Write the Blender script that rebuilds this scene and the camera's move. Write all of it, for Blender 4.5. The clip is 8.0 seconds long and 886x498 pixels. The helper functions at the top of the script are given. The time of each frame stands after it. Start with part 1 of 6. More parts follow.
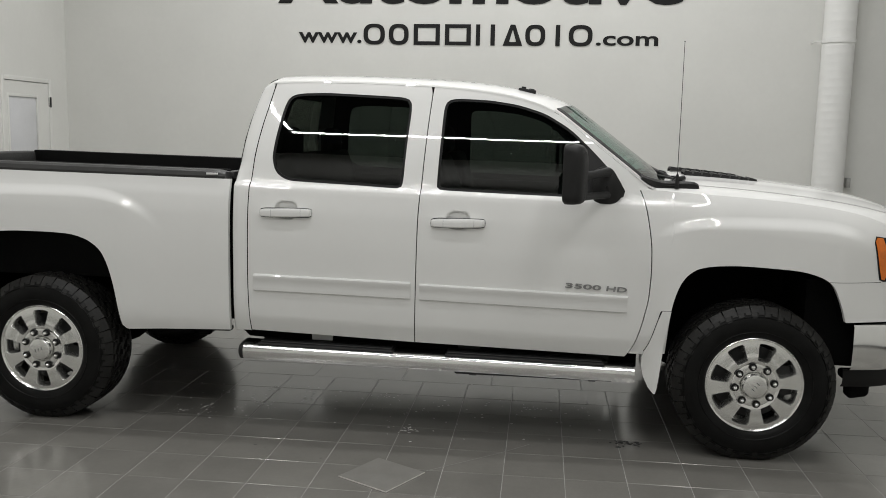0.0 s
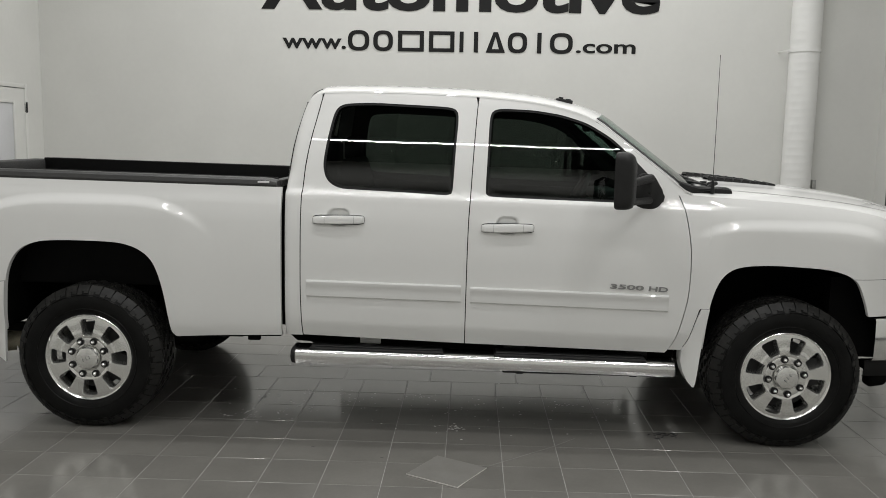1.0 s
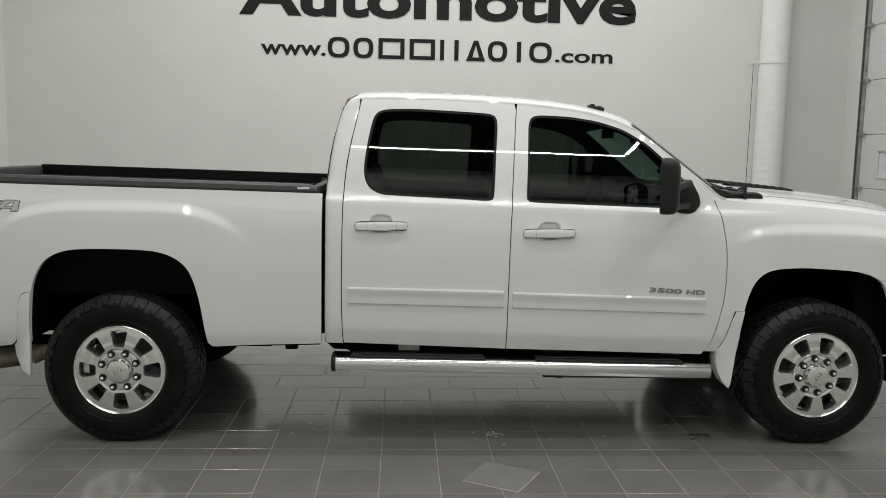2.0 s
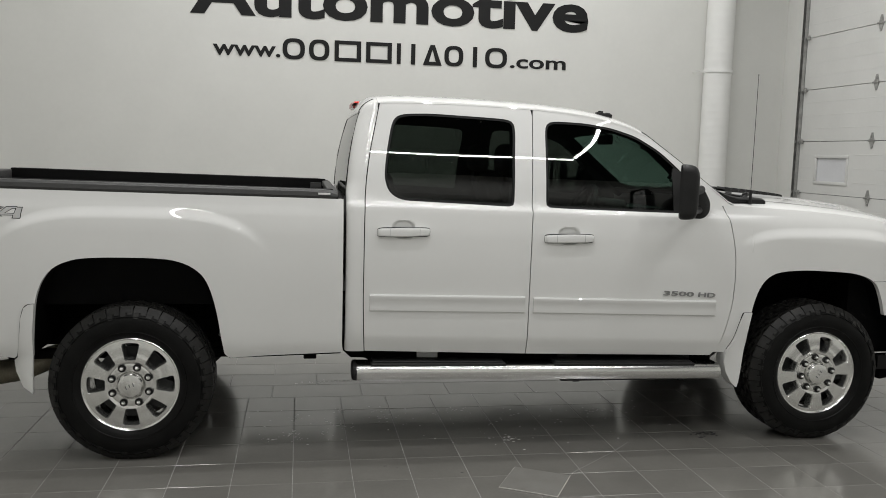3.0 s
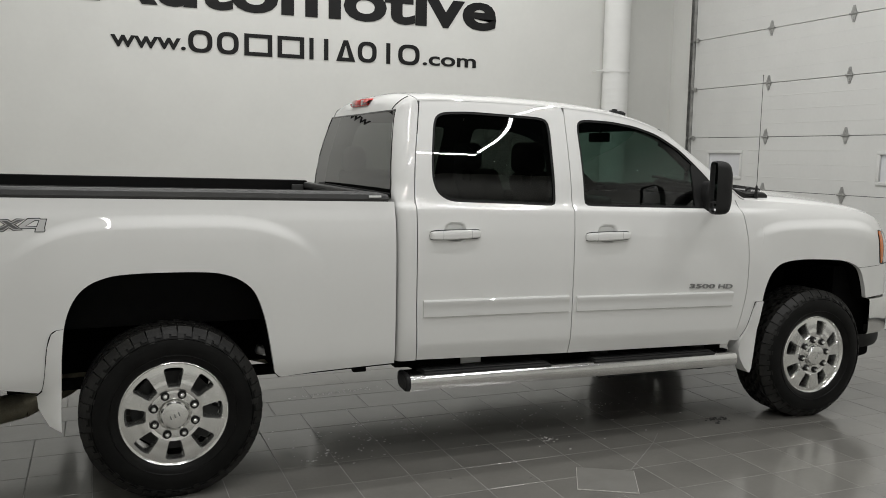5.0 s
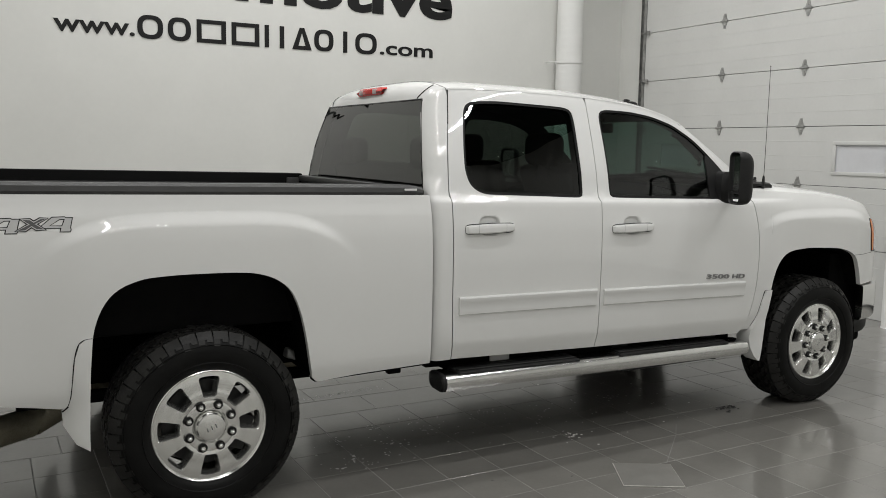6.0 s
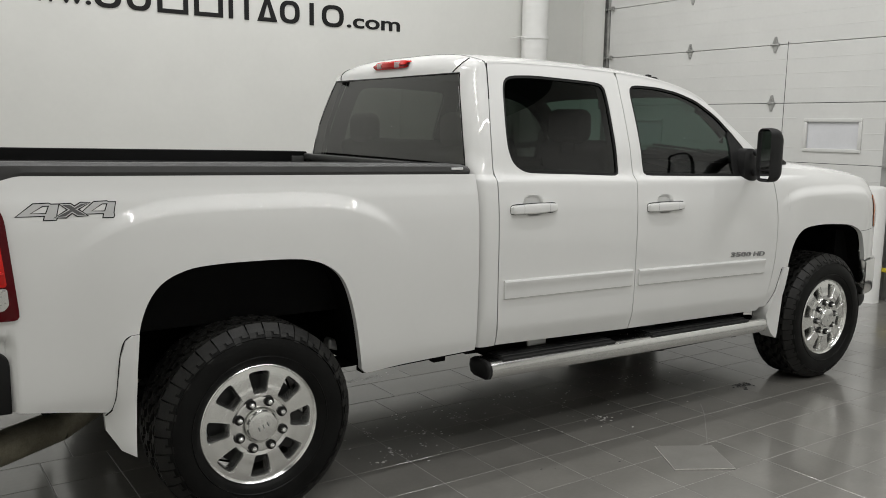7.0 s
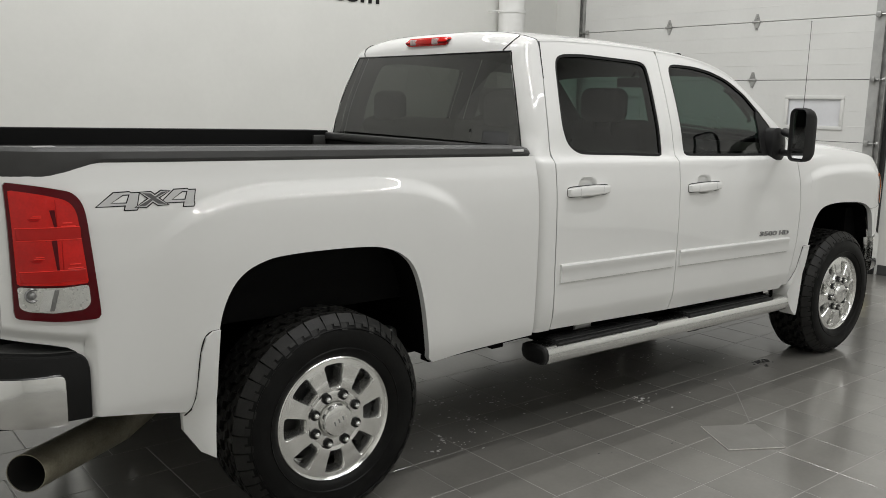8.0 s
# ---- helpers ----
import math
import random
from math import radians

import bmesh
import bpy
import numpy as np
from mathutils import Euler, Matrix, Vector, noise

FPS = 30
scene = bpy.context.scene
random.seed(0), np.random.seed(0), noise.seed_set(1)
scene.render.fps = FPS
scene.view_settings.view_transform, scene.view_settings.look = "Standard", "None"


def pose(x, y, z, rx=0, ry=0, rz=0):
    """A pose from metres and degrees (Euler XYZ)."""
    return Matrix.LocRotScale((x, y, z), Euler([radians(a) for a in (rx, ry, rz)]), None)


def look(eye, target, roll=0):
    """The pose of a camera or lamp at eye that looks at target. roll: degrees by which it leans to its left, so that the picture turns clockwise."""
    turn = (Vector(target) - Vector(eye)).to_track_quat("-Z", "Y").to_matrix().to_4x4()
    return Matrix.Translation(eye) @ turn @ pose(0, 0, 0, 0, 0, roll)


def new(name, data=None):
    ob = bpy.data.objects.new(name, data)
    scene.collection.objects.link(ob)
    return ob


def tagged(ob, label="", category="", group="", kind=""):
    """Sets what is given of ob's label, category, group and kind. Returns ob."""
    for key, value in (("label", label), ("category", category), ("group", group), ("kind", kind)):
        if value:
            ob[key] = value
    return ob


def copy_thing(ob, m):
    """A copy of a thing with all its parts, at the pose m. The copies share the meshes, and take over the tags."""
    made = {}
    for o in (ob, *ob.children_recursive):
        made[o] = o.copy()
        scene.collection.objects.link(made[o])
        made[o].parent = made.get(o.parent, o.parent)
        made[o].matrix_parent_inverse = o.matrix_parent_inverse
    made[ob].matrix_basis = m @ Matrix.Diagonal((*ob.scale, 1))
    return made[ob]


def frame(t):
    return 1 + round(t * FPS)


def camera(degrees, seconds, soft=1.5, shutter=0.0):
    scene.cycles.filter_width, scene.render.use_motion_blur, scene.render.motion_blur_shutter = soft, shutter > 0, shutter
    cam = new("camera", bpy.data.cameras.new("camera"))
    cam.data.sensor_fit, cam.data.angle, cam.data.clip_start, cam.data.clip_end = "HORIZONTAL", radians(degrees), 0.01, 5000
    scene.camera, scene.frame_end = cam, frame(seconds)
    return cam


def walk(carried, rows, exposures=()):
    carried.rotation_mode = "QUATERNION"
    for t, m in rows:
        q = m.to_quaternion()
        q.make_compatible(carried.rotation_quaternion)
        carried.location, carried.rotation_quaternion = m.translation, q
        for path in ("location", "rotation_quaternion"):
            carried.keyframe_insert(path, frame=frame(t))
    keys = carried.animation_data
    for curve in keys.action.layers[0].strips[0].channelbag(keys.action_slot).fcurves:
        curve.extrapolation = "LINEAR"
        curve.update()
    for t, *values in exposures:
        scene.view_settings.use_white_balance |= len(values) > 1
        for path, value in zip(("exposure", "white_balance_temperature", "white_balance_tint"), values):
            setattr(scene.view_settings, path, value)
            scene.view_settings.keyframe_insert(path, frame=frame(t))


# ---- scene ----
cam = camera(54.9, 8.0, soft=0.9)
PATH = [
    (0, (-0.087, 0.036, 1.658), (-0.31, 2.005, 1.39), 1.2),
    (0.5, (-0.403, -0.066, 1.673), (-0.544, 1.911, 1.406), 1.2),
    (1, (-0.718, -0.182, 1.684), (-0.781, 1.8, 1.423), 1.1),
    (1.5, (-1.016, -0.202, 1.661), (-1.007, 1.783, 1.411), 1.1),
    (2, (-1.343, -0.178, 1.655), (-1.241, 1.805, 1.418), 1.2),
    (3.5, (-2.302, 0.007, 1.642), (-1.864, 1.946, 1.422), 1.4),
    (4, (-2.598, 0.124, 1.623), (-2.061, 2.038, 1.404), 1.0),
    (4.5, (-2.892, 0.242, 1.635), (-2.248, 2.122, 1.415), 1.0),
    (6, (-3.7, 0.837, 1.62), (-2.75, 2.581, 1.384), 0.9),
    (6.5, (-3.927, 1.063, 1.6), (-2.888, 2.752, 1.342), 0.8),
    (7, (-4.109, 1.316, 1.609), (-3.002, 2.957, 1.323), 0.9),
    (7.5, (-4.305, 1.522, 1.614), (-3.136, 3.114, 1.297), 1.1),
    (8, (-4.508, 1.746, 1.635), (-3.279, 3.286, 1.289), 1.1),
]
walk(cam, [(t, look(eye, target, roll)) for t, eye, target, roll in PATH], [(0, -0.13), (4.5, -0.13), (6, -0.14), (6.5, -0.14), (7, -0.03), (8, 0.03)])

# ---- world, lamps and exposure ----
world = bpy.data.worlds.new("World")
scene.world = world
world.use_nodes = True
world.node_tree.nodes["Background"].inputs[0].default_value = (0.9, 0.95, 1.0, 1)
world.node_tree.nodes["Background"].inputs[1].default_value = 0.02
scene.view_settings.exposure = 0.0

CEIL = 6.3          # height of the dark ceiling
LAMP_Z = 5.8       # height of the hanging light strips
LOOPS = [(-3.25, 1.70, -0.2, 3.4), (-3.25, 1.70, 5.3, 8.8)]
STRIP_W = 0.05
LAMP_POWER = 15.8   # watts for each metre of strip


def strip_lamp(name, x, y, length, along_x, share):
    data = bpy.data.lights.new(name, "AREA")
    data.shape, data.size, data.size_y = "RECTANGLE", length, STRIP_W
    data.energy = LAMP_POWER * length * share
    data.color = (1.0, 0.996, 0.985)
    lamp = new(name, data)
    lamp.matrix_world = pose(x, y, LAMP_Z - 0.006, 0, 0, 0 if along_x else 90)
    return lamp


for (x0, x1, y0, y1), share in zip(LOOPS, (1.06, 1.12)):
    for yy in (y0, y1):
        strip_lamp("strip_lamp", (x0 + x1) / 2, yy, x1 - x0, True, share)
    for xx in (x0, x1):
        strip_lamp("strip_lamp", xx, (y0 + y1) / 2, y1 - y0 - 0.2, False, share)


# ---- materials ----
def mat(name, color, rough=0.5, metal=0.0, coat=0.0, var=0.0, scale=6.0, bump=0.0, bump_scale=60.0,
        spec=0.5, tint=None, rvar=0.0, stretch=(1, 1, 1), world=False):
    """A procedural material: base colour with broad and fine variation, and a fine relief."""
    m = bpy.data.materials.new(name)
    m.use_nodes = True
    nt = m.node_tree
    n, l = nt.nodes, nt.links
    b = n["Principled BSDF"]
    b.inputs["Base Color"].default_value = (*color, 1)
    b.inputs["Roughness"].default_value = rough
    b.inputs["Metallic"].default_value = metal
    b.inputs["Coat Weight"].default_value = coat
    b.inputs["Coat Roughness"].default_value = 0.02
    b.inputs["Coat IOR"].default_value = 1.6 if coat == 1.0 else 1.5
    b.inputs["Specular IOR Level"].default_value = spec
    if var or bump or rvar:
        tc = n.new("ShaderNodeTexCoord")
        mp = n.new("ShaderNodeMapping")
        mp.inputs["Scale"].default_value = stretch
        if world:
            l.new(n.new("ShaderNodeNewGeometry").outputs["Position"], mp.inputs["Vector"])
        else:
            l.new(tc.outputs["Object"], mp.inputs["Vector"])
    if var:
        big, fine = n.new("ShaderNodeTexNoise"), n.new("ShaderNodeTexNoise")
        big.inputs["Scale"].default_value, big.inputs["Detail"].default_value = scale, 5
        fine.inputs["Scale"].default_value, fine.inputs["Detail"].default_value = scale * 14, 3
        for t in (big, fine):
            l.new(mp.outputs[0], t.inputs["Vector"])
        add = n.new("ShaderNodeMath")
        add.operation = "MULTIPLY_ADD"
        add.inputs[1].default_value = 0.35
        l.new(fine.outputs[0], add.inputs[0])
        l.new(big.outputs[0], add.inputs[2])
        ramp = n.new("ShaderNodeValToRGB")
        ramp.color_ramp.elements[0].position, ramp.color_ramp.elements[1].position = 0.45, 0.95
        low = tuple(c * (1 - var) for c in color)
        high = tint or tuple(min(1, c * (1 + var)) for c in color)
        ramp.color_ramp.elements[0].color, ramp.color_ramp.elements[1].color = (*low, 1), (*high, 1)
        l.new(add.outputs[0], ramp.inputs[0])
        l.new(ramp.outputs[0], b.inputs["Base Color"])
    if rvar:
        rn = n.new("ShaderNodeTexNoise")
        rn.inputs["Scale"].default_value, rn.inputs["Detail"].default_value = scale * 1.7, 4
        l.new(mp.outputs[0], rn.inputs["Vector"])
        mr = n.new("ShaderNodeMapRange")
        mr.inputs[3].default_value, mr.inputs[4].default_value = max(0.02, rough - rvar), rough + rvar
        l.new(rn.outputs[0], mr.inputs[0])
        l.new(mr.outputs[0], b.inputs["Roughness"])
    if bump:
        bn, bp = n.new("ShaderNodeTexNoise"), n.new("ShaderNodeBump")
        bn.inputs["Scale"].default_value, bn.inputs["Detail"].default_value = bump_scale, 4
        bp.inputs["Strength"].default_value, bp.inputs["Distance"].default_value = bump, 0.004
        l.new(mp.outputs[0], bn.inputs["Vector"])
        l.new(bn.outputs[0], bp.inputs["Height"])
        l.new(bp.outputs[0], b.inputs["Normal"])
    return m


def glass(name, tint, base=0.07):
    """Tinted pane: clear tinted transmission with a sharp reflection that grows towards grazing angles (Schlick)."""
    m = bpy.data.materials.new(name)
    m.use_nodes = True
    nt = m.node_tree
    n, l = nt.nodes, nt.links
    n.remove(n["Principled BSDF"])
    tr, gl, lw, mx = (n.new("ShaderNodeBsdfTransparent"), n.new("ShaderNodeBsdfGlossy"), n.new("ShaderNodeLayerWeight"), n.new("ShaderNodeMixShader"))
    tr.inputs[0].default_value = (*tint, 1)
    gl.inputs["Roughness"].default_value = 0.01
    lw.inputs[0].default_value = 0.5
    pw, ma = n.new("ShaderNodeMath"), n.new("ShaderNodeMath")
    pw.operation, ma.operation = "POWER", "MULTIPLY_ADD"
    pw.inputs[1].default_value = 5.0
    ma.inputs[1].default_value, ma.inputs[2].default_value = 1 - base, base
    l.new(lw.outputs["Facing"], pw.inputs[0])
    l.new(pw.outputs[0], ma.inputs[0])
    l.new(ma.outputs[0], mx.inputs[0])
    l.new(tr.outputs[0], mx.inputs[1])
    l.new(gl.outputs[0], mx.inputs[2])
    l.new(mx.outputs[0], n["Material Output"].inputs[0])
    return m


def tile_material(name, per_object):
    m = mat(name, (0.190, 0.184, 0.168), 0.34, var=0.12, scale=3.5, bump=0.006, bump_scale=60, rvar=0.03, spec=0.12, world=True)
    n, l = m.node_tree.nodes, m.node_tree.links
    src = n.new("ShaderNodeObjectInfo") if per_object else n.new("ShaderNodeNewGeometry")
    hsv = n.new("ShaderNodeHueSaturation")
    mr = n.new("ShaderNodeMapRange")
    mr.inputs[3].default_value, mr.inputs[4].default_value = 0.94, 1.07
    l.new(src.outputs["Random" if per_object else "Random Per Island"], mr.inputs[0])
    l.new(mr.outputs[0], hsv.inputs["Value"])
    # each tile is cut from another part of the stone
    mp = n["Mapping"]
    ml = n.new("ShaderNodeVectorMath")
    ml.operation = "SCALE"
    ml.inputs[0].default_value = (61.0, 37.0, 19.0)
    l.new(src.outputs["Random" if per_object else "Random Per Island"], ml.inputs["Scale"])
    l.new(ml.outputs[0], mp.inputs["Location"])
    b = n["Principled BSDF"]
    b.inputs["Coat Weight"].default_value, b.inputs["Coat Roughness"].default_value = 0.95, 0.15
    b.inputs["Coat IOR"].default_value = 1.85
    old = b.inputs["Base Color"].links[0].from_socket
    l.new(old, hsv.inputs["Color"])
    l.new(hsv.outputs[0], b.inputs["Base Color"])
    return m


M_WALL = mat("painted_wall", (0.72, 0.72, 0.69), 0.6, var=0.03, scale=1.5, bump=0.08, bump_scale=90)
M_CEIL = mat("dark_ceiling", (0.02, 0.02, 0.021), 0.8, var=0.2, scale=2)
M_GROUT = mat("grout", (0.31, 0.305, 0.288), 0.9, var=0.2, scale=20, bump=0.2)
M_TILE = tile_material("floor_tile", True)
M_TILE_FAR = tile_material("floor_tile_far", False)
M_PAINT = mat("white_paint", (0.80, 0.80, 0.785), 0.6, coat=1.0, var=0.012, scale=3, spec=0.0)
M_BLACK = mat("black_plastic", (0.014, 0.014, 0.014), 0.5, var=0.2, scale=12, bump=0.25, bump_scale=500, spec=0.3)
M_SEAL = mat("rubber_seal", (0.008, 0.008, 0.008), 0.5, spec=0.25)
M_RIB = mat("red_lens_rib", (0.40, 0.008, 0.008), 0.2, spec=0.15)
M_GAP = mat("panel_gap", (0.01, 0.01, 0.01), 0.8)
M_RUBBER = mat("tyre_rubber", (0.0055, 0.0055, 0.0053), 0.46, var=0.5, scale=9, bump=0.15, bump_scale=120, rvar=0.1, spec=0.16)
M_TREAD = mat("dusty_tread", (0.0120, 0.0117, 0.0106), 0.52, var=0.6, scale=11, bump=0.2, bump_scale=140, rvar=0.12, spec=0.35)
M_CHROME = mat("chrome", (0.78, 0.78, 0.77), 0.12, metal=1.0, var=0.04, scale=8, rvar=0.05)
M_STEEL = mat("polished_alloy", (0.87, 0.87, 0.85), 0.22, metal=0.95, var=0.05, scale=14, rvar=0.05)
M_DARKMETAL = mat("dark_metal", (0.03, 0.03, 0.03), 0.55, metal=0.5, var=0.3, scale=8, bump=0.2)
M_EXHAUST = mat("exhaust_metal", (0.36, 0.33, 0.25), 0.45, metal=0.6, var=0.35, scale=9, bump=0.1, rvar=0.12)
# near-black: the shade inside the tailpipe is put into this colour
M_PIPE_SHADE = mat("soot", (0.012, 0.011, 0.010), 0.8, var=0.3, scale=20)
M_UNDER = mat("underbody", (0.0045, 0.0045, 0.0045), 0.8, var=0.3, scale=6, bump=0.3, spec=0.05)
M_FRIT = mat("glass_edge_print", (0.02, 0.02, 0.02), 0.05, spec=0.6)
M_BAR = mat("bar_chrome", (0.76, 0.76, 0.75), 0.2, metal=1.0, var=0.03, scale=5, rvar=0.02)
M_LINER = mat("bed_liner", (0.003, 0.003, 0.003), 0.7, var=0.2, scale=20, bump=0.4, bump_scale=250, spec=0.12)
M_RAIL = mat("rail_plastic", (0.045, 0.045, 0.044), 0.5, var=0.15, scale=15, bump=0.3, bump_scale=600)
M_SEAT = mat("seat_cloth", (0.03, 0.03, 0.031), 0.75, var=0.2, scale=20, bump=0.2, bump_scale=200)
M_TRIM = mat("interior_trim", (0.035, 0.035, 0.035), 0.6, var=0.15, scale=10)
M_HEADLINER = mat("headliner", (0.07, 0.07, 0.068), 0.9, var=0.05, scale=10)
M_GLASS = glass("tinted_glass", (0.16, 0.183, 0.166))
M_GLASS_REAR = glass("rear_glass", (0.28, 0.295, 0.265), 0.15)
M_WINDSHIELD = glass("windshield_glass", (0.44, 0.68, 0.60))
M_MIRROR = mat("mirror_glass", (0.85, 0.86, 0.87), 0.02, metal=1.0)
M_RED = mat("red_lens", (0.62, 0.012, 0.008), 0.12, coat=0.3, var=0.22, scale=9, spec=0.25)
M_BAND = mat("red_lens_band", (0.48, 0.011, 0.008), 0.25, coat=0.3, var=0.08, scale=30, spec=0.2)
# lighter red for glints painted on the tail lamp's lens
M_GLINT = mat("red_lens_facet", (0.95, 0.06, 0.045), 0.3, spec=0.1)
M_DARKRED = mat("dark_red_lens", (0.085, 0.002, 0.005), 0.10, coat=0.12, spec=0.2)
M_PINK = mat("pinkish_clear_lens", (0.60, 0.46, 0.45), 0.15, coat=0.5, var=0.3, scale=60)
M_CLEAR = mat("clear_lens", (0.75, 0.75, 0.73), 0.1, coat=1.0, var=0.25, scale=40)
M_LENS = glass("clear_cover", (0.93, 0.93, 0.92), 0.05)
M_REFLECT = mat("lamp_reflector", (0.74, 0.74, 0.72), 0.28, metal=0.35, var=0.03, scale=30, rvar=0.05)
M_SILVER = mat("lamp_silver", (0.80, 0.80, 0.79), 0.3, metal=0.2, var=0.05, scale=20)
M_STRING = mat("string_grey", (0.22, 0.215, 0.205), 0.8)
M_AMBER = mat("amber_lens", (0.72, 0.17, 0.010), 0.15, coat=0.35, var=0.15, scale=30, spec=0.3)
M_SIGN = mat("sign_black", (0.009, 0.009, 0.009), 0.5, spec=0.25)
M_DECAL = mat("decal_grey", (0.09, 0.09, 0.09), 0.35, coat=0.5)
M_DECAL_FILL = mat("decal_pale", (0.56, 0.56, 0.555), 0.35, coat=0.5)
M_DOOR = mat("door_paint", (0.74, 0.74, 0.71), 0.45, var=0.03, scale=2, bump=0.06, bump_scale=120)
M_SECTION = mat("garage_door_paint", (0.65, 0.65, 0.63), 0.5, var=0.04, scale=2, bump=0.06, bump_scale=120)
M_STILE = mat("galvanised_sheet", (0.40, 0.40, 0.39), 0.5, metal=0.35, var=0.12, scale=10, rvar=0.08)
M_GALV = mat("galvanised", (0.42, 0.42, 0.41), 0.38, metal=0.85, var=0.25, scale=14, rvar=0.1)
M_PIPE = mat("white_duct", (0.80, 0.80, 0.78), 0.4, var=0.03, scale=4)
M_FROST = mat("frosted_pane", (0.66, 0.665, 0.685), 0.25, coat=0.4, var=0.05, scale=3)
M_YELLOW = mat("yellow_paint", (0.75, 0.62, 0.05), 0.5)
M_BASE = mat("dark_base", (0.05, 0.05, 0.05), 0.6, var=0.1)
M_CRUMB = mat("crumbs", (0.60, 0.59, 0.57), 0.7, var=0.2, scale=60)
M_BISCUIT = mat("tile_biscuit", (0.55, 0.53, 0.50), 0.8, var=0.2, scale=40)
M_LOOSE = mat("loose_tile_stone", (0.185, 0.18, 0.166), 0.4, var=0.12, scale=8, bump=0.05, bump_scale=150)
M_SCRAP = mat("dark_scrap", (0.03, 0.03, 0.03), 0.6)
M_DIRT = mat("grey_lettering", (0.30, 0.30, 0.30), 0.3, metal=0.6)


# ---- mesh helpers ----
def link(name, bm, material, parent=None, label="", smooth=True):
    me = bpy.data.meshes.new(name)
    bm.to_mesh(me)
    bm.free()
    me.materials.append(material)
    if smooth:
        me.polygons.foreach_set("use_smooth", [True] * len(me.polygons))
        me.set_sharp_from_angle(angle=radians(35))
    ob = new(name, me)
    ob.parent = parent
    return tagged(ob, label)


def part(name, bm, material, parent, label="", smooth=True):
    return link(name, bm, material, parent, label, smooth)


def twin(ob):
    """The same part on the other side of its thing."""
    o = new(ob.name.split(".")[0], ob.data)
    o.parent, o.scale = ob.parent, (1, -1, 1)
    if ob.get("label"):
        tagged(o, ob["label"])
    return o


def empty(name, place, label, category, group="", kind=""):
    e = new(name)
    e.location, e.empty_display_size = place, 0.2
    return tagged(e, label, category, group, kind)


def box(bm, x0, x1, y0, y1, z0, z1, bevel=0.0, seg=2, m=None):
    geo = bmesh.ops.create_cube(bm, size=1)
    vs = geo["verts"]
    bmesh.ops.scale(bm, verts=vs, vec=(x1 - x0, y1 - y0, z1 - z0))
    bmesh.ops.translate(bm, verts=vs, vec=((x0 + x1) / 2, (y0 + y1) / 2, (z0 + z1) / 2))
    if bevel:
        es = list({e for v in vs for e in v.link_edges})
        out = bmesh.ops.bevel(bm, geom=es, offset=bevel, segments=seg, affect="EDGES", profile=0.5)
        vs = list({v for f in out["faces"] for v in f.verts} | {v for v in vs if v.is_valid})
    if m is not None:
        bmesh.ops.transform(bm, matrix=m, verts=vs)
    return vs


def tube(bm, path, radius, n=12, caps=True, squash=(1, 1)):
    """A tube along a path of points; squash scales its section sideways and upright."""
    pts = [Vector(p) for p in path]
    rings = []
    for i, p in enumerate(pts):
        d = (pts[min(i + 1, len(pts) - 1)] - pts[max(i - 1, 0)]).normalized()
        up = Vector((0, 0, 1)) if abs(d.z) < 0.95 else Vector((1, 0, 0))
        s = d.cross(up).normalized()
        u = s.cross(d).normalized()
        r = radius[i] if isinstance(radius, (list, tuple)) else radius
        rings.append([bm.verts.new(p + r * (math.cos(a) * squash[0] * s + math.sin(a) * squash[1] * u))
                      for a in (2 * math.pi * k / n for k in range(n))])
    for a, b in zip(rings, rings[1:]):
        for k in range(n):
            bm.faces.new((a[k], a[(k + 1) % n], b[(k + 1) % n], b[k]))
    if caps:
        bm.faces.new(list(reversed(rings[0])))
        bm.faces.new(rings[-1])
    return rings


def spin(bm, profile, n=48, axis="Y", centre=(0, 0, 0), closed=False):
    """A body of revolution from (radius, along) pairs."""
    c = Vector(centre)
    rings = []
    for r, h in profile:
        ring = []
        for k in range(n):
            a = 2 * math.pi * k / n
            p = Vector((r * math.cos(a), h, r * math.sin(a))) if axis == "Y" else Vector((r * math.cos(a), r * math.sin(a), h))
            ring.append(bm.verts.new(c + p))
        rings.append(ring)
    for a, b in zip(rings, rings[1:]):
        for k in range(n):
            bm.faces.new((a[k], a[(k + 1) % n], b[(k + 1) % n], b[k]))
    if closed:
        bm.faces.new(rings[0])
        bm.faces.new(list(reversed(rings[-1])))
    bmesh.ops.recalc_face_normals(bm, faces=bm.faces[:])
    return rings


def smooth_curve(xs, ys):
    """A smooth curve through points with no overshoot (monotone cubic)."""
    xs, ys = np.asarray(xs, float), np.asarray(ys, float)
    h, d = np.diff(xs), np.diff(ys) / np.diff(xs)
    m = np.zeros_like(ys)
    m[0], m[-1] = d[0], d[-1]
    for i in range(1, len(xs) - 1):
        if d[i - 1] * d[i] > 0:
            w1, w2 = 2 * h[i] + h[i - 1], h[i] + 2 * h[i - 1]
            m[i] = (w1 + w2) / (w1 / d[i - 1] + w2 / d[i])

    def at(x):
        x = min(max(x, xs[0]), xs[-1])
        i = min(max(int(np.searchsorted(xs, x)) - 1, 0), len(h) - 1)
        t = (x - xs[i]) / h[i]
        return float(ys[i] * (1 + 2 * t) * (1 - t) ** 2 + h[i] * m[i] * t * (1 - t) ** 2
                     + ys[i + 1] * t * t * (3 - 2 * t) + h[i] * m[i + 1] * t * t * (t - 1))
    return at


def step01(a, b, x):
    t = min(max((x - a) / (b - a), 0.0), 1.0)
    return t * t * (3 - 2 * t)


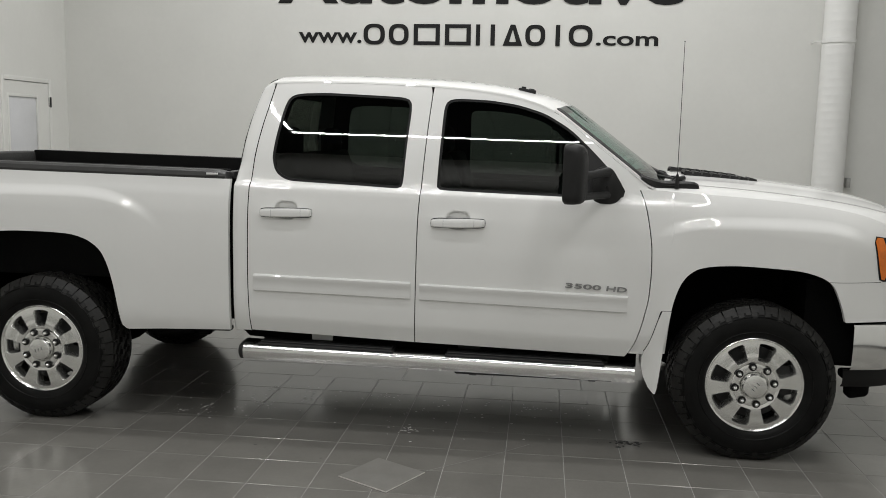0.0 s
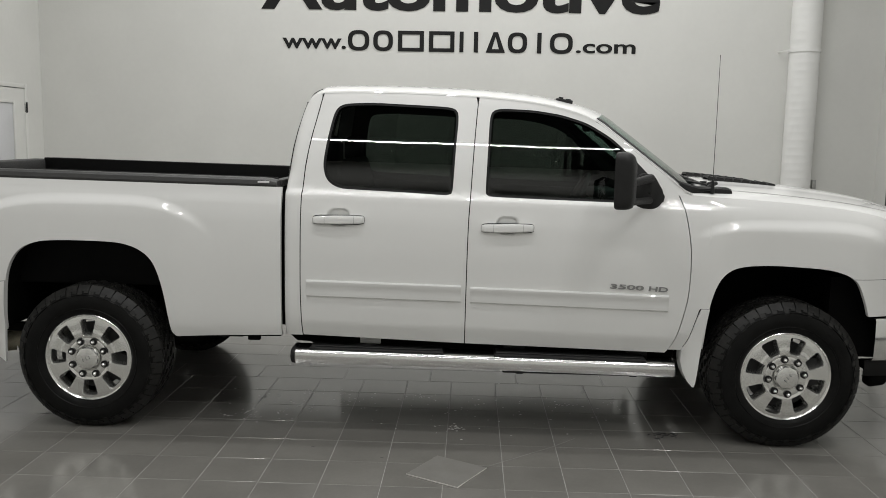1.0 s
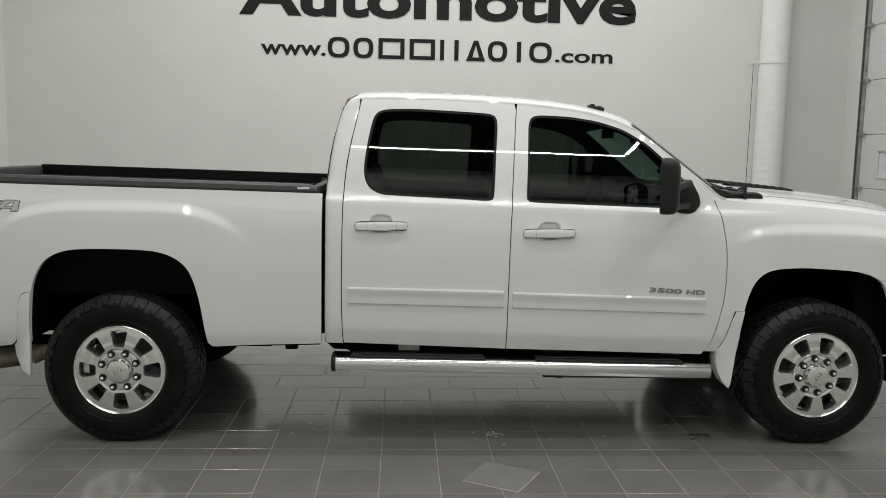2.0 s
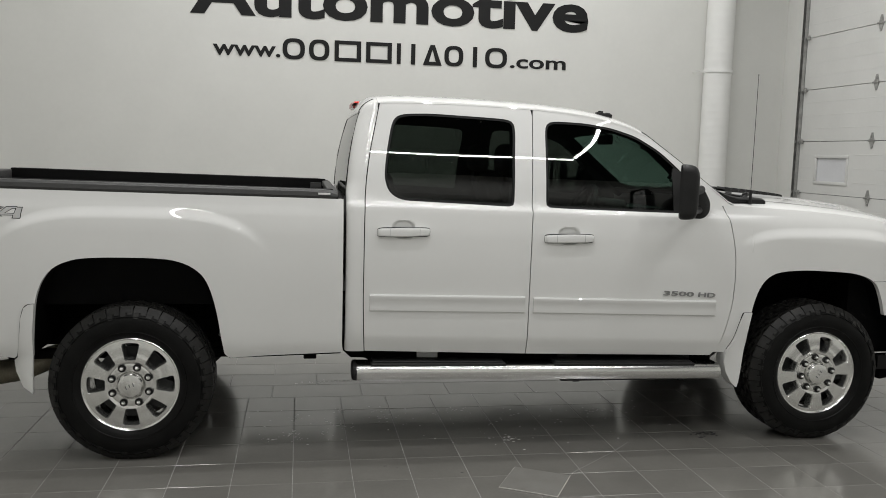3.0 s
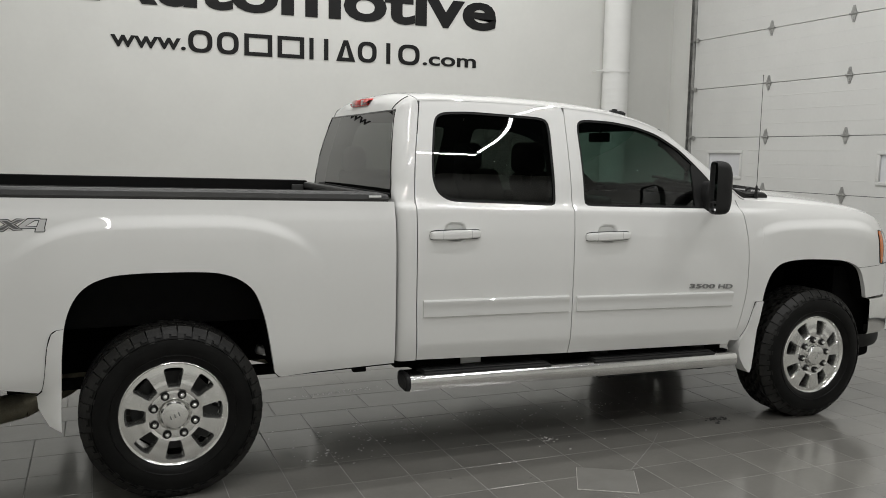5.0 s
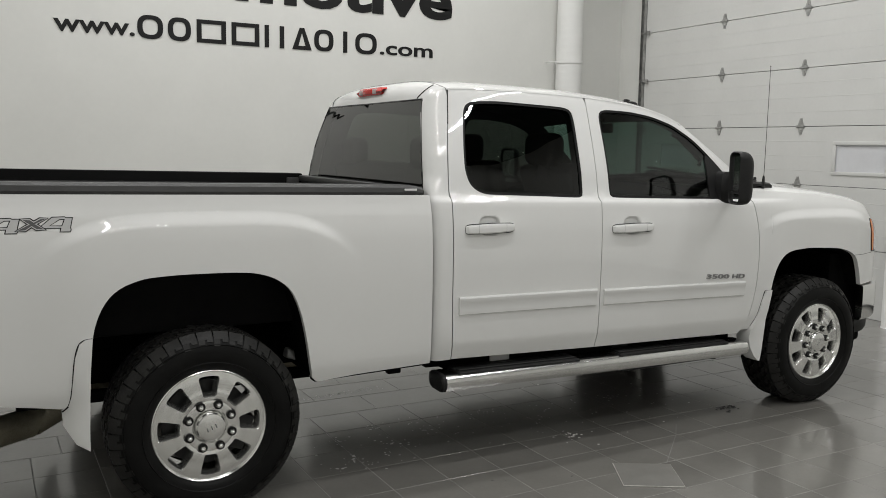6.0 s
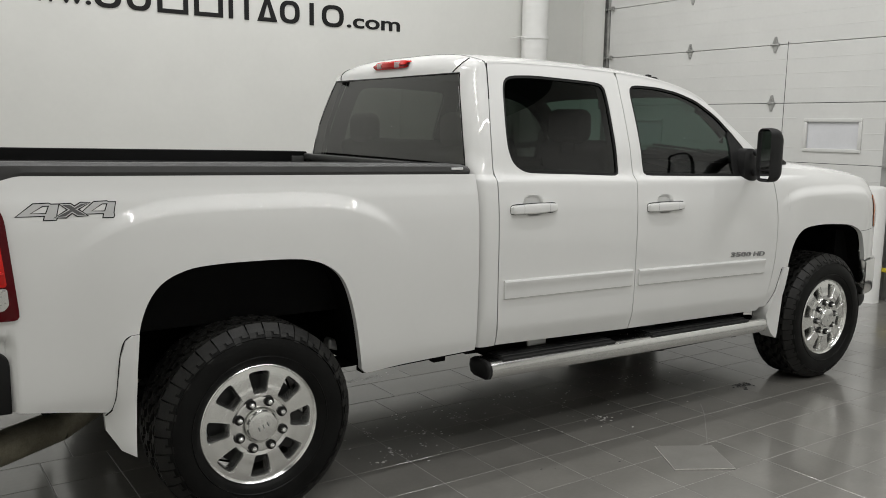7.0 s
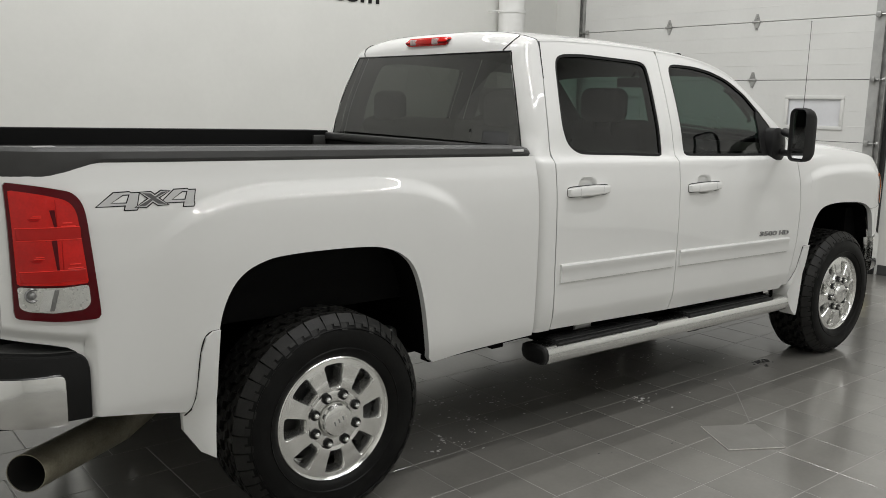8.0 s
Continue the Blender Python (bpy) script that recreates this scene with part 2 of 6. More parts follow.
def text_mesh(body, width, height, depth, bold=0.0):
    """Lettering in the built-in font as a mesh in the xz plane, its lower left corner at the origin, fitted to a width and height."""
    cu = bpy.data.curves.new("lettering", "FONT")
    cu.body, cu.size, cu.extrude, cu.offset, cu.resolution_u = body, 1.0, 0.01, bold, 4
    ob = new("lettering", cu)
    dg = bpy.context.evaluated_depsgraph_get()
    me = bpy.data.meshes.new_from_object(ob.evaluated_get(dg))
    bpy.data.objects.remove(ob)
    bpy.data.curves.remove(cu)
    bm = bmesh.new()
    bm.from_mesh(me)
    bpy.data.meshes.remove(me)
    lo = [min(v.co[i] for v in bm.verts) for i in range(3)]
    hi = [max(v.co[i] for v in bm.verts) for i in range(3)]
    for v in bm.verts:
        x = (v.co.x - lo[0]) / (hi[0] - lo[0]) * width
        z = (v.co.y - lo[1]) / (hi[1] - lo[1]) * height
        y = -(v.co.z - lo[2]) / (hi[2] - lo[2]) * depth
        v.co = (x, y, z)
    return bm


# ---- the room ----
WX0, WX1, WY0, WY1 = -5.94, 4.06, -2.6, 10.12   # inner faces of the walls
T = 0.2

bm = bmesh.new()
box(bm, WX0 - T, WX1 + T, WY1, WY1 + T, 0, CEIL)
tagged(link("wall_north", bm, M_WALL, smooth=False), "plain off-white painted wall behind the truck", "wall", kind="structure")
bm = bmesh.new()
box(bm, WX0 - T, WX1 + T, WY0 - T, WY0, 0, CEIL)
tagged(link("wall_south", bm, M_WALL, smooth=False), "plain off-white painted wall", "wall", kind="structure")

# west wall with the doorway
DY0, DY1, DZ = 8.80, 9.76, 2.20
bm = bmesh.new()
box(bm, WX0 - T, WX0, WY0, DY0, 0, CEIL)
box(bm, WX0 - T, WX0, DY1, WY1, 0, CEIL)
box(bm, WX0 - T, WX0, DY0, DY1, DZ, CEIL)
tagged(link("wall_west", bm, M_WALL, smooth=False), "off-white painted side wall with a doorway", "wall", kind="structure")

# east wall with the garage door opening
GY0, GY1, GZ = 5.69, 9.53, 4.20
bm = bmesh.new()
box(bm, WX1, WX1 + T, WY0, GY0, 0, CEIL)
box(bm, WX1, WX1 + T, GY1, WY1, 0, CEIL)
box(bm, WX1, WX1 + T, GY0, GY1, GZ, CEIL)
tagged(link("wall_east", bm, M_WALL, smooth=False), "off-white painted wall with a garage door opening", "wall", kind="structure")
bm = bmesh.new()
box(bm, WX0 - T, WX1 + T, WY0 - T, WY1 + T, CEIL, CEIL + 0.2)
tagged(link("ceiling", bm, M_CEIL, smooth=False), "dark painted ceiling", "ceiling", kind="structure")
bm = bmesh.new()
box(bm, WX0, WX1 - 0.003, WY1 - 0.012, WY1 - 0.001, 0.001, 0.1, 0.003)
tagged(link("baseboard", bm, M_BASE, smooth=False), "dark rubber baseboard along the wall", "baseboard", kind="structure")
bm = bmesh.new()
box(bm, WX1 - 0.012, WX1 - 0.001, WY0, GY0 - 0.13, 0.001, 0.1, 0.003)
tagged(link("baseboard", bm, M_BASE, smooth=False), "dark rubber baseboard along the wall", "baseboard", kind="structure")

# hanging light loops
for x0, x1, y0, y1 in LOOPS:
    lamp = empty("ceiling_light", ((x0 + x1) / 2, (y0 + y1) / 2, LAMP_Z), "hanging rectangular loop of white light strips", "ceiling light",
                 "light loops")
    cx, cy = (x0 + x1) / 2, (y0 + y1) / 2
    for yy in (y0, y1):
        bm = bmesh.new()
        box(bm, x0 - cx - 0.05, x1 - cx + 0.05, yy - cy - 0.045, yy - cy + 0.045, 0, 0.06, 0.006)
        part("housing", bm, M_GALV, lamp)
    for xx in (x0, x1):
        bm = bmesh.new()
        box(bm, xx - cx - 0.045, xx - cx + 0.045, y0 - cy + 0.05, y1 - cy - 0.05, 0, 0.06, 0.006)
        part("housing", bm, M_GALV, lamp)
    for xx in (x0, x1):
        for yy in (y0, y1):
            bm = bmesh.new()
            tube(bm, [(xx - cx, yy - cy, 0.06), (xx - cx, yy - cy, CEIL - LAMP_Z)], 0.006, 6)
            part("suspension_rod", bm, M_GALV, lamp)

# side door in the west wall
door = empty("door_1", (WX0, (DY0 + DY1) / 2, 0), "white side door with a frosted glass lite", "door", kind="structure")
half = (DY1 - DY0) / 2
bm = bmesh.new()
for a, b in ((-half, -half + 0.05), (half - 0.05, half)):
    box(bm, -0.14, 0.014, a, b, 0, DZ, 0.004)
box(bm, -0.14, 0.014, -half + 0.05, half - 0.05, DZ - 0.05, DZ, 0.004)
part("door_frame", bm, M_DOOR, door)
L0, L1, LZ0, LZ1 = 8.93 - (DY0 + DY1) / 2, 9.48 - (DY0 + DY1) / 2, 0.95, 1.985
bm = bmesh.new()
for a, b, c, d in ((-half + 0.054, L0, 0.008, DZ - 0.056), (L1, half - 0.054, 0.008, DZ - 0.056), (L0, L1, 0.008, LZ0), (L0, L1, LZ1, DZ - 0.056)):
    box(bm, -0.045, 0.0, a, b, c, d)
part("leaf", bm, M_DOOR, door, smooth=False)
bm = bmesh.new()
box(bm, -0.03, -0.012, L0, L1, LZ0, LZ1, 0.001)
part("pane", bm, M_FROST, door, "frosted grey glass pane")
bm = bmesh.new()
for a, b, c, d in ((L0 - 0.02, L0 + 0.012, LZ0 - 0.02, LZ1 + 0.02), (L1 - 0.012, L1 + 0.02, LZ0 - 0.02, LZ1 + 0.02), (L0 + 0.012, L1 - 0.012, LZ1 - 0.012, LZ1 + 0.02)):
    box(bm, -0.012, 0.006, a, b, c, d, 0.003)
part("glazing_bead", bm, M_DOOR, door)
for hz in (0.3, 1.1, 1.93):
    bm = bmesh.new()
    tube(bm, [(0.02, half - 0.036, hz - 0.06), (0.02, half - 0.036, hz + 0.06)], 0.011, 10)
    box(bm, 0.001, 0.012, half - 0.05, half - 0.022, hz - 0.055, hz + 0.055, 0.002)
    part("hinge", bm, M_DARKMETAL, door, "dark metal hinge")

# the white duct in the corner
duct = empty("duct", (3.06, 9.93, 0), "white spiral-seamed round duct against the wall", "duct")
bm = bmesh.new()
prof = []
z = 0.0
while z < CEIL - 0.01:
    prof += [(0.165, z), (0.165, z + 0.079), (0.1654, z + 0.081), (0.1654, z + 0.084)]
    z += 0.087
spin(bm, [(r, h) for r, h in prof if h < CEIL - 0.002], 40, "Z")
for v in bm.verts:
    v.co.z = max(0.001, v.co.z + 0.016 * math.atan2(v.co.y, v.co.x) / math.pi)
    v.co.z = min(v.co.z, CEIL - 0.002)
part("pipe", bm, M_PIPE, duct)
bm = bmesh.new()
spin(bm, [(0.166, 2.715), (0.176, 2.715), (0.176, 2.755), (0.166, 2.755)], 40, "Z")
box(bm, -0.235, -0.16, -0.006, 0.006, 2.728, 2.742, 0.002)
box(bm, -0.235, -0.228, 0.006, 0.188, 2.729, 2.741, 0.002)
part("bracket", bm, M_PIPE, duct, "white strap bracket")
box_ob = bmesh.new()
box(box_ob, 3.305, 3.35, 10.05, 10.118, 1.15, 1.26, 0.006)
tagged(link("outlet_box", box_ob, M_GALV), "grey metal outlet box on the wall", "outlet box")

# lettering on the wall
sign = empty("wall_sign", (0, WY1, 2.69), "black lettering on the white wall", "wall sign")


def letters(bm):
    """The letters of a word's mesh, each as a bmesh of its own."""
    left, groups = set(bm.verts), []
    while left:
        stack = [left.pop()]
        isle = set(stack)
        while stack:
            for e in stack.pop().link_edges:
                for v in e.verts:
                    if v not in isle:
                        isle.add(v)
                        stack.append(v)
        left -= isle
        lo, hi = min(v.co.x for v in isle), max(v.co.x for v in isle)
        for g in groups:
            if lo < g[1] - 0.002 and hi > g[0] + 0.002:
                g[0], g[1] = min(g[0], lo), max(g[1], hi)
                g[2] |= isle
                break
        else:
            groups.append([lo, hi, isle])
    made = []
    for lo, hi, isle in sorted(groups, key=lambda g: g[0]):
        b = bmesh.new()
        vm = {v: b.verts.new(v.co) for v in isle}
        for f in {f for v in isle for f in v.link_faces}:
            b.faces.new([vm[v] for v in f.verts])
        made.append(b)
    bm.free()
    return made


def sign_word(body, x0, x1, z0, z1, bold):
    b = text_mesh(body, x1 - x0, z1 - z0, 0.006, bold)
    bmesh.ops.translate(b, verts=b.verts[:], vec=(x0, -0.0015, z0 - 2.69))
    for one in letters(b):
        part("letter", one, M_SIGN, sign, smooth=False)


sign_word("Automotive", -3.25, 1.43, 3.14, 3.62, 0.03)
sign_word("www.", -3.0, -2.245, 2.692, 2.815, 0.018)
sign_word(".com", 0.475, 1.17, 2.688, 2.80, 0.018)
# the firm's name between them: one plain black shape a letter
def name_outline(kind, x0, x1, zb, zt):
    """Outer and inner outline of a plain shape: a rounded frame or a three-sided frame."""
    if kind == "ring":
        cx, cz, hw, hh = (x0 + x1) / 2, (zb + zt) / 2, (x1 - x0) / 2, (zt - zb) / 2
        ring = [(math.copysign(abs(math.cos(a)) ** 0.75, math.cos(a)), math.copysign(abs(math.sin(a)) ** 0.75, math.sin(a))) for a in (2 * math.pi * k / 40 for k in range(40))]
        return [(cx + hw * u, cz + hh * v) for u, v in ring], [(cx + (hw - 0.052) * u, cz + (hh - 0.042) * v) for u, v in ring]
    if kind == "wedge":
        c = (x0 + x1) / 2
        return [(x0, zb), (x1, zb), (c + 0.026, zt), (c - 0.026, zt)], [(x0 + 0.072, zb + 0.042), (x1 - 0.072, zb + 0.042), (c + 0.003, zt - 0.062), (c - 0.003, zt - 0.062)]
    return [(x0, zb), (x1, zb), (x1, zt), (x0, zt)], [(x0 + 0.05, zb + 0.042), (x1 - 0.05, zb + 0.042), (x1 - 0.05, zt - 0.042), (x0 + 0.05, zt - 0.042)]


NAME_SHAPES = (("ring", -2.22, -1.966), ("ring", -1.919, -1.685), ("frame", -1.625, -1.318), ("frame", -1.258, -0.957), ("bar", -0.897, -0.850),
               ("bar", -0.728, -0.678), ("wedge", -0.586, -0.360), ("ring", -0.329, -0.101), ("bar", 0.017, 0.067), ("ring", 0.166, 0.434))
for kind, x0, x1 in NAME_SHAPES:
    bm = bmesh.new()
    zb, zt = -0.012, 0.226
    if kind == "bar":
        box(bm, x0, x1, -0.0075, -0.0015, zb, zt)
    else:
        out, inn = name_outline(kind, x0, x1, zb, zt)
        loops = [[bm.verts.new((x, y, z)) for x, z in lp] for lp, y in ((out, -0.0015), (out, -0.0075), (inn, -0.0075), (inn, -0.0015))]
        n = len(out)
        for a, b in zip(loops, loops[1:]):
            for k in range(n):
                bm.faces.new((a[k], a[(k + 1) % n], b[(k + 1) % n], b[k]))
        bmesh.ops.recalc_face_normals(bm, faces=bm.faces[:])
    part("block", bm, M_SIGN, sign, smooth=False)

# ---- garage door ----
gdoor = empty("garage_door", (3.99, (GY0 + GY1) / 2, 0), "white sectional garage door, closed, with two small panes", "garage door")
GW = (GY1 - GY0) / 2
SECT = (0.0, 0.675, 1.288, 1.902, 2.514, 3.128, 3.74, 4.25)
PANES = ((0.985, 1.560), (-1.560, -0.985))
PZ0, PZ1 = 1.432, 1.716
for a, b in zip(SECT, SECT[1:]):
    bm = bmesh.new()
    if a == 1.288:
        ys = [-GW] + [v for p in sorted(PANES) for v in p] + [GW]
        for k in range(0, len(ys), 2):
            box(bm, 0, 0.045, ys[k], ys[k + 1], a + 0.002, b - 0.004)
        for y0, y1 in PANES:
            box(bm, 0, 0.045, y0, y1, a + 0.002, PZ0)
            box(bm, 0, 0.045, y0, y1, PZ1, b - 0.004)
    else:
        box(bm, 0, 0.045, -GW, GW, a + 0.002, b - 0.004, 0.003)
    # shallow pressed ribs
    for k in range(1, 4):
        zz = a + (b - a) * k / 4
        for y0, y1 in ([(-GW + 0.02, -1.6), (-0.86, 0.86), (1.6, GW - 0.02)] if a == 1.288 else [(-GW + 0.02, GW - 0.02)]):
            box(bm, -0.0014, 0.002, y0, y1, zz - 0.004, zz + 0.004, 0.001, 1)
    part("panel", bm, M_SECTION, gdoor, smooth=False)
for y0, y1 in PANES:
    bm = bmesh.new()
    box(bm, 0.012, 0.03, y0, y1, PZ0, PZ1)
    pane = part("pane", bm, M_FROST, gdoor, "frosted acrylic pane in a white frame", smooth=False)
    bm = bmesh.new()
    f = 0.028
    box(bm, -0.012, 0.01, y0 - f, y1 + f, PZ1 - 0.008, PZ1 + f, 0.004)
    box(bm, -0.012, 0.01, y0 - f, y1 + f, PZ0 - f, PZ0 + 0.008, 0.004)
    box(bm, -0.012, 0.01, y0 - f, y0 + 0.008, PZ0 + 0.009, PZ1 - 0.009, 0.004)
    box(bm, -0.012, 0.01, y1 - 0.008, y1 + f, PZ0 + 0.009, PZ1 - 0.009, 0.004)
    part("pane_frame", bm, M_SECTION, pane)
bm = bmesh.new()
box(bm, -0.0045, -0.0006, -GW, -GW + 0.105, 0.004, 4.19)
box(bm, -0.012, -0.0046, -GW, -GW + 0.006, 0.004, 4.19)
part("end_stile", bm, M_STILE, gdoor, "galvanised steel end stile", smooth=False)
hinge_me = None
for zz in SECT[1:-1]:
    for yy in (-0.55, 0.59):
        if hinge_me is None:
            bm = bmesh.new()
            # diamond-shaped strap with a knuckle across the joint
            pts = [(-0.012, 0.085), (0.012, 0.085), (0.034, 0.018), (0.042, 0.0), (0.034, -0.018), (0.012, -0.085), (-0.012, -0.085),
                   (-0.034, -0.018), (-0.042, 0.0), (-0.034, 0.018)]
            fr = [bm.verts.new((-0.008, p[0], p[1])) for p in pts]
            bk = [bm.verts.new((-0.0005, p[0], p[1])) for p in pts]
            bm.faces.new(fr)
            for k in range(len(pts)):
                bm.faces.new((fr[k], bk[k], bk[(k + 1) % len(pts)], fr[(k + 1) % len(pts)]))
            tube(bm, [(-0.012, -0.05, 0), (-0.012, 0.05, 0)], 0.011, 8)
            for bz in (-0.062, -0.038, 0.038, 0.062):
                spin_c = bmesh.ops.create_cone(bm, cap_ends=True, segments=6, radius1=0.008, radius2=0.006, depth=0.006)
                bmesh.ops.transform(bm, matrix=pose(-0.011, 0, bz, 0, -90, 0), verts=spin_c["verts"])
            bmesh.ops.recalc_face_normals(bm, faces=bm.faces[:])
            h = part("hinge", bm, M_GALV, gdoor, "galvanised strap hinge")
            hinge_me = h.data
        else:
            h = tagged(new("hinge", hinge_me), "galvanised strap hinge")
            h.parent = gdoor
        h.location = (0, yy, zz)
# side tracks with roller brackets
for side_y, s in ((GY1 + 0.035, 1), (GY0 - 0.035, -1)):
    tr = empty("door_track", (3.97, side_y, 0), "galvanised vertical door track with roller brackets", "door track", "garage door tracks")
    bm = bmesh.new()
    box(bm, -0.02, 0.03, -0.032, -0.026, 0.002, 4.3)
    box(bm, -0.02, 0.03, 0.026, 0.032, 0.002, 4.3)
    box(bm, 0.024, 0.03, -0.026, 0.026, 0.002, 4.3)
    part("rail", bm, M_GALV, tr, smooth=False)
    bm = bmesh.new()
    box(bm, 0.032, 0.088, s * 0.02 - 0.045, s * 0.02 + 0.045, 0.002, 4.3, 0.003)
    part("jamb_angle", bm, M_DARKMETAL, tr, "dark angle strip behind the rail")
    for zz in SECT[1:-1]:
        bm = bmesh.new()
        tube(bm, [(0.0, -s * 0.12, zz), (0.0, s * 0.03, zz)], 0.008, 8)
        tube(bm, [(0.0, s * 0.0, zz), (0.0, s * 0.02, zz)], 0.022, 14)
        box(bm, -0.02, 0.0, -s * 0.10 - 0.022, -s * 0.10 + 0.022, zz - 0.026, zz + 0.026, 0.004)
        part("roller", bm, M_GALV, tr, "roller and bracket")
bm = bmesh.new()
box(bm, 3.90, 3.935, 5.56, 5.68, 0.285, 0.325, 0.006)
box(bm, 3.895, 3.93, 5.575, 5.60, 0.275, 0.335, 0.004)
tagged(link("door_latch", bm, M_YELLOW), "yellow latch box beside the garage door", "latch")
bm = bmesh.new()
spin(bm, [(0.001, 1.11), (0.06, 1.108), (0.095, 1.095), (0.108, 1.07), (0.108, 0.012), (0.112, 0.0), (0.001, 0.0)], 36, "Z", (3.80, 5.73, 0.0))
tagged(link("bollard", bm, M_PIPE), "white round bollard beside the garage door", "bollard")

# ---- the truck: surfaces ----
YC = 5.465
TRUCK_LABEL = "white four-door pickup truck with black bed rails, parked on tiles"
truck = empty("pickup_truck", (0, YC, 0), TRUCK_LABEL, "pickup truck")

w_cab = smooth_curve((0.3, 0.50, 0.56, 0.64, 0.8, 1.0, 1.18, 1.29, 1.335, 1.350, 1.360, 1.375, 1.5, 1.65, 1.82, 1.88, 1.92, 1.945, 1.965),
                     (0.90, 0.945, 0.966, 0.985, 0.99, 0.99, 0.984, 0.970, 0.960, 0.948, 0.932, 0.925, 0.892, 0.84, 0.770, 0.744, 0.722, 0.698, 0.655))
w_bed = smooth_curve((0.4, 0.54, 0.60, 0.72, 1.0, 1.2, 1.30, 1.36, 1.42), (0.93, 0.955, 0.972, 0.98, 0.985, 0.979, 0.966, 0.949, 0.930))
shoulder = smooth_curve((0.45, 0.73, 1.0, 1.31, 1.5, 1.625, 1.75, 1.9, 2.0), (1.392, 1.378, 1.362, 1.333, 1.30, 1.262, 1.20, 1.10, 1.0))
hood_edge = smooth_curve((0.45, 0.8, 1.13, 1.47, 1.7, 1.85, 1.95, 2.02), (1.425, 1.41, 1.385, 1.345, 1.30, 1.255, 1.20, 1.12))


def blister(x, z, xc, top, half=0.60, amount=0.021, ends=(0.72, 1.15)):
    """The flared swelling round a wheel arch: a firm upper shoulder, soft ends."""
    d = abs(x - xc) / half
    zt = top - 0.13 * min(d, 1.4) ** 4
    return amount * (1 - step01(zt - 0.045, zt + 0.022, z)) * (1 - step01(ends[0], ends[1], d))


def s_cab(x, z):
    w = w_cab(z + 0.020 * (x + 0.7))
    for hx, hz in ((-1.446, 1.225), (-0.5145, 1.199)):
        d = (abs((x - hx) / 0.064) ** 2.6 + abs((z - hz - 0.008) / 0.050) ** 2.6) ** (1 / 2.6)
        if d < 1.1:
            w -= 0.017 * (1 - step01(0.80, 1.02, d))
    return w


def s_bed(x, z):
    taper = 0.066 * max(0, (-3.66 - x) / 0.31) ** 3
    # edge rolled inwards round the bumper's cut-out
    d = math.hypot(max(0.0, x + 3.764), max(0.0, z - 0.842 + 0.20 * (x + 3.764)))
    roll = 0.030 * (1 - step01(0.0, 0.042, d)) if x < -3.68 and z < 0.95 else 0.0
    return w_bed(z + 0.012 * (x + 2.6)) + blister(x, z, -2.863, 1.316, 0.64) - taper - roll


def s_fender(x, z):
    top = shoulder(x)
    w = min(w_cab(min(z, 1.0)), 0.99)
    w -= 0.062 * max(0, (z - (top - 0.18)) / 0.18) ** 2.0
    w -= 0.30 * max(0, (x - 1.38) / 0.65) ** 2 + 0.17 * max(0, (x - 1.72) / 0.28) ** 2
    k = step01(0.40, 0.85, x)
    w = w * k + min(w, s_cab(min(x, 0.45), z)) * (1 - k)
    return w + blister(x, z, 1.041, 1.252, 0.60, 0.020, (0.60, 0.93))


def sheet(rows, fn, off=0.0, rim=0.02, closed=False, flip=False):
    """A panel from rows of (x, z) places on the side surface fn, with a rim turned inwards. Right side of the truck (-y)."""
    bm = bmesh.new()
    g = [[bm.verts.new((x, -(fn(x, z) - off), z)) for x, z in r] for r in rows]
    n = len(rows[0])
    for a, b in zip(g, g[1:]):
        for k in range(n if closed else n - 1):
            q = (a[k], a[(k + 1) % n], b[(k + 1) % n], b[k])
            if len({tuple(round(c, 6) for c in v.co) for v in q}) < 3:
                continue
            bm.faces.new(q)
    if rim:
        if closed:
            loops = [g[0], g[-1]]
        else:
            loops = [g[0] + [r[-1] for r in g[1:-1]] + list(reversed(g[-1])) + [r[0] for r in reversed(g[1:-1])]]
        for lp in loops:
            up = [bm.verts.new(v.co) for v in lp]
            dn = [bm.verts.new(v.co + Vector((0, rim, 0))) for v in lp]
            for k in range(len(lp)):
                j = (k + 1) % len(lp)
                if (up[k].co - up[j].co).length > 1e-5:
                    bm.faces.new((up[k], up[j], dn[j], dn[k]))
    return bm


def grid_mesh(rows, closed=False):
    bm = bmesh.new()
    g = [[bm.verts.new(p) for p in r] for r in rows]
    n = len(rows[0])
    for a, b in zip(g, g[1:]):
        for k in range(n if closed else n - 1):
            bm.faces.new((a[k], a[(k + 1) % n], b[(k + 1) % n], b[k]))
    bmesh.ops.recalc_face_normals(bm, faces=bm.faces[:])
    return bm


def columns(xs, bottom, top, n):
    """Rows of places between a lower and an upper line."""
    return [[(x, bottom(x) + (top(x) - bottom(x)) * k / n) for x in xs] for k in range(n + 1)]


def spread(a, b, step, extra=()):
    n = max(1, int(abs(b - a) / step))
    xs = [a + (b - a) * k / n for k in range(n + 1)]
    xs += [e for e in extra if min(a, b) < e < max(a, b)]
    xs = sorted(xs)
    return [x for i, x in enumerate(xs) if i == 0 or x - xs[i - 1] > 0.0015]


def line(points):
    xs, ys = zip(*sorted(points))
    return lambda x: float(np.interp(x, xs, ys))


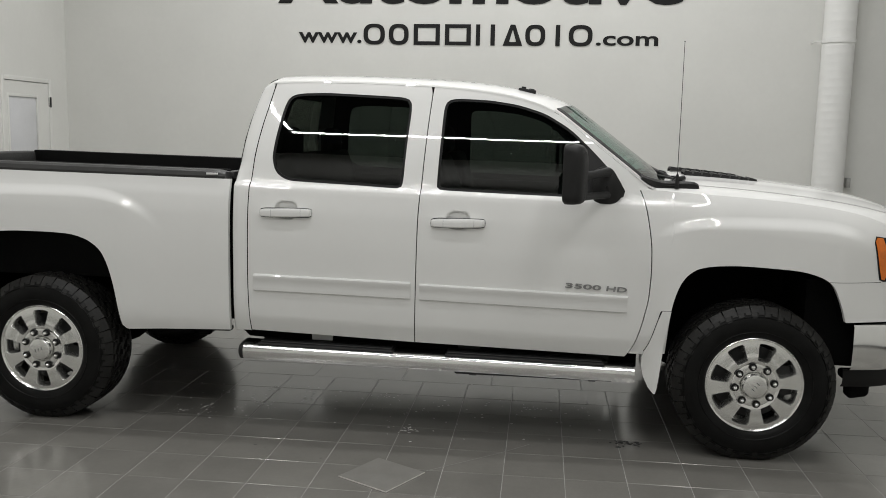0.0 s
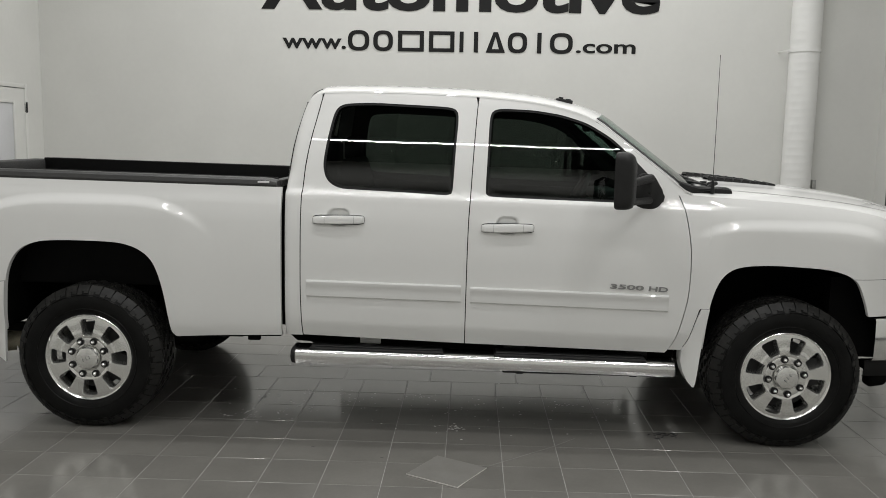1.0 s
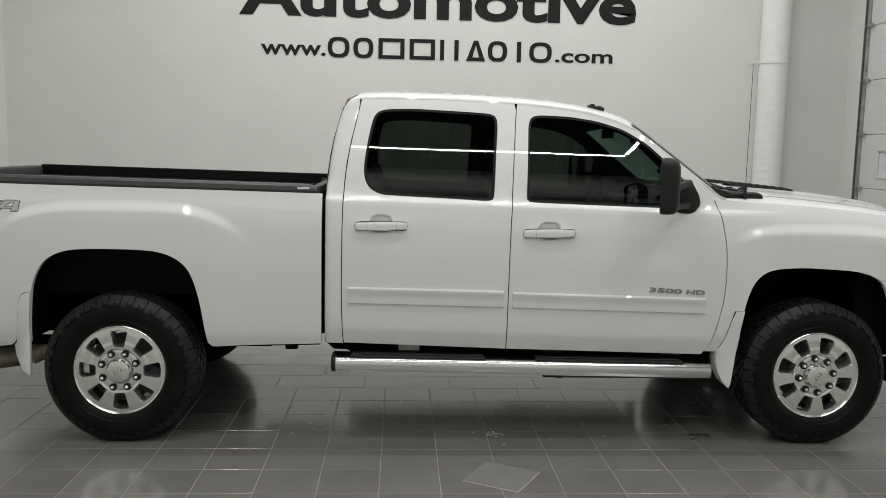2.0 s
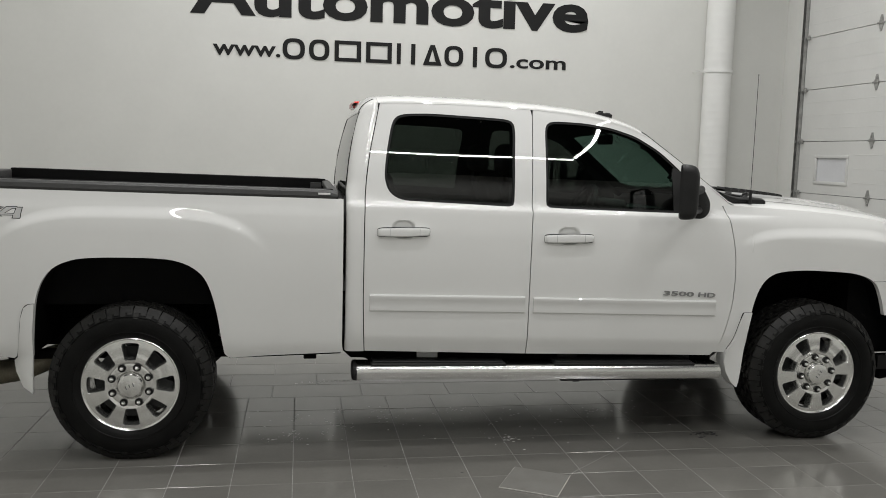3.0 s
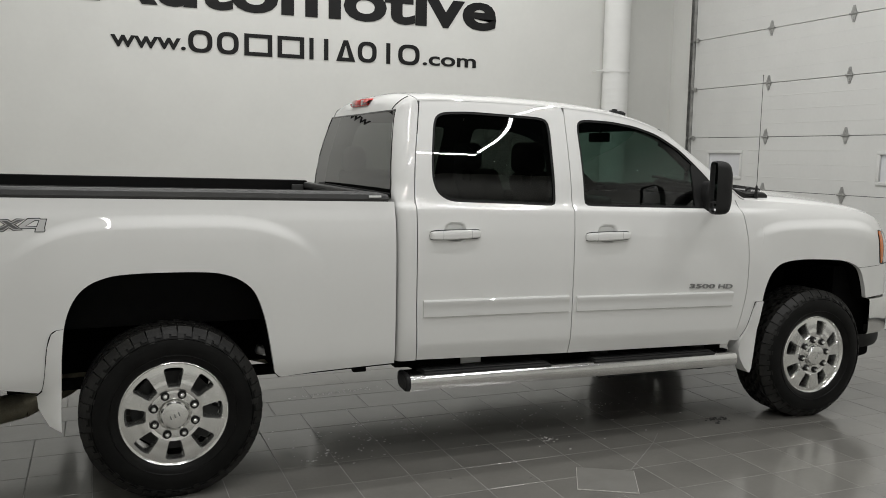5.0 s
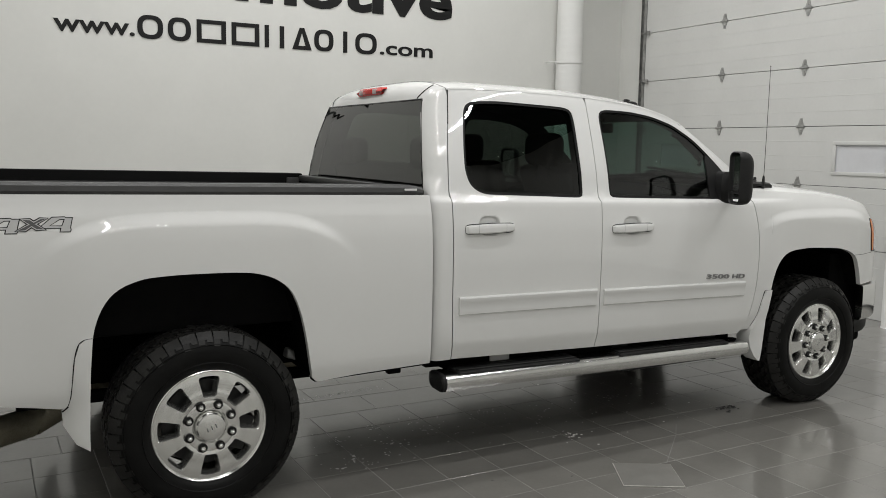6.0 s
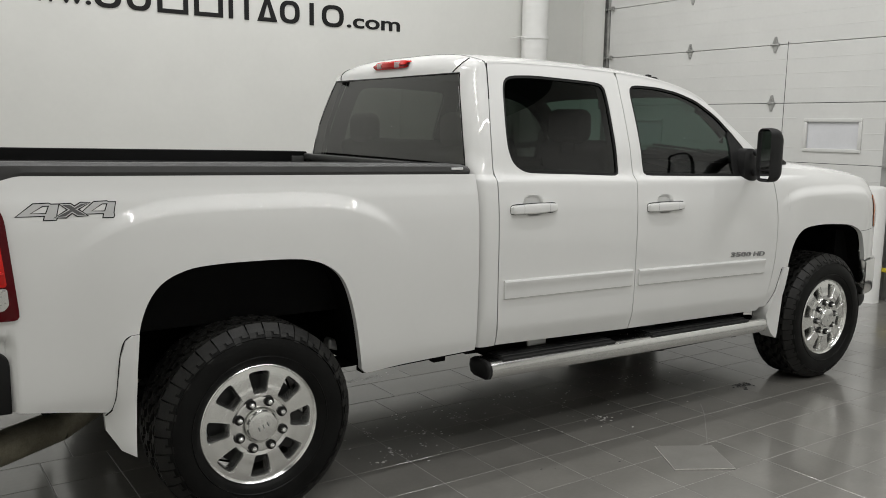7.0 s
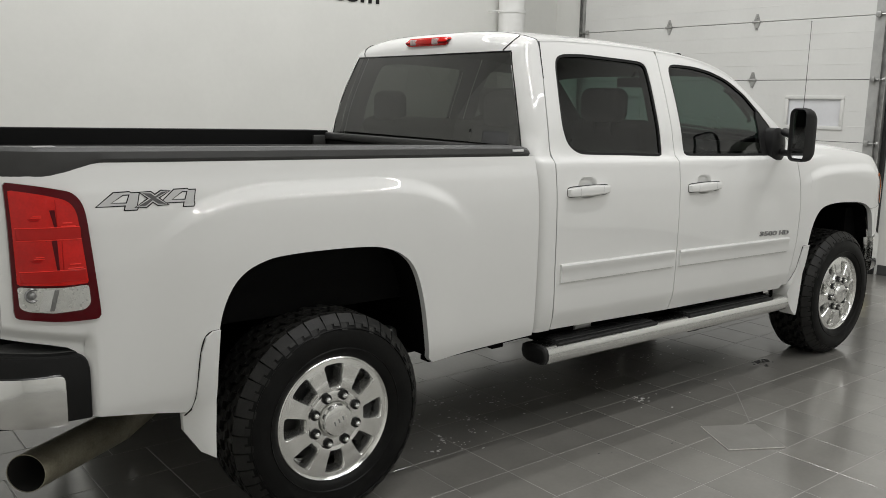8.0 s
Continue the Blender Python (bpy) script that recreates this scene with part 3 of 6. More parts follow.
def dense(points, radius=0.05, n=5):
    """A rounded polygon: each corner replaced by a short curve."""
    p = [Vector(q) for q in points]
    out = []
    for i, (a, b, c) in enumerate(zip(p[-1:] + p[:-1], p, p[1:] + p[:1])):
        r = radius[i] if isinstance(radius, (list, tuple)) else radius
        r1, r2 = min(r, 0.45 * (a - b).length), min(r, 0.45 * (c - b).length)
        s, e = b + (a - b).normalized() * r1, b + (c - b).normalized() * r2
        for k in range(n + 1):
            t = k / n
            q = s * (1 - t) ** 2 + b * 2 * t * (1 - t) + e * t * t
            out.append((q.x, q.y))
    return out


def around(poly, centre, n, angles=None):
    """Where n rays from a centre leave a polygon."""
    out = []
    for a in angles or [2 * math.pi * k / n for k in range(n)]:
        d = (math.cos(a), math.sin(a))
        best = None
        for (x0, z0), (x1, z1) in zip(poly, poly[1:] + poly[:1]):
            ex, ez = x1 - x0, z1 - z0
            det = d[0] * -ez + d[1] * ex
            if abs(det) < 1e-12:
                continue
            bx, bz = x0 - centre[0], z0 - centre[1]
            t = (bx * -ez + bz * ex) / det
            s = (d[0] * bz - d[1] * bx) / det
            if t > 0 and -1e-9 <= s <= 1 + 1e-9 and (best is None or t > best):
                best = t
        out.append((centre[0] + d[0] * best, centre[1] + d[1] * best))
    return out


def between(inner, outer, k):
    return [[(a[0] + (b[0] - a[0]) * j / k, a[1] + (b[1] - a[1]) * j / k) for a, b in zip(inner, outer)] for j in range(k + 1)]


def both(name, bm, material, label="", parent=None, smooth=True):
    ob = part(name, bm, material, parent or truck, label, smooth)
    return ob, twin(ob) if parent is None else None


# ---- bed sides ----
def smooth_path(points, n=64):
    """A smooth path through points, spaced evenly."""
    d = [0.0]
    for a, b in zip(points, points[1:]):
        d.append(d[-1] + math.hypot(b[0] - a[0], b[1] - a[1]))
    fx, fz = smooth_curve(d, [p[0] for p in points]), smooth_curve(d, [p[1] for p in points])
    return [(fx(d[-1] * k / n), fz(d[-1] * k / n)) for k in range(n + 1)]


ARCH_R = smooth_path([(-3.345, 0.56), (-3.336, 0.70), (-3.322, 0.845), (-3.30, 0.923), (-3.25, 1.003), (-3.187, 1.044), (-3.093, 1.068), (-2.95, 1.074),
          (-2.814, 1.073), (-2.689, 1.067), (-2.596, 1.046), (-2.503, 0.985), (-2.467, 0.923), (-2.43, 0.796), (-2.40, 0.62), (-2.389, 0.56)])
rail_line = line([(-3.99, 1.425), (-3.462, 1.415), (-1.77, 1.391)])
arch_r = line(ARCH_R)
bed_low = line([(-3.99, 0.88), (-3.86, 0.852), (-3.81, 0.838), (-3.785, 0.822), (-3.770, 0.80), (-3.762, 0.77), (-3.756, 0.60), (-3.45, 0.548), (-3.345, 0.545)])
bed_low2 = line([(-2.389, 0.56), (-2.37, 0.540), (-2.356, 0.536), (-1.756, 0.557)])


def bed_bottom(x):
    if x < -3.345:
        return bed_low(x)
    return arch_r(x) if x < -2.389 else bed_low2(x)


extra = [p[0] for p in ARCH_R] + [-3.81, -3.785, -3.77, -3.762, -3.756, -3.86, -2.37] + [-3.75 + 0.008 * k for k in range(7)] + [-2.389 - k * 0.003 for k in range(12)]
xs = spread(-3.985, -1.77, 0.015, extra)
low_rows = columns(xs, bed_bottom, lambda x: 0.905 if x < -3.5 else 0.905 + 0.19 * step01(-3.5, -3.3, x), 14)
high_rows = columns(xs, lambda x: 0.905 if x < -3.5 else 0.905 + 0.19 * step01(-3.5, -3.3, x), lambda x: rail_line(x) - 0.002, 150)
both("bed_side", sheet(low_rows + high_rows[1:], s_bed, rim=0.03), M_PAINT)
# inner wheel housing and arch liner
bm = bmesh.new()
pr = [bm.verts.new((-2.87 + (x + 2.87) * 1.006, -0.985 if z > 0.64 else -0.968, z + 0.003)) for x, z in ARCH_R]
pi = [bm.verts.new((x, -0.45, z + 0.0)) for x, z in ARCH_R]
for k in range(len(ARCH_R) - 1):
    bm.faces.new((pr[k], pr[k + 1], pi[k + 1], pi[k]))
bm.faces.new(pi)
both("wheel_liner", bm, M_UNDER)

# black rails on top of the bed sides
bm = bmesh.new()
rings = []
for x in spread(-3.99, -1.80, 0.04, (-3.93, -3.85, -3.78, -3.7)):
    z0 = rail_line(x) - 0.001
    drop = 0.055 * step01(-3.66, -3.86, x)
    w = 0.934 + 0.012 * step01(-3.66, -3.86, x) - 0.066 * max(0, (-3.66 - x) / 0.31) ** 3
    top = z0 + 0.046 - 0.012 * step01(-1.86, -1.80, x) - 0.016 * step01(-3.95, -3.99, x)
    sec = [(w, z0 - drop), (w + 0.006, z0 - drop * 0.4 + 0.012), (w + 0.001, top - 0.012), (w - 0.016, top), (w - 0.085, top), (w - 0.10, top - 0.01),
           (w - 0.10, z0 - 0.06)]
    rings.append([bm.verts.new((x, -a, b)) for a, b in sec])
for a, b in zip(rings, rings[1:]):
    for k in range(6):
        bm.faces.new((a[k], a[k + 1], b[k + 1], b[k]))
bm.faces.new(rings[0])
bm.faces.new(list(reversed(rings[-1])))
bmesh.ops.recalc_face_normals(bm, faces=bm.faces[:])
rail_r, _ = both("bed_rail", bm, M_RAIL, "black textured plastic rail cap")
bm = bmesh.new()
box(bm, -1.905, -1.840, -0.9425, -0.934, 1.410, 1.421, 0.002)
part("badge", bm, M_SILVER, rail_r, "small pale mark")

bm = bmesh.new()
box(bm, -3.868, -3.800, -0.915, -0.868, 1.4655, 1.4695, 0.0015, 1)
part("pocket_cover", bm, M_DIRT, rail_r, "small grey pocket cover")

# bed tub
bm = bmesh.new()
box(bm, -4.0, -1.80, -0.44, 0.44, 0.80, 0.86, 0.004)
part("bed_liner", bm, M_LINER, truck, "black bed liner floor")
for s in (-1, 1):
    bm = bmesh.new()
    for v in box(bm, -3.98, -1.82, s * 0.806 - 0.026, s * 0.806 + 0.026, 0.80, 1.437, 0.008):
        if v.co.z > 1.2:
            v.co.z += rail_line(v.co.x) + 0.0455 - 1.437
    part("liner_wall", bm, M_LINER, truck)
    bm = bmesh.new()
    box(bm, -3.38, -2.34, s * 0.61 - 0.168, s * 0.61 + 0.168, 0.80, 1.12, 0.03, 3)
    part("wheel_box", bm, M_LINER, truck)
    for x0, x1 in ((-4.0, -3.385), (-2.335, -1.80)):
        bm = bmesh.new()
        box(bm, x0, x1, s * 0.61 - 0.168, s * 0.61 + 0.168, 0.80, 0.86, 0.004)
        part("liner_floor", bm, M_LINER, truck)
bm = bmesh.new()
box(bm, -1.84, -1.80, -0.78, 0.78, 0.862, 1.384, 0.008)
part("bed_bulkhead", bm, M_LINER, truck)
bm = bmesh.new()
box(bm, -1.845, -1.79, -0.82, 0.82, 1.385, 1.425, 0.008)
part("bulkhead_cap", bm, M_RAIL, truck)
for s in (-1, 1):
    bm = bmesh.new()
    box(bm, -1.93, -1.85, s * 0.775 - 0.012, s * 0.775 + 0.012, 1.34, 1.41, 0.004)
    part("tie_down", bm, M_RAIL, truck)

# tailgate and rear bumper
bm = bmesh.new()
box(bm, -4.035, -3.985, -0.775, 0.775, 0.86, 1.40, 0.012, 3)
tg = part("tailgate", bm, M_PAINT, truck)
bm = bmesh.new()
box(bm, -4.048, -3.966, -0.775, 0.775, 1.36, 1.462, 0.012, 3)
part("tailgate_cap", bm, M_RAIL, tg, "black plastic cap")
bm = bmesh.new()
box(bm, -3.983, -3.972, -0.774, 0.774, 0.865, 1.40, 0.004)
part("tailgate_liner", bm, M_LINER, tg, "black liner panel")
bm = bmesh.new()
for k in range(3):
    box(bm, -4.045, -4.036, -0.72 + k * 0.11, -0.63 + k * 0.11, 0.95, 1.04, 0.003)
part("badge", bm, M_CHROME, tg, "plain chrome shapes")


def bumper_plan(t, inset=0.0):
    """Half of the rear bumper's plan, from the side (t = 0) to the middle (t = 1)."""
    px = smooth_curve((0, 0.15, 0.3, 0.5, 1.0), (-3.750, -3.92, -4.07, -4.14, -4.16))(t)
    pw = smooth_curve((0, 0.15, 0.3, 0.5, 1.0), (0.968, 0.955, 0.88, 0.62, 0.0))(t)
    return px, pw


def bumper_band(t0, t1, low, high, off, depth, n=48, edge=0.012):
    """A band along the bumper's plan between two heights given as functions of t, with rounded long edges."""
    bm = bmesh.new()
    rows = []
    for k in range(n + 1):
        t = t0 + (t1 - t0) * (k / n) ** 1.5
        px, pw = bumper_plan(t)
        a, b = bumper_plan(max(0, t - 0.01)), bumper_plan(min(1, t + 0.01))
        nx, ny = -(b[1] - a[1]), (b[0] - a[0])
        q = math.hypot(nx, ny) or 1
        nx, ny = nx / q, ny / q
        if nx > 0 and t > 0.3:
            nx, ny = -nx, -ny
        if t <= 0.3 and ny < 0:
            nx, ny = -nx, -ny
        z0, z1 = low(t), high(t)
        e = min(edge, (z1 - z0) / 3)
        sec = [(-e, z0), (off - 0.3 * e, z0 + 0.3 * e), (off, z0 + e), (off, (z0 + z1) / 2), (off, z1 - e), (off - 0.3 * e, z1 - 0.3 * e), (off - e, z1), (-depth, z1 + 0.004), (-depth, z0)]
        rows.append([bm.verts.new((px + nx * o, -(pw + ny * o), z)) for o, z in sec])
    m_ = len(rows[0])
    for a, b in zip(rows, rows[1:]):
        for k in range(m_):
            bm.faces.new((a[k], a[(k + 1) % m_], b[(k + 1) % m_], b[k]))
    bm.faces.new(rows[0])
    bm.faces.new(list(reversed(rows[-1])))
    bmesh.ops.recalc_face_normals(bm, faces=bm.faces[:])
    return bm


def corner(t, t0, size, drop):
    """How far a rounded corner that starts at t0 has dropped."""
    return drop * (1 - math.sqrt(max(0.0, 1 - max(0.0, 1 - (t - t0) / size) ** 2)))


def bumper_top(t):
    return 0.822 - corner(t, 0.0, 0.05, 0.05) + 0.02 * step01(0.05, 0.25, t)


bumper = part("rear_bumper", bumper_band(0.0, 1.0, lambda t: 0.592, bumper_top, 0.0, 0.05, edge=0.02), M_SEAL, truck,
              "chrome bumper with black plastic ends and top pad")
twin(bumper)
for nm, b, m_ in (("chrome_face", bumper_band(0.066, 1.0, lambda t: 0.588 + 0.02 * step01(0.07, 0.3, t), lambda t: 0.757 - corner(t, 0.066, 0.02, 0.016) + 0.012 * step01(0.1, 0.3, t), 0.010, 0.005, edge=0.008), M_CHROME),
                  ("top_pad", bumper_band(0.03, 1.0, lambda t: bumper_top(t) - 0.012, lambda t: bumper_top(t) + 0.003, -0.020, 0.16, edge=0.002), M_RAIL)):
    o = part(nm, b, m_, bumper)
    t2 = new(nm, o.data)
    t2.parent, t2.scale = bumper, (1, -1, 1)

# tail lamps
LAMP = dense([(-3.956, 1.366), (-3.85, 1.350), (-3.748, 1.326), (-3.712, 0.930), (-3.83, 0.931), (-3.954, 0.950)], (0.012, 0.05, 0.075, 0.022, 0.05, 0.014), 9)
LC = (-3.86, 1.15)


def lamp_piece(poly, centre, off, n=144, rim=0.02):
    o = around(poly, centre, n)
    i = [(centre[0] + (p[0] - centre[0]) * 0.02, centre[1] + (p[1] - centre[1]) * 0.02) for p in o]
    return sheet(between(i, o, 6), s_bed, -off, rim, closed=True)


tail = part("tail_lamp", lamp_piece(LAMP, LC, 0.012, rim=0.035), M_DARKRED, truck, "red tail lamp with a clear lower section")
RED_LENS = dense([(-3.948, 1.343), (-3.86, 1.328), (-3.773, 1.303), (-3.748, 1.050), (-3.82, 1.047), (-3.943, 1.056)], (0.008, 0.04, 0.05, 0.006, 0.05, 0.006), 9)
CLEAR_LENS = dense([(-3.943, 1.050), (-3.90, 1.044), (-3.82, 1.040), (-3.748, 1.044), (-3.744, 0.985), (-3.762, 0.966), (-3.85, 0.962), (-3.92, 0.972), (-3.940, 0.983)], 0.010)
part("red_lens", lamp_piece(RED_LENS, (-3.86, 1.19), 0.017, rim=0.01), M_RED, tail)
part("reflector", lamp_piece(CLEAR_LENS, (-3.86, 1.005), 0.0132, rim=0.002), M_REFLECT, tail)
part("clear_lens", lamp_piece(CLEAR_LENS, (-3.86, 1.005), 0.021, rim=0.0), M_LENS, tail, "clear reversing lens")
for x0, x1, m_ in ((-3.885, -3.855, M_SILVER), (-3.855, -3.842, M_DIRT)):
    bm = bmesh.new()
    for v in box(bm, x0, x1, -0.002, 0.002, 0.970, 1.036, 0.0015, 1):
        v.co.x += 0.25 * (v.co.z - 1.0)
        v.co.y -= s_bed(v.co.x, v.co.z) + 0.0148
    part("lens_strip", bm, m_, tail)
bm = bmesh.new()
bmesh.ops.create_uvsphere(bm, u_segments=16, v_segments=10, radius=0.013, matrix=pose(-3.905, -(s_bed(-3.905, 1.02) + 0.010), 1.022))
spin(bm, [(0.014, 0.0), (0.020, -0.004), (0.024, 0.0)], 24, "Y", (-3.905, -(s_bed(-3.905, 1.02) + 0.0145), 1.022))
part("bulb", bm, M_DIRT, tail)


def lens_bar(name, x0, x1, z0, z1, material, lean=0.0, taper=1.0):
    """A slim moulded bar that follows the lens, leaning with height and narrowing towards its foot."""
    bm = bmesh.new()
    box(bm, x0, x1, -0.002, 0.002, z0, z1, 0.0006, 1)
    for k in range(1, int((x1 - x0) / 0.012) + 1):
        bmesh.ops.bisect_plane(bm, geom=bm.verts[:] + bm.edges[:] + bm.faces[:], plane_co=(x0 + 0.012 * k, 0, 0), plane_no=(1, 0, 0), dist=1e-6)
    for v in bm.verts:
        t = (v.co.z - z0) / (z1 - z0)
        v.co.x = (x0 + x1) / 2 + (v.co.x - (x0 + x1) / 2) * (taper + (1 - taper) * t) - lean * (1 - t)
        v.co.y -= s_bed(v.co.x, v.co.z) + 0.0168
    part(name, bm, material, tail)


for z0, z1, x0, x1 in ((1.1925, 1.2265, -3.938, -3.763), (1.060, 1.0935, -3.934, -3.756)):
    lens_bar("lens_band", x0, x1, z0, z1, M_BAND)
# bright lines on the lens: glints given as lighter red bars
for zz, x0, x1 in ((1.2285, -3.940, -3.765), (1.1905, -3.938, -3.762), (1.0955, -3.936, -3.756)):
    lens_bar("lens_rib", x0, x1, zz - 0.0011, zz + 0.0011, M_GLINT)
for z0, z1 in ((1.229, 1.281), (1.096, 1.189)):
    lens_bar("lens_divider", -3.846, -3.831, z0, z1, M_DARKRED, -0.006, 0.45)
lens_bar("lens_seam", -3.8285, -3.8270, 1.230, 1.312, M_RIB)
lens_bar("lens_seam", -3.8185, -3.8170, 1.097, 1.188, M_RIB)
# short painted glints in the lens's lower corners
for x0, x1, zz in ((-3.812, -3.785, 1.241), (-3.818, -3.776, 1.231), (-3.800, -3.768, 1.113), (-3.806, -3.762, 1.1005)):
    lens_bar("lens_facet", x0, x1, zz - 0.0016, zz + 0.0016, M_GLINT)
for zz in (1.252, 1.126):
    lens_bar("bulb_shade", -3.906, -3.872, zz - 0.004, zz + 0.004, M_RIB, 0.0, 0.5)
    for dz in (0.0075, 0.013):
        lens_bar("lens_facet", -3.904 + dz, -3.868, zz + dz - 0.0013, zz + dz + 0.0013, M_GLINT)
for o in [tail] + list(tail.children):
    t2 = new(o.name.split(".")[0], o.data)
    t2.scale = (1, -1, 1)
    if o is tail:
        t2.parent, tail_l = truck, t2
        tagged(t2, tail["label"])
    else:
        t2.parent, t2.scale = tail_l, (1, 1, 1)

# ---- mud flaps ----
outer = [(-3.325, 0.835), (-3.352, 0.832), (-3.375, 0.815), (-3.392, 0.76), (-3.41, 0.60), (-3.42, 0.56), (-3.445, 0.535), (-3.44, 0.47), (-3.395, 0.395), (-3.345, 0.365)]
edge = [(-3.325, 0.835), (-3.328, 0.80), (-3.332, 0.75), (-3.336, 0.70), (-3.338, 0.64), (-3.34, 0.58), (-3.342, 0.52), (-3.344, 0.47), (-3.345, 0.42), (-3.345, 0.365)]
rows = [[(a[0] + (b[0] - a[0]) * k / 6, a[1] + (b[1] - a[1]) * k / 6) for a, b in zip(outer, edge)] for k in range(7)]


def s_flap(x, z):
    d = (x + 3.34) / 0.14
    return s_bed(max(x, -3.42), max(z, 0.58)) + 0.012 - 0.10 * max(0, -d) ** 2 * step01(0.62, 0.5, z)


both("mud_flap", sheet(rows, s_flap, rim=0.022), M_PAINT, "white painted mud flap")


def flap_seam(path, fn):
    """The dark joint between a flap and the panel behind it."""
    return sheet([[(x - 0.0032, z + 0.0012) for x, z in path], [(x + 0.004, z - 0.001) for x, z in path]], fn, 0.0, 0)


def fine(points):
    return smooth_path(points, 40)


both("flap_seam", flap_seam(fine(outer[:7]), lambda x, z: s_bed(x, z) + 0.0015), M_GAP)
outer = [(0.603, 0.773), (0.560, 0.771), (0.541, 0.720), (0.520, 0.648), (0.500, 0.588), (0.480, 0.548), (0.468, 0.520), (0.468, 0.472), (0.482, 0.412), (0.508, 0.358), (0.536, 0.327)]
edge = [(0.603, 0.773), (0.597, 0.735), (0.590, 0.69), (0.583, 0.645), (0.576, 0.595), (0.572, 0.55), (0.568, 0.51), (0.563, 0.455), (0.558, 0.405), (0.552, 0.355), (0.545, 0.328)]
rows = [[(a[0] + (b[0] - a[0]) * k / 6, a[1] + (b[1] - a[1]) * k / 6) for a, b in zip(outer, edge)] for k in range(7)]


def s_flap_front(x, z):
    return s_fender(max(x, 0.5), max(z, 0.60)) + 0.012 - 0.35 * max(0, 0.53 - x) * step01(0.56, 0.46, z)


both("mud_flap", sheet(rows, s_flap_front, rim=0.10), M_PAINT, "white painted mud flap")
both("flap_seam", flap_seam(fine(outer[:6]), lambda x, z: s_fender(x, max(z, 0.55)) + 0.0015), M_GAP)

# ---- cab: doors ----
seam_r = smooth_curve((0.50, 0.566, 0.70, 0.874, 1.188, 1.35, 1.495, 1.65, 1.779, 1.90, 1.94), (-1.640, -1.648, -1.655, -1.659, -1.658, -1.655, -1.646, -1.624, -1.597, -1.572, -1.562))
seam_b = smooth_curve((0.50, 0.539, 0.70, 0.892, 1.205, 1.389, 1.638, 1.80, 1.924), (-0.7375, -0.737, -0.7355, -0.734, -0.729, -0.719, -0.706, -0.695, -0.685))
SEAM_F = ((0.50, 0.375), (0.531, 0.398), (0.607, 0.434), (0.722, 0.466), (0.851, 0.489), (0.978, 0.4945), (1.072, 0.492), (1.228, 0.471), (1.349, 0.442), (1.425, 0.408), (1.46, 0.385))
seam_f = smooth_curve(*zip(*SEAM_F))
door_low = line([(-1.65, 0.563), (-0.737, 0.535), (0.42, 0.512)])
belt = line([(-1.66, 1.352), (-0.72, 1.335), (0.45, 1.312)])
roof_edge = smooth_curve((-1.66, -1.40, -1.2, -0.7, -0.37, -0.15, -0.03, 0.067, 0.253, 0.40, 0.483), (1.926, 1.940, 1.940, 1.926, 1.896, 1.848, 1.798, 1.727, 1.583, 1.468, 1.402))
GAP = 0.0027
WIN_R = [(-1.505, 1.80), (-1.48, 1.845), (-1.43, 1.862), (-1.281, 1.868), (-0.958, 1.856), (-0.84, 1.85), (-0.803, 1.832), (-0.797, 1.779), (-0.808, 1.636),
         (-0.817, 1.45), (-0.822, 1.372), (-0.845, 1.362), (-1.076, 1.373), (-1.35, 1.383), (-1.46, 1.388), (-1.525, 1.43), (-1.547, 1.50), (-1.545, 1.56), (-1.533, 1.654)]
WIN_F = [(-0.622, 1.80), (-0.605, 1.836), (-0.56, 1.848), (-0.378, 1.842), (-0.220, 1.819), (-0.075, 1.775), (0.06, 1.694), (0.17, 1.592), (0.262, 1.495), (0.335, 1.41),
         (0.352, 1.375), (0.335, 1.338), (0.068, 1.343), (-0.30, 1.351), (-0.60, 1.359), (-0.637, 1.365), (-0.638, 1.40), (-0.630, 1.608)]


def door_lower(xl, xr, n=110, m_=130):
    rows = []
    for k in range(n + 1):
        t = k / n
        row = []
        for j in range(m_ + 1):
            s = j / m_
            x = (1 - s) * -1.0 + s * 0.0
            zl = door_low(xl(0.56)) + (belt(xl(1.35)) - door_low(xl(0.56))) * t
            zr = door_low(xr(0.56)) + (belt(xr(1.35)) - door_low(xr(0.56))) * t
            z = zl + (zr - zl) * s
            a, b = xl(z) + GAP, xr(z) - GAP
            row.append((a + (b - a) * s, z))
        rows.append(row)
    return rows


def join(a, b):
    me = bpy.data.meshes.new("tmp")
    b.to_mesh(me)
    b.free()
    a.from_mesh(me)
    bpy.data.meshes.remove(me)
    return a


def shrink(poly, c, d):
    out = []
    n = len(poly)
    for k in range(n):
        a, p, b = Vector(poly[k - 1]), Vector(poly[k]), Vector(poly[(k + 1) % n])
        t = (b - a).normalized()
        nrm = Vector((-t.y, t.x))
        if nrm.dot(Vector(c) - p) < 0:
            nrm = -nrm
        q = p + nrm * d
        out.append((q.x, q.y))
    return out


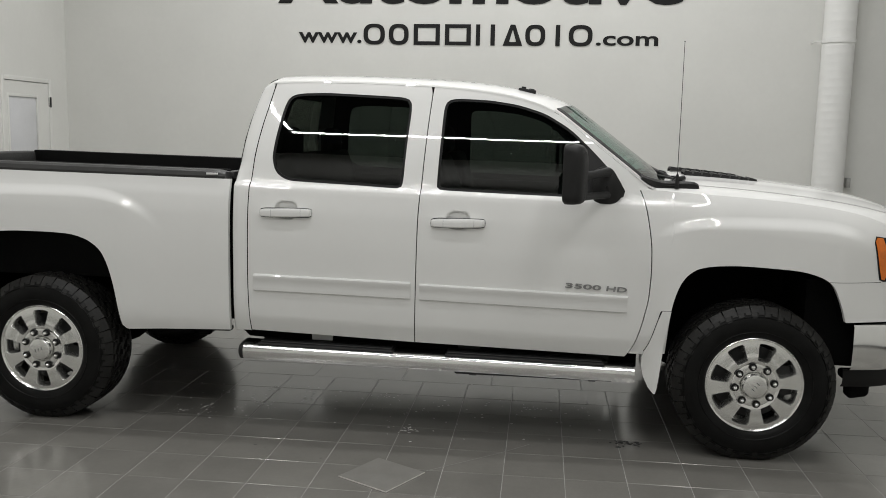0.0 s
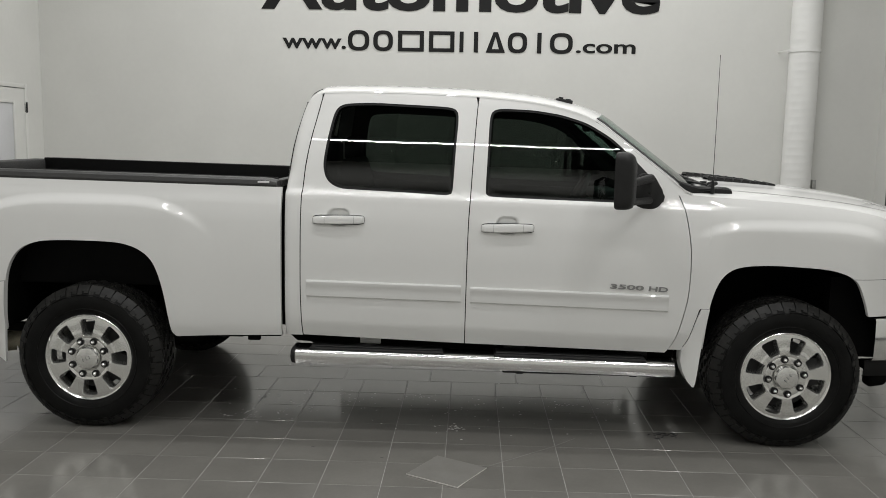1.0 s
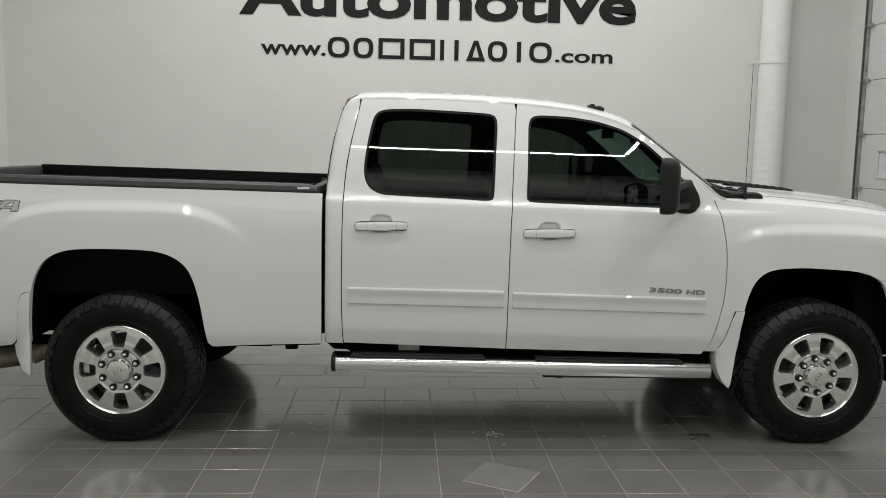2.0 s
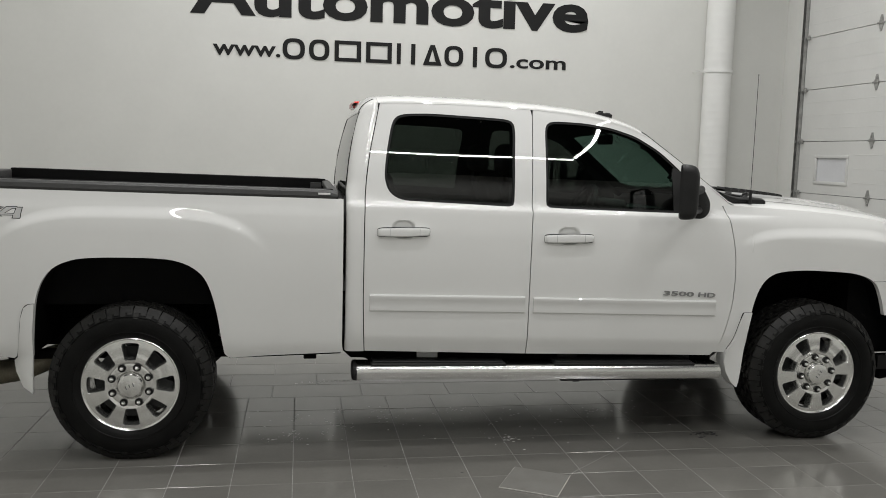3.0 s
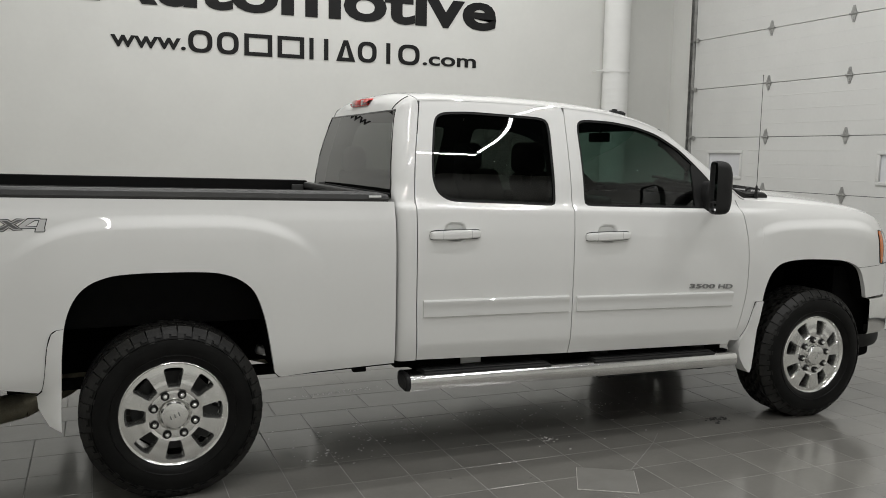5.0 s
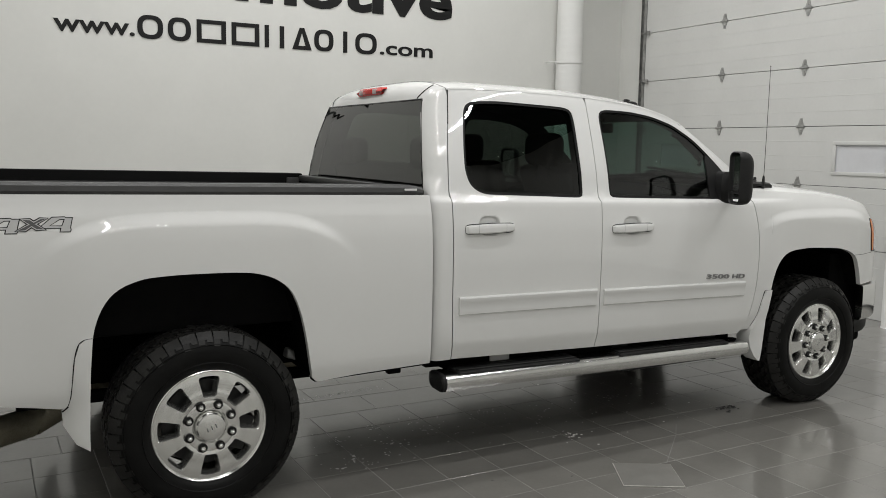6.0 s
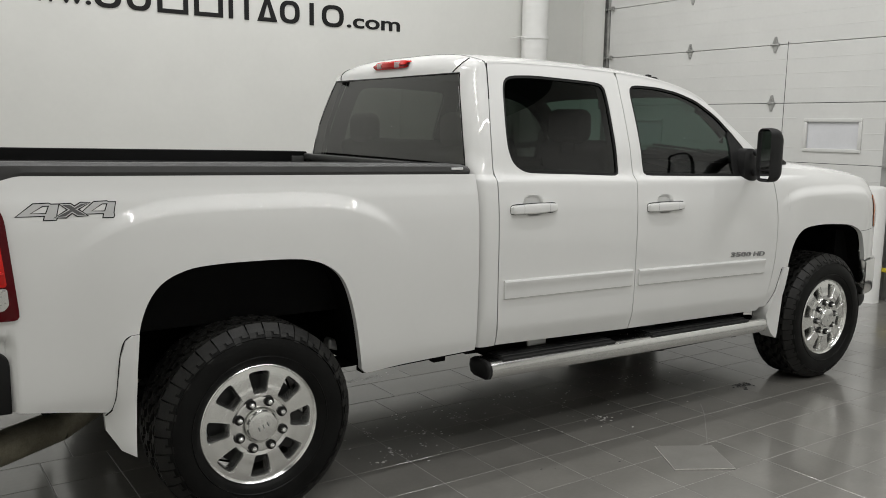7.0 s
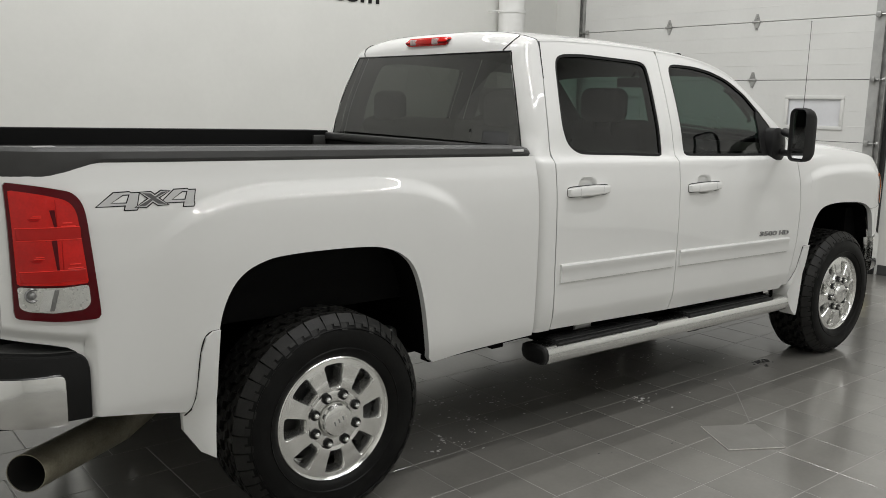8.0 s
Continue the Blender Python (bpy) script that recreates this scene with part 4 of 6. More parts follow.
def door_panel(xl, xr, window, wc, top_pts, glass_mat, label):
    """A door with its skin, inner trim, window seal and pane."""
    zb_l, zb_r = belt(xl(1.35)), belt(xr(1.35))
    outer = [(xl(zb_l) + GAP, zb_l), (xr(zb_r) - GAP, zb_r)]
    outer += top_pts + [(xl(z) + GAP, z) for z in (1.88, 1.8, 1.7, 1.6, 1.5, 1.42)]
    n = 128
    win = dense(window)
    turns = [2 * math.pi * k / n for k in range(n)]
    for q in outer:
        a = math.atan2(q[1] - wc[1], q[0] - wc[0]) % (2 * math.pi)
        if min(abs(a - b) for b in turns) > 1e-4:
            turns.append(a)
    turns.sort()
    ins = around(win, wc, n, turns)
    out = around(outer, wc, n, turns)
    rows = between(ins, out, 8)
    skin = join(sheet(door_lower(xl, xr), s_cab, 0, 0.018), sheet(rows, s_cab, 0, 0.018, closed=True))
    d = part("door", skin, M_PAINT, truck, label)
    tr = join(sheet(door_lower(xl, xr, 8, 8), s_cab, 0.06, 0), sheet(between(around(shrink(win, wc, 0.022), wc, n, turns), out, 3), s_cab, 0.05, 0, closed=True))
    part("inner_trim", tr, M_TRIM, d)
    i2 = around(shrink(win, wc, 0.013), wc, n, turns)
    part("window_seal", sheet(between(i2, ins, 3), s_cab, 0.004, 0.014, closed=True), M_SEAL, d, "black rubber window seal")
    c0 = [(wc[0] + (p[0] - wc[0]) * 0.01, wc[1] + (p[1] - wc[1]) * 0.01) for p in i2]
    part("pane", sheet(between(c0, i2, 10), s_cab, 0.011, 0.0, closed=True), glass_mat, d, "dark tinted window pane")
    return d


rear_top = [(seam_b(z) - GAP, z) for z in (1.42, 1.5, 1.6, 1.7, 1.8, 1.87)] + [(x, roof_edge(x) - 0.010) for x in (-0.70, -0.85, -1.0, -1.2, -1.4, -1.5, -1.565)]
door_r = door_panel(seam_r, seam_b, WIN_R, (-1.17, 1.60), rear_top, M_GLASS, "rear passenger door in white paint")
front_top = [(seam_f(z) - GAP, z) for z in (1.36, 1.40, 1.44)] + [(x, roof_edge(x) - 0.012) for x in (0.36, 0.3, 0.2, 0.1, 0.0, -0.1, -0.2, -0.3, -0.45, -0.6, -0.682)]
door_f = door_panel(seam_b, seam_f, WIN_F, (-0.25, 1.56), front_top, M_GLASS, "front passenger door in white paint")


def handle(d, x0, x1, z, slope):
    xc = (x0 + x1) / 2

    def ring(t, grow=0.0):
        x = x0 + (x1 - x0) * t
        e = min(1, min(t, 1 - t) / 0.035)
        r = math.sqrt(max(0.12, 1 - (1 - e) ** 2))
        hh = 0.0238 * (0.76 + 0.24 * math.sin(math.pi * t) ** 0.7) * (0.72 + 0.28 * r) + grow
        out = 0.026 * r * (0.80 + 0.20 * math.sin(math.pi * t)) + grow
        zc = z + slope * (x - xc)
        w = w_cab(zc + 0.020 * (x + 0.7))
        sec = [(w - 0.002, -hh), (w + out * 0.82, -hh * 0.97), (w + out, -hh * 0.72), (w + out * 1.02, 0), (w + out, hh * 0.66), (w + out * 0.86, hh * 0.93), (w - 0.002, hh)]
        return [(x, -a, zc + b) for a, b in sec]

    bm = grid_mesh([ring(k / 48) for k in range(49)])
    bm.verts.ensure_lookup_table()
    bm.faces.new([bm.verts[k] for k in range(7)])
    bm.faces.new([bm.verts[len(bm.verts) - 7 + k] for k in range(7)])
    bmesh.ops.recalc_face_normals(bm, faces=bm.faces[:])
    for t in (0.235, 0.80):
        part("handle_joint", grid_mesh([ring(t - 0.0025, 0.0004), ring(t + 0.0025, 0.0004)]), M_DIRT, d)
    h = part("handle", bm, M_PAINT, d, "white grip handle")
    bm = bmesh.new()
    rr = []
    for k in range(24):
        a = 2 * math.pi * k / 24
        rr.append((xc + (x1 - x0) * 0.507 * math.copysign(abs(math.cos(a)) ** 0.25, math.cos(a)), z + slope * ((x1 - x0) * 0.5 * math.cos(a)) + 0.0262 * math.copysign(abs(math.sin(a)) ** 0.4, math.sin(a))))
    r2 = [(xc + (p[0] - xc) * 0.985, z + (p[1] - z) * 0.85) for p in rr]
    part("handle_gasket", sheet(between(r2, rr, 1), lambda x, q: w_cab(q + 0.020 * (x + 0.7)), -0.002, 0.012, closed=True), M_BLACK, d)


handle(door_r, -1.589, -1.303, 1.219, 0.02)
handle(door_f, -0.658, -0.371, 1.193, 0.02)


def moulding(d, x0, x1, za0, za1, zb0, zb1):
    bm = bmesh.new()
    rows = []
    for k in range(21):
        t = k / 20
        x = x0 + (x1 - x0) * t
        lo, hi = za0 + (zb0 - za0) * t, za1 + (zb1 - za1) * t
        hgt = hi - lo
        sec = [(0.0, lo), (0.009, lo + 0.004), (0.011, lo + 0.25 * hgt), (0.009, lo + 0.62 * hgt), (0.0125, lo + 0.70 * hgt), (0.0135, hi - 0.008), (0.009, hi - 0.001), (0, hi)]
        rows.append([bm.verts.new((x, -(s_cab(x, z) + o), z)) for o, z in sec])
    for a, b in zip(rows, rows[1:]):
        for k in range(7):
            bm.faces.new((a[k], a[k + 1], b[k + 1], b[k]))
    bm.faces.new(rows[0])
    bm.faces.new(list(reversed(rows[-1])))
    bmesh.ops.recalc_face_normals(bm, faces=bm.faces[:])
    part("moulding", bm, M_PAINT, d, "white body-side moulding strip")


moulding(door_r, -1.624, -0.761, 0.789, 0.881, 0.776, 0.869)
moulding(door_f, -0.711, 0.379, 0.774, 0.863, 0.752, 0.842)

for body, x_at, wide in (("3500", 0.056, 0.185), ("HD", 0.268, 0.105)):
    bm = text_mesh(body, wide, 0.027, 0.004, 0.022)
    for v in bm.verts:
        x, z = x_at + v.co.x, 0.874 - 0.045 * (x_at - 0.056 + v.co.x) + v.co.z
        v.co = (x + 0.15 * v.co.z, v.co.y - s_cab(x, z) - 0.002, z)
    part("emblem", bm, M_DIRT, door_f, "chrome model lettering", smooth=False)

for d in (door_r, door_f):
    t = new("door", d.data)
    t.parent, t.scale = truck, (1, -1, 1)
    tagged(t, d["label"])
    for o in d.children:
        if o.name.startswith("emblem"):
            continue
        c = new(o.name.split(".")[0], o.data)
        c.parent = t

# dark backing behind the panel gaps
rows = [[(x, z) for x in spread(-1.70, -0.66, 0.05) ] for z in (0.58, 0.8, 1.0, 1.2, 1.33)]
both("gap_backing", sheet(rows, s_cab, 0.028, 0), M_GAP)
rows = [[(x, z) for x in spread(-0.66, 0.56, 0.05)] for z in (0.56, 0.8, 1.0, 1.2, 1.31)]
both("gap_backing", sheet(rows, s_cab, 0.028, 0), M_GAP)
rows = [[(seam_b(z) - 0.02 + 0.02 * k, z) for k in range(3)] for z in (1.31, 1.45, 1.6, 1.75, 1.88)]
both("gap_backing", sheet(rows, s_cab, 0.02, 0), M_GAP)
rows = [[(seam_r(z) - 0.015 + 0.015 * k, z) for k in range(3)] for z in (1.31, 1.45, 1.6, 1.75, 1.88, 1.905)]
both("gap_backing", sheet(rows, s_cab, 0.02, 0), M_GAP)

# ---- cab: rear corner pillars, roof, glass ----
def rear_x(z):
    u = max(0, z - 1.40)
    g = min(u, 0.47)
    return -1.742 + 0.026 * g + 0.311 * g * g + 0.05 * (u - g)


def win_half(z):
    return float(np.interp(z, (1.40, 1.43, 1.52, 1.64, 1.75, 1.84, 1.87), (0.835, 0.826, 0.802, 0.760, 0.712, 0.668, 0.655)))


def roof_height(x, y):
    u = max(x, -1.66)
    e = roof_edge(u) - 0.006
    w = s_cab(u, e) - 0.002
    return e + 0.057 * (1 - (abs(y) / w) ** 3.8)


def cab_field(x, y, z):
    """Below zero inside the rear of the cab: sides, roof and rear face, rounded where they meet the rear face."""
    a = max(abs(y) - s_cab(max(x, -1.70), z), z - roof_height(x, y))
    b = rear_x(z) - 0.012 - 0.014 * max(0.0, 1 - (y / 0.8) ** 2) - x
    k = 0.05 + 0.075 * step01(1.36, 1.50, z)
    h = max(k - abs(a - b), 0) / k
    return max(a, b) + h * h * k / 4


def cast(origin, way, far=1.2):
    lo, hi = 0.0, far
    for _ in range(26):
        mid = (lo + hi) / 2
        if cab_field(*(o + d * mid for o, d in zip(origin, way))) < 0:
            lo = mid
        else:
            hi = mid
    return tuple(o + d * lo for o, d in zip(origin, way))


TOP_Z = 1.80
rows = []
for z in [0.56, 0.58, 0.62] + [0.7 + 0.06 * k for k in range(10)] + [1.28 + 0.01 * k for k in range(12)] + [1.405 + 0.012 * k for k in range(33)] + [TOP_Z]:
    xs0 = seam_r(z) - GAP
    wi = win_half(max(z, 1.40))
    pts = [(xs0, -s_cab(xs0, z))]
    c = (xs0 - 0.002, -(wi - 0.03))
    for k in range(1, 41):
        a = math.pi / 2 * k / 40
        q = cast((c[0], c[1], z), (-math.sin(a), -math.cos(a), 0))
        pts.append((q[0], min(q[1], -wi)))
    rows.append([(x, y, z) for x, y in pts])
both("cab_pillar", grid_mesh(rows), M_PAINT, "white rounded rear corner pillar")
# lower rear wall and sill of the cab, behind the bed
bm = bmesh.new()
box(bm, rear_x(1.2) - 0.01, rear_x(1.2) + 0.02, -0.83, 0.83, 0.60, 1.405)
part("cab_back", bm, M_PAINT, truck, smooth=False)

US = [-1.578, -1.54, -1.5, -1.4, -1.25, -1.1, -0.95, -0.8, -0.65, -0.5, -0.38, -0.28, -0.2, -0.13, -0.08, -0.03]


def roof_point(u, v, lift=0.0):
    """u along the roof's edge, v across from -1 to 1."""
    uu = max(u, -1.66)
    e = roof_edge(uu) - 0.006
    w = s_cab(uu, e) - 0.002
    bow = 0.13 * step01(-0.9, -0.03, u)
    crown = 0.057 - 0.011 * step01(-0.6, -0.03, u)
    z = e + crown * (1 - abs(v) ** 3.8)
    return (u + bow * (1 - v * v), w * v, z + lift)


VS = [math.sin(math.pi / 2 * (k / 16 - 1)) for k in range(33)]
def roof_row(u):
    z = roof_edge(u) - 0.016
    lip = [(u, -(s_cab(u, z) + 0.0022), z), (u, -(s_cab(u, z + 0.009) + 0.0022), z + 0.009)]
    return lip + [roof_point(u, v) for v in VS] + [(x, -y, z) for x, y, z in reversed(lip)]


part("roof", grid_mesh([roof_row(u) for u in US]), M_PAINT, truck)
# rear cap: header over the rear window and the rounded upper corners
CX, CY = -1.578, 0.55
cols = []
stations = [(-CY, math.pi / 2 * (1 - k / 16)) for k in range(16)] + [(-CY + 2 * CY * k / 24, 0.0) for k in range(25)] + [(CY, -math.pi / 2 * k / 16) for k in range(1, 17)]
for y0, az in stations:
    def ray_at(phi):
        return cast((CX, y0, TOP_Z), (-math.cos(phi) * math.cos(az), -math.cos(phi) * math.sin(az), math.sin(phi)), 0.4)
    low = 0.0
    p0 = ray_at(0.0)
    if abs(p0[1]) < win_half(1.83) + 0.008:
        a, b = 0.0, 1.3
        for _ in range(22):
            m_ = (a + b) / 2
            a, b = (m_, b) if ray_at(m_)[2] < 1.867 else (a, m_)
        low = a
    cols.append([ray_at(low + (math.pi / 2 - low) * k / 16) for k in range(17)])
part("roof_rear", grid_mesh(cols), M_PAINT, truck)
part("headliner", grid_mesh([[roof_point(max(u, -1.66), v * 0.97, -0.03) for v in VS] for u in US]), M_HEADLINER, truck)


def shield_point(t, v, inset=0.0):
    """t from the windshield's top to its foot, v across."""
    x = -0.03 + (0.50 + 0.03) * t
    e = roof_edge(x) - 0.006
    w = s_cab(x, e) - 0.002
    v2 = v * (1 - inset)
    return (x + (0.13 + 0.04 * t) * (1 - v2 * v2), w * v2, e + (0.046 - 0.014 * t) * (1 - abs(v2) ** (3.8 - 0.8 * t)))


part("windshield", grid_mesh([[shield_point(t / 14, v, 0.055) for v in VS] for t in range(15)]), M_WINDSHIELD, truck, "clear greenish windshield")
rows = []
for k in range(15):
    x = -0.03 + 0.53 * k / 14
    a, b = shield_point(k / 14, -1, 0), shield_point(k / 14, -1, 0.05)
    z0 = roof_edge(x) - 0.011
    rows.append([(x, -(s_cab(x, z0)), z0), (x, -(s_cab(x, roof_edge(x) - 0.006) - 0.001), roof_edge(x) - 0.003), tuple((Vector(a) + Vector((0, 0.008, 0.002)))), b, (b[0], b[1], b[2] - 0.012)])
both("a_pillar", grid_mesh(rows), M_PAINT)
rows = []
for k in range(15):
    a, b = shield_point(k / 14, -1, 0.050), shield_point(k / 14, -1, 0.11)
    rows.append([(a[0], a[1], a[2] + 0.001), (a[0], a[1] + 0.004, a[2] + 0.006), (b[0], b[1], b[2] + 0.002)])
both("windshield_seal", grid_mesh(rows), M_BLACK)
# pillar inside faces
rows = []
for k in range(15):
    x = -0.03 + 0.53 * k / 14
    z0 = roof_edge(x) - 0.02
    b = shield_point(k / 14, -1, 0.15)
    rows.append([(x - 0.02, -(s_cab(x, z0 - 0.03) - 0.05), z0 - 0.035), (x, -(s_cab(x, z0) - 0.05), z0 - 0.012), (b[0], b[1], b[2] - 0.02)])
both("pillar_trim", grid_mesh(rows), M_TRIM)

# rear window with its dark frame
rows = []
for k in range(33):
    z = 1.40 + 0.462 * k / 32
    wi = win_half(z) + 0.004
    rows.append([(rear_x(z) - 0.012 - 0.008 * (1 - v ** 2), wi * v, z) for v in [j / 24 - 1 for j in range(49)]])
part("rear_window", grid_mesh(rows), M_GLASS_REAR, truck, "dark tinted rear window")
bm = bmesh.new()
for s in (-1, 1):
    tube(bm, [(rear_x(z) - 0.012, s * (win_half(z) + 0.004), z) for z in (1.40, 1.5, 1.6, 1.7, 1.8, 1.84, 1.862)], 0.0038, 8)
tube(bm, [(rear_x(1.865) - 0.013 - 0.008 * (1 - (j / 10 - 1) ** 2), 0.66 * (j / 10 - 1), 1.866) for j in range(21)], 0.0045, 8)
part("rear_window_seal", bm, M_FRIT, truck)
# the rear door's joint where it runs up over the roof's rounded corner
for s_ in (-1, 1):
    bm = bmesh.new()
    tube(bm, [(seam_r(z), s_ * (s_cab(seam_r(z), z) + 0.0004), z) for z in (1.74, 1.77, 1.80, 1.83, 1.86, 1.88, 1.90, 1.915)], 0.0026, 6)
    part("door_joint", bm, M_GAP, truck)
# ditch seam between roof and corner pillar, from the window's upper corner over to the door seam
for s_ in (-1, 1):
    bm = bmesh.new()
    pts = []
    for k in range(13):
        t = k / 12
        az = math.radians(28 + 50 * t)
        phi = math.radians(34 + 26 * t)
        q = cast((CX, s_ * CY, TOP_Z), (-math.cos(phi) * math.cos(az), s_ * math.cos(phi) * math.sin(az), math.sin(phi)), 0.4)
        pts.append(q)
    tube(bm, pts, 0.0038, 6)
    part("roof_seam", bm, M_GAP, truck)

# high brake lamp
bm = bmesh.new()
bx = [(-0.18 + 0.36 * k / 14) for k in range(15)]
rows = []
for y in bx:
    e = min(1, (0.18 - abs(y)) / 0.04)
    hh = 0.024 * (0.45 + 0.55 * math.sqrt(max(0.0, 1 - (1 - e) ** 2)))
    x0 = -1.653 - 0.012 * (1 - (y / 0.7) ** 2)
    zc = 1.934
    rows.append([(x0 + 0.03, y, zc - hh), (x0 - 0.018, y, zc - hh * 0.9), (x0 - 0.024, y, zc), (x0 - 0.008, y, zc + hh * 0.9), (x0 + 0.04, y, zc + hh)])
brake = part("brake_lamp", grid_mesh(rows), M_RED, truck, "red high brake lamp with clear cargo sections")
for y0, y1, m_, nm in ((-0.105, -0.052, M_PINK, "clear_lens"), (-0.046, 0.080, M_RED, "red_lens"), (0.086, 0.138, M_PINK, "clear_lens")):
    bm = bmesh.new()
    x0 = -1.653 - 0.012 * (1 - ((y0 + y1) / 2 / 0.7) ** 2)
    box(bm, x0 - 0.0252, x0 + 0.01, y0, y1, 1.918, 1.949, 0.006, 3)
    part(nm, bm, m_, brake)
bm = bmesh.new()
for y0, y1 in ((-0.172, -0.112), (0.144, 0.172)):
    box(bm, -1.6895, -1.65, y0, y1, 1.925, 1.929, 0.0015, 1)
part("lens_rib", bm, M_DARKRED, brake)

# roof marker lamps
for s_ in (-1, 1):
    q = roof_point(-0.24, s_ * 0.70)
    bm = bmesh.new()
    box(bm, -0.05, 0.05, -0.022, 0.022, -0.012, 0.014, 0.006)
    box(bm, -0.035, -0.008, -0.015, 0.015, 0.013, 0.024, 0.004)
    box(bm, 0.008, 0.04, -0.015, 0.015, 0.012, 0.019, 0.004)
    bmesh.ops.transform(bm, matrix=pose(q[0], q[1], q[2], 0, 8, 0), verts=bm.verts[:])
    part("roof_marker", bm, M_BLACK, truck, "small dark roof marker lamp")

# ---- front fenders, hood and nose ----
ARCH_F = smooth_path([(0.585, 0.55), (0.592, 0.68), (0.604, 0.777), (0.630, 0.882), (0.668, 0.955), (0.735, 1.002), (0.82, 1.018), (0.933, 1.023), (1.09, 1.017), (1.216, 1.008),
          (1.315, 0.985), (1.385, 0.945), (1.430, 0.86), (1.458, 0.78), (1.468, 0.74)])
arch_f = line(ARCH_F)


def fender_bottom(x):
    if x < 0.585:
        return float(np.interp(x, (0.38, 0.47, 0.585), (0.53, 0.528, 0.54)))
    return arch_f(x) if x < 1.468 else 0.752


rows = []
N = 160
xs = spread(0.385, 2.0, 0.018, [p[0] for p in ARCH_F] + [0.585 + 0.003 * k for k in range(10)])
for k in range(N + 1):
    row = []
    for x in xs:
        b, t = fender_bottom(x), shoulder(x)
        z = b + (t - b) * k / N
        xe = x
        lim = seam_f(min(z, 1.46)) + GAP if z > 0.531 else seam_f(0.531) + GAP
        if x < 0.60:
            f = (x - 0.385) / (0.60 - 0.385)
            xe = lim + (0.60 - lim) * f
        row.append((xe, z))
    rows.append(row)
both("front_fender", sheet(rows, s_fender, 0, 0.03), M_PAINT, "white front fender with a flared arch")
# fender tops running in to the hood line
rows = []
for x in spread(0.42, 2.0, 0.04):
    zs, ze = shoulder(x), hood_edge(x) - 0.001
    ws = s_fender(x, zs)
    wi = min(0.745 - 0.10 * step01(1.4, 2.0, x), ws - 0.02)
    rows.append([(x, -(ws + (wi - ws) * t), zs + (ze - zs) * (1 - (1 - t) ** 1.9)) for t in [k / 8 for k in range(9)]])
both("fender_top", grid_mesh(rows), M_PAINT)


def hood_point(x, v):
    wi = min(0.745 - 0.10 * step01(1.4, 2.0, x), s_fender(x, shoulder(x)) - 0.02) - 0.0018
    dome = 0.007 * (1 - step01(0.42, 0.62, abs(v))) * (1 - step01(1.6, 2.0, x))
    return (x + 0.11 * (1 - v * v), wi * v, hood_edge(x) + 0.031 * (1 - v * v) * (1 - 0.5 * step01(1.5, 2.0, x)) + dome)


part("hood", grid_mesh([[hood_point(x, v) for v in [k / 20 - 1 for k in range(41)]] for x in spread(0.55, 1.98, 0.04)]), M_PAINT, truck, "white hood with a raised centre and black louvres")
for s in (-1, 1):
    rows = []
    teeth = 8
    for k in range(teeth):
        for u, h in ((0.0, -0.004), (0.12, 0.010), (0.80, 0.007), (0.9, -0.004)):
            f = (k + u) / teeth
            x = 0.64 + 0.42 * f
            p = hood_point(x, s * 0.37)
            lift = 0.014 * (1 - f) + 0.003
            rows.append([(p[0], p[1] + w, hood_point(x, (p[1] + w) / 0.741)[2] + (lift + h if abs(w) < 0.06 else -0.01)) for w in (-0.066, -0.058, 0.0, 0.058, 0.066)])
    part("hood_louvre", grid_mesh(rows), M_BLACK, truck, "black ribbed hood louvre", smooth=False)

# nose: grille, headlamps, bumper
bm = bmesh.new()
box(bm, 1.88, 1.985, -0.50, 0.50, 0.80, 1.08, 0.02, 3)
grille = part("grille", bm, M_DARKMETAL, truck, "chrome-framed dark grille")
bm = bmesh.new()
box(bm, 1.96, 2.005, -0.52, 0.52, 1.05, 1.10, 0.015, 3)
box(bm, 1.96, 2.005, -0.52, 0.52, 0.77, 0.82, 0.015, 3)
box(bm, 1.96, 2.005, -0.52, -0.48, 0.83, 1.04, 0.012, 3)
box(bm, 1.96, 2.005, 0.48, 0.52, 0.83, 1.04, 0.012, 3)
part("grille_frame", bm, M_CHROME, grille)
HL = dense([(1.584, 1.193), (1.70, 1.175), (1.84, 1.12), (1.88, 1.04), (1.88, 0.965), (1.65, 0.960), (1.630, 0.963)], 0.02)


def head_piece(poly, c, off, rim):
    o = around(poly, c, 40)
    i = [(c[0] + (p[0] - c[0]) * 0.03, c[1] + (p[1] - c[1]) * 0.03) for p in o]
    return sheet(between(i, o, 5), s_fender, -off, rim, closed=True)


hl = part("headlamp", head_piece(HL, (1.74, 1.05), 0.003, 0.02), M_SEAL, truck, "headlamp with an amber side marker and dark edge")
part("amber_lens", head_piece(dense([(1.592, 1.186), (1.645, 1.180), (1.665, 1.06), (1.668, 0.969), (1.638, 0.969)], 0.012), (1.64, 1.08), 0.006, 0.006), M_AMBER, hl)
part("lens", head_piece(dense([(1.652, 1.178), (1.70, 1.168), (1.83, 1.11), (1.868, 1.03), (1.868, 0.975), (1.676, 0.968), (1.672, 1.06)], 0.012), (1.75, 1.06), 0.006, 0.006), M_CLEAR, hl)
t = twin(hl)
for o in hl.children:
    c = new(o.name.split(".")[0], o.data)
    c.parent = t
both("panel_seam", sheet([[(x, 0.9555) for x in spread(1.372, 1.64, 0.03)], [(x, 0.9580) for x in spread(1.372, 1.64, 0.03)]], s_fender, -0.0008, 0), M_GAP)


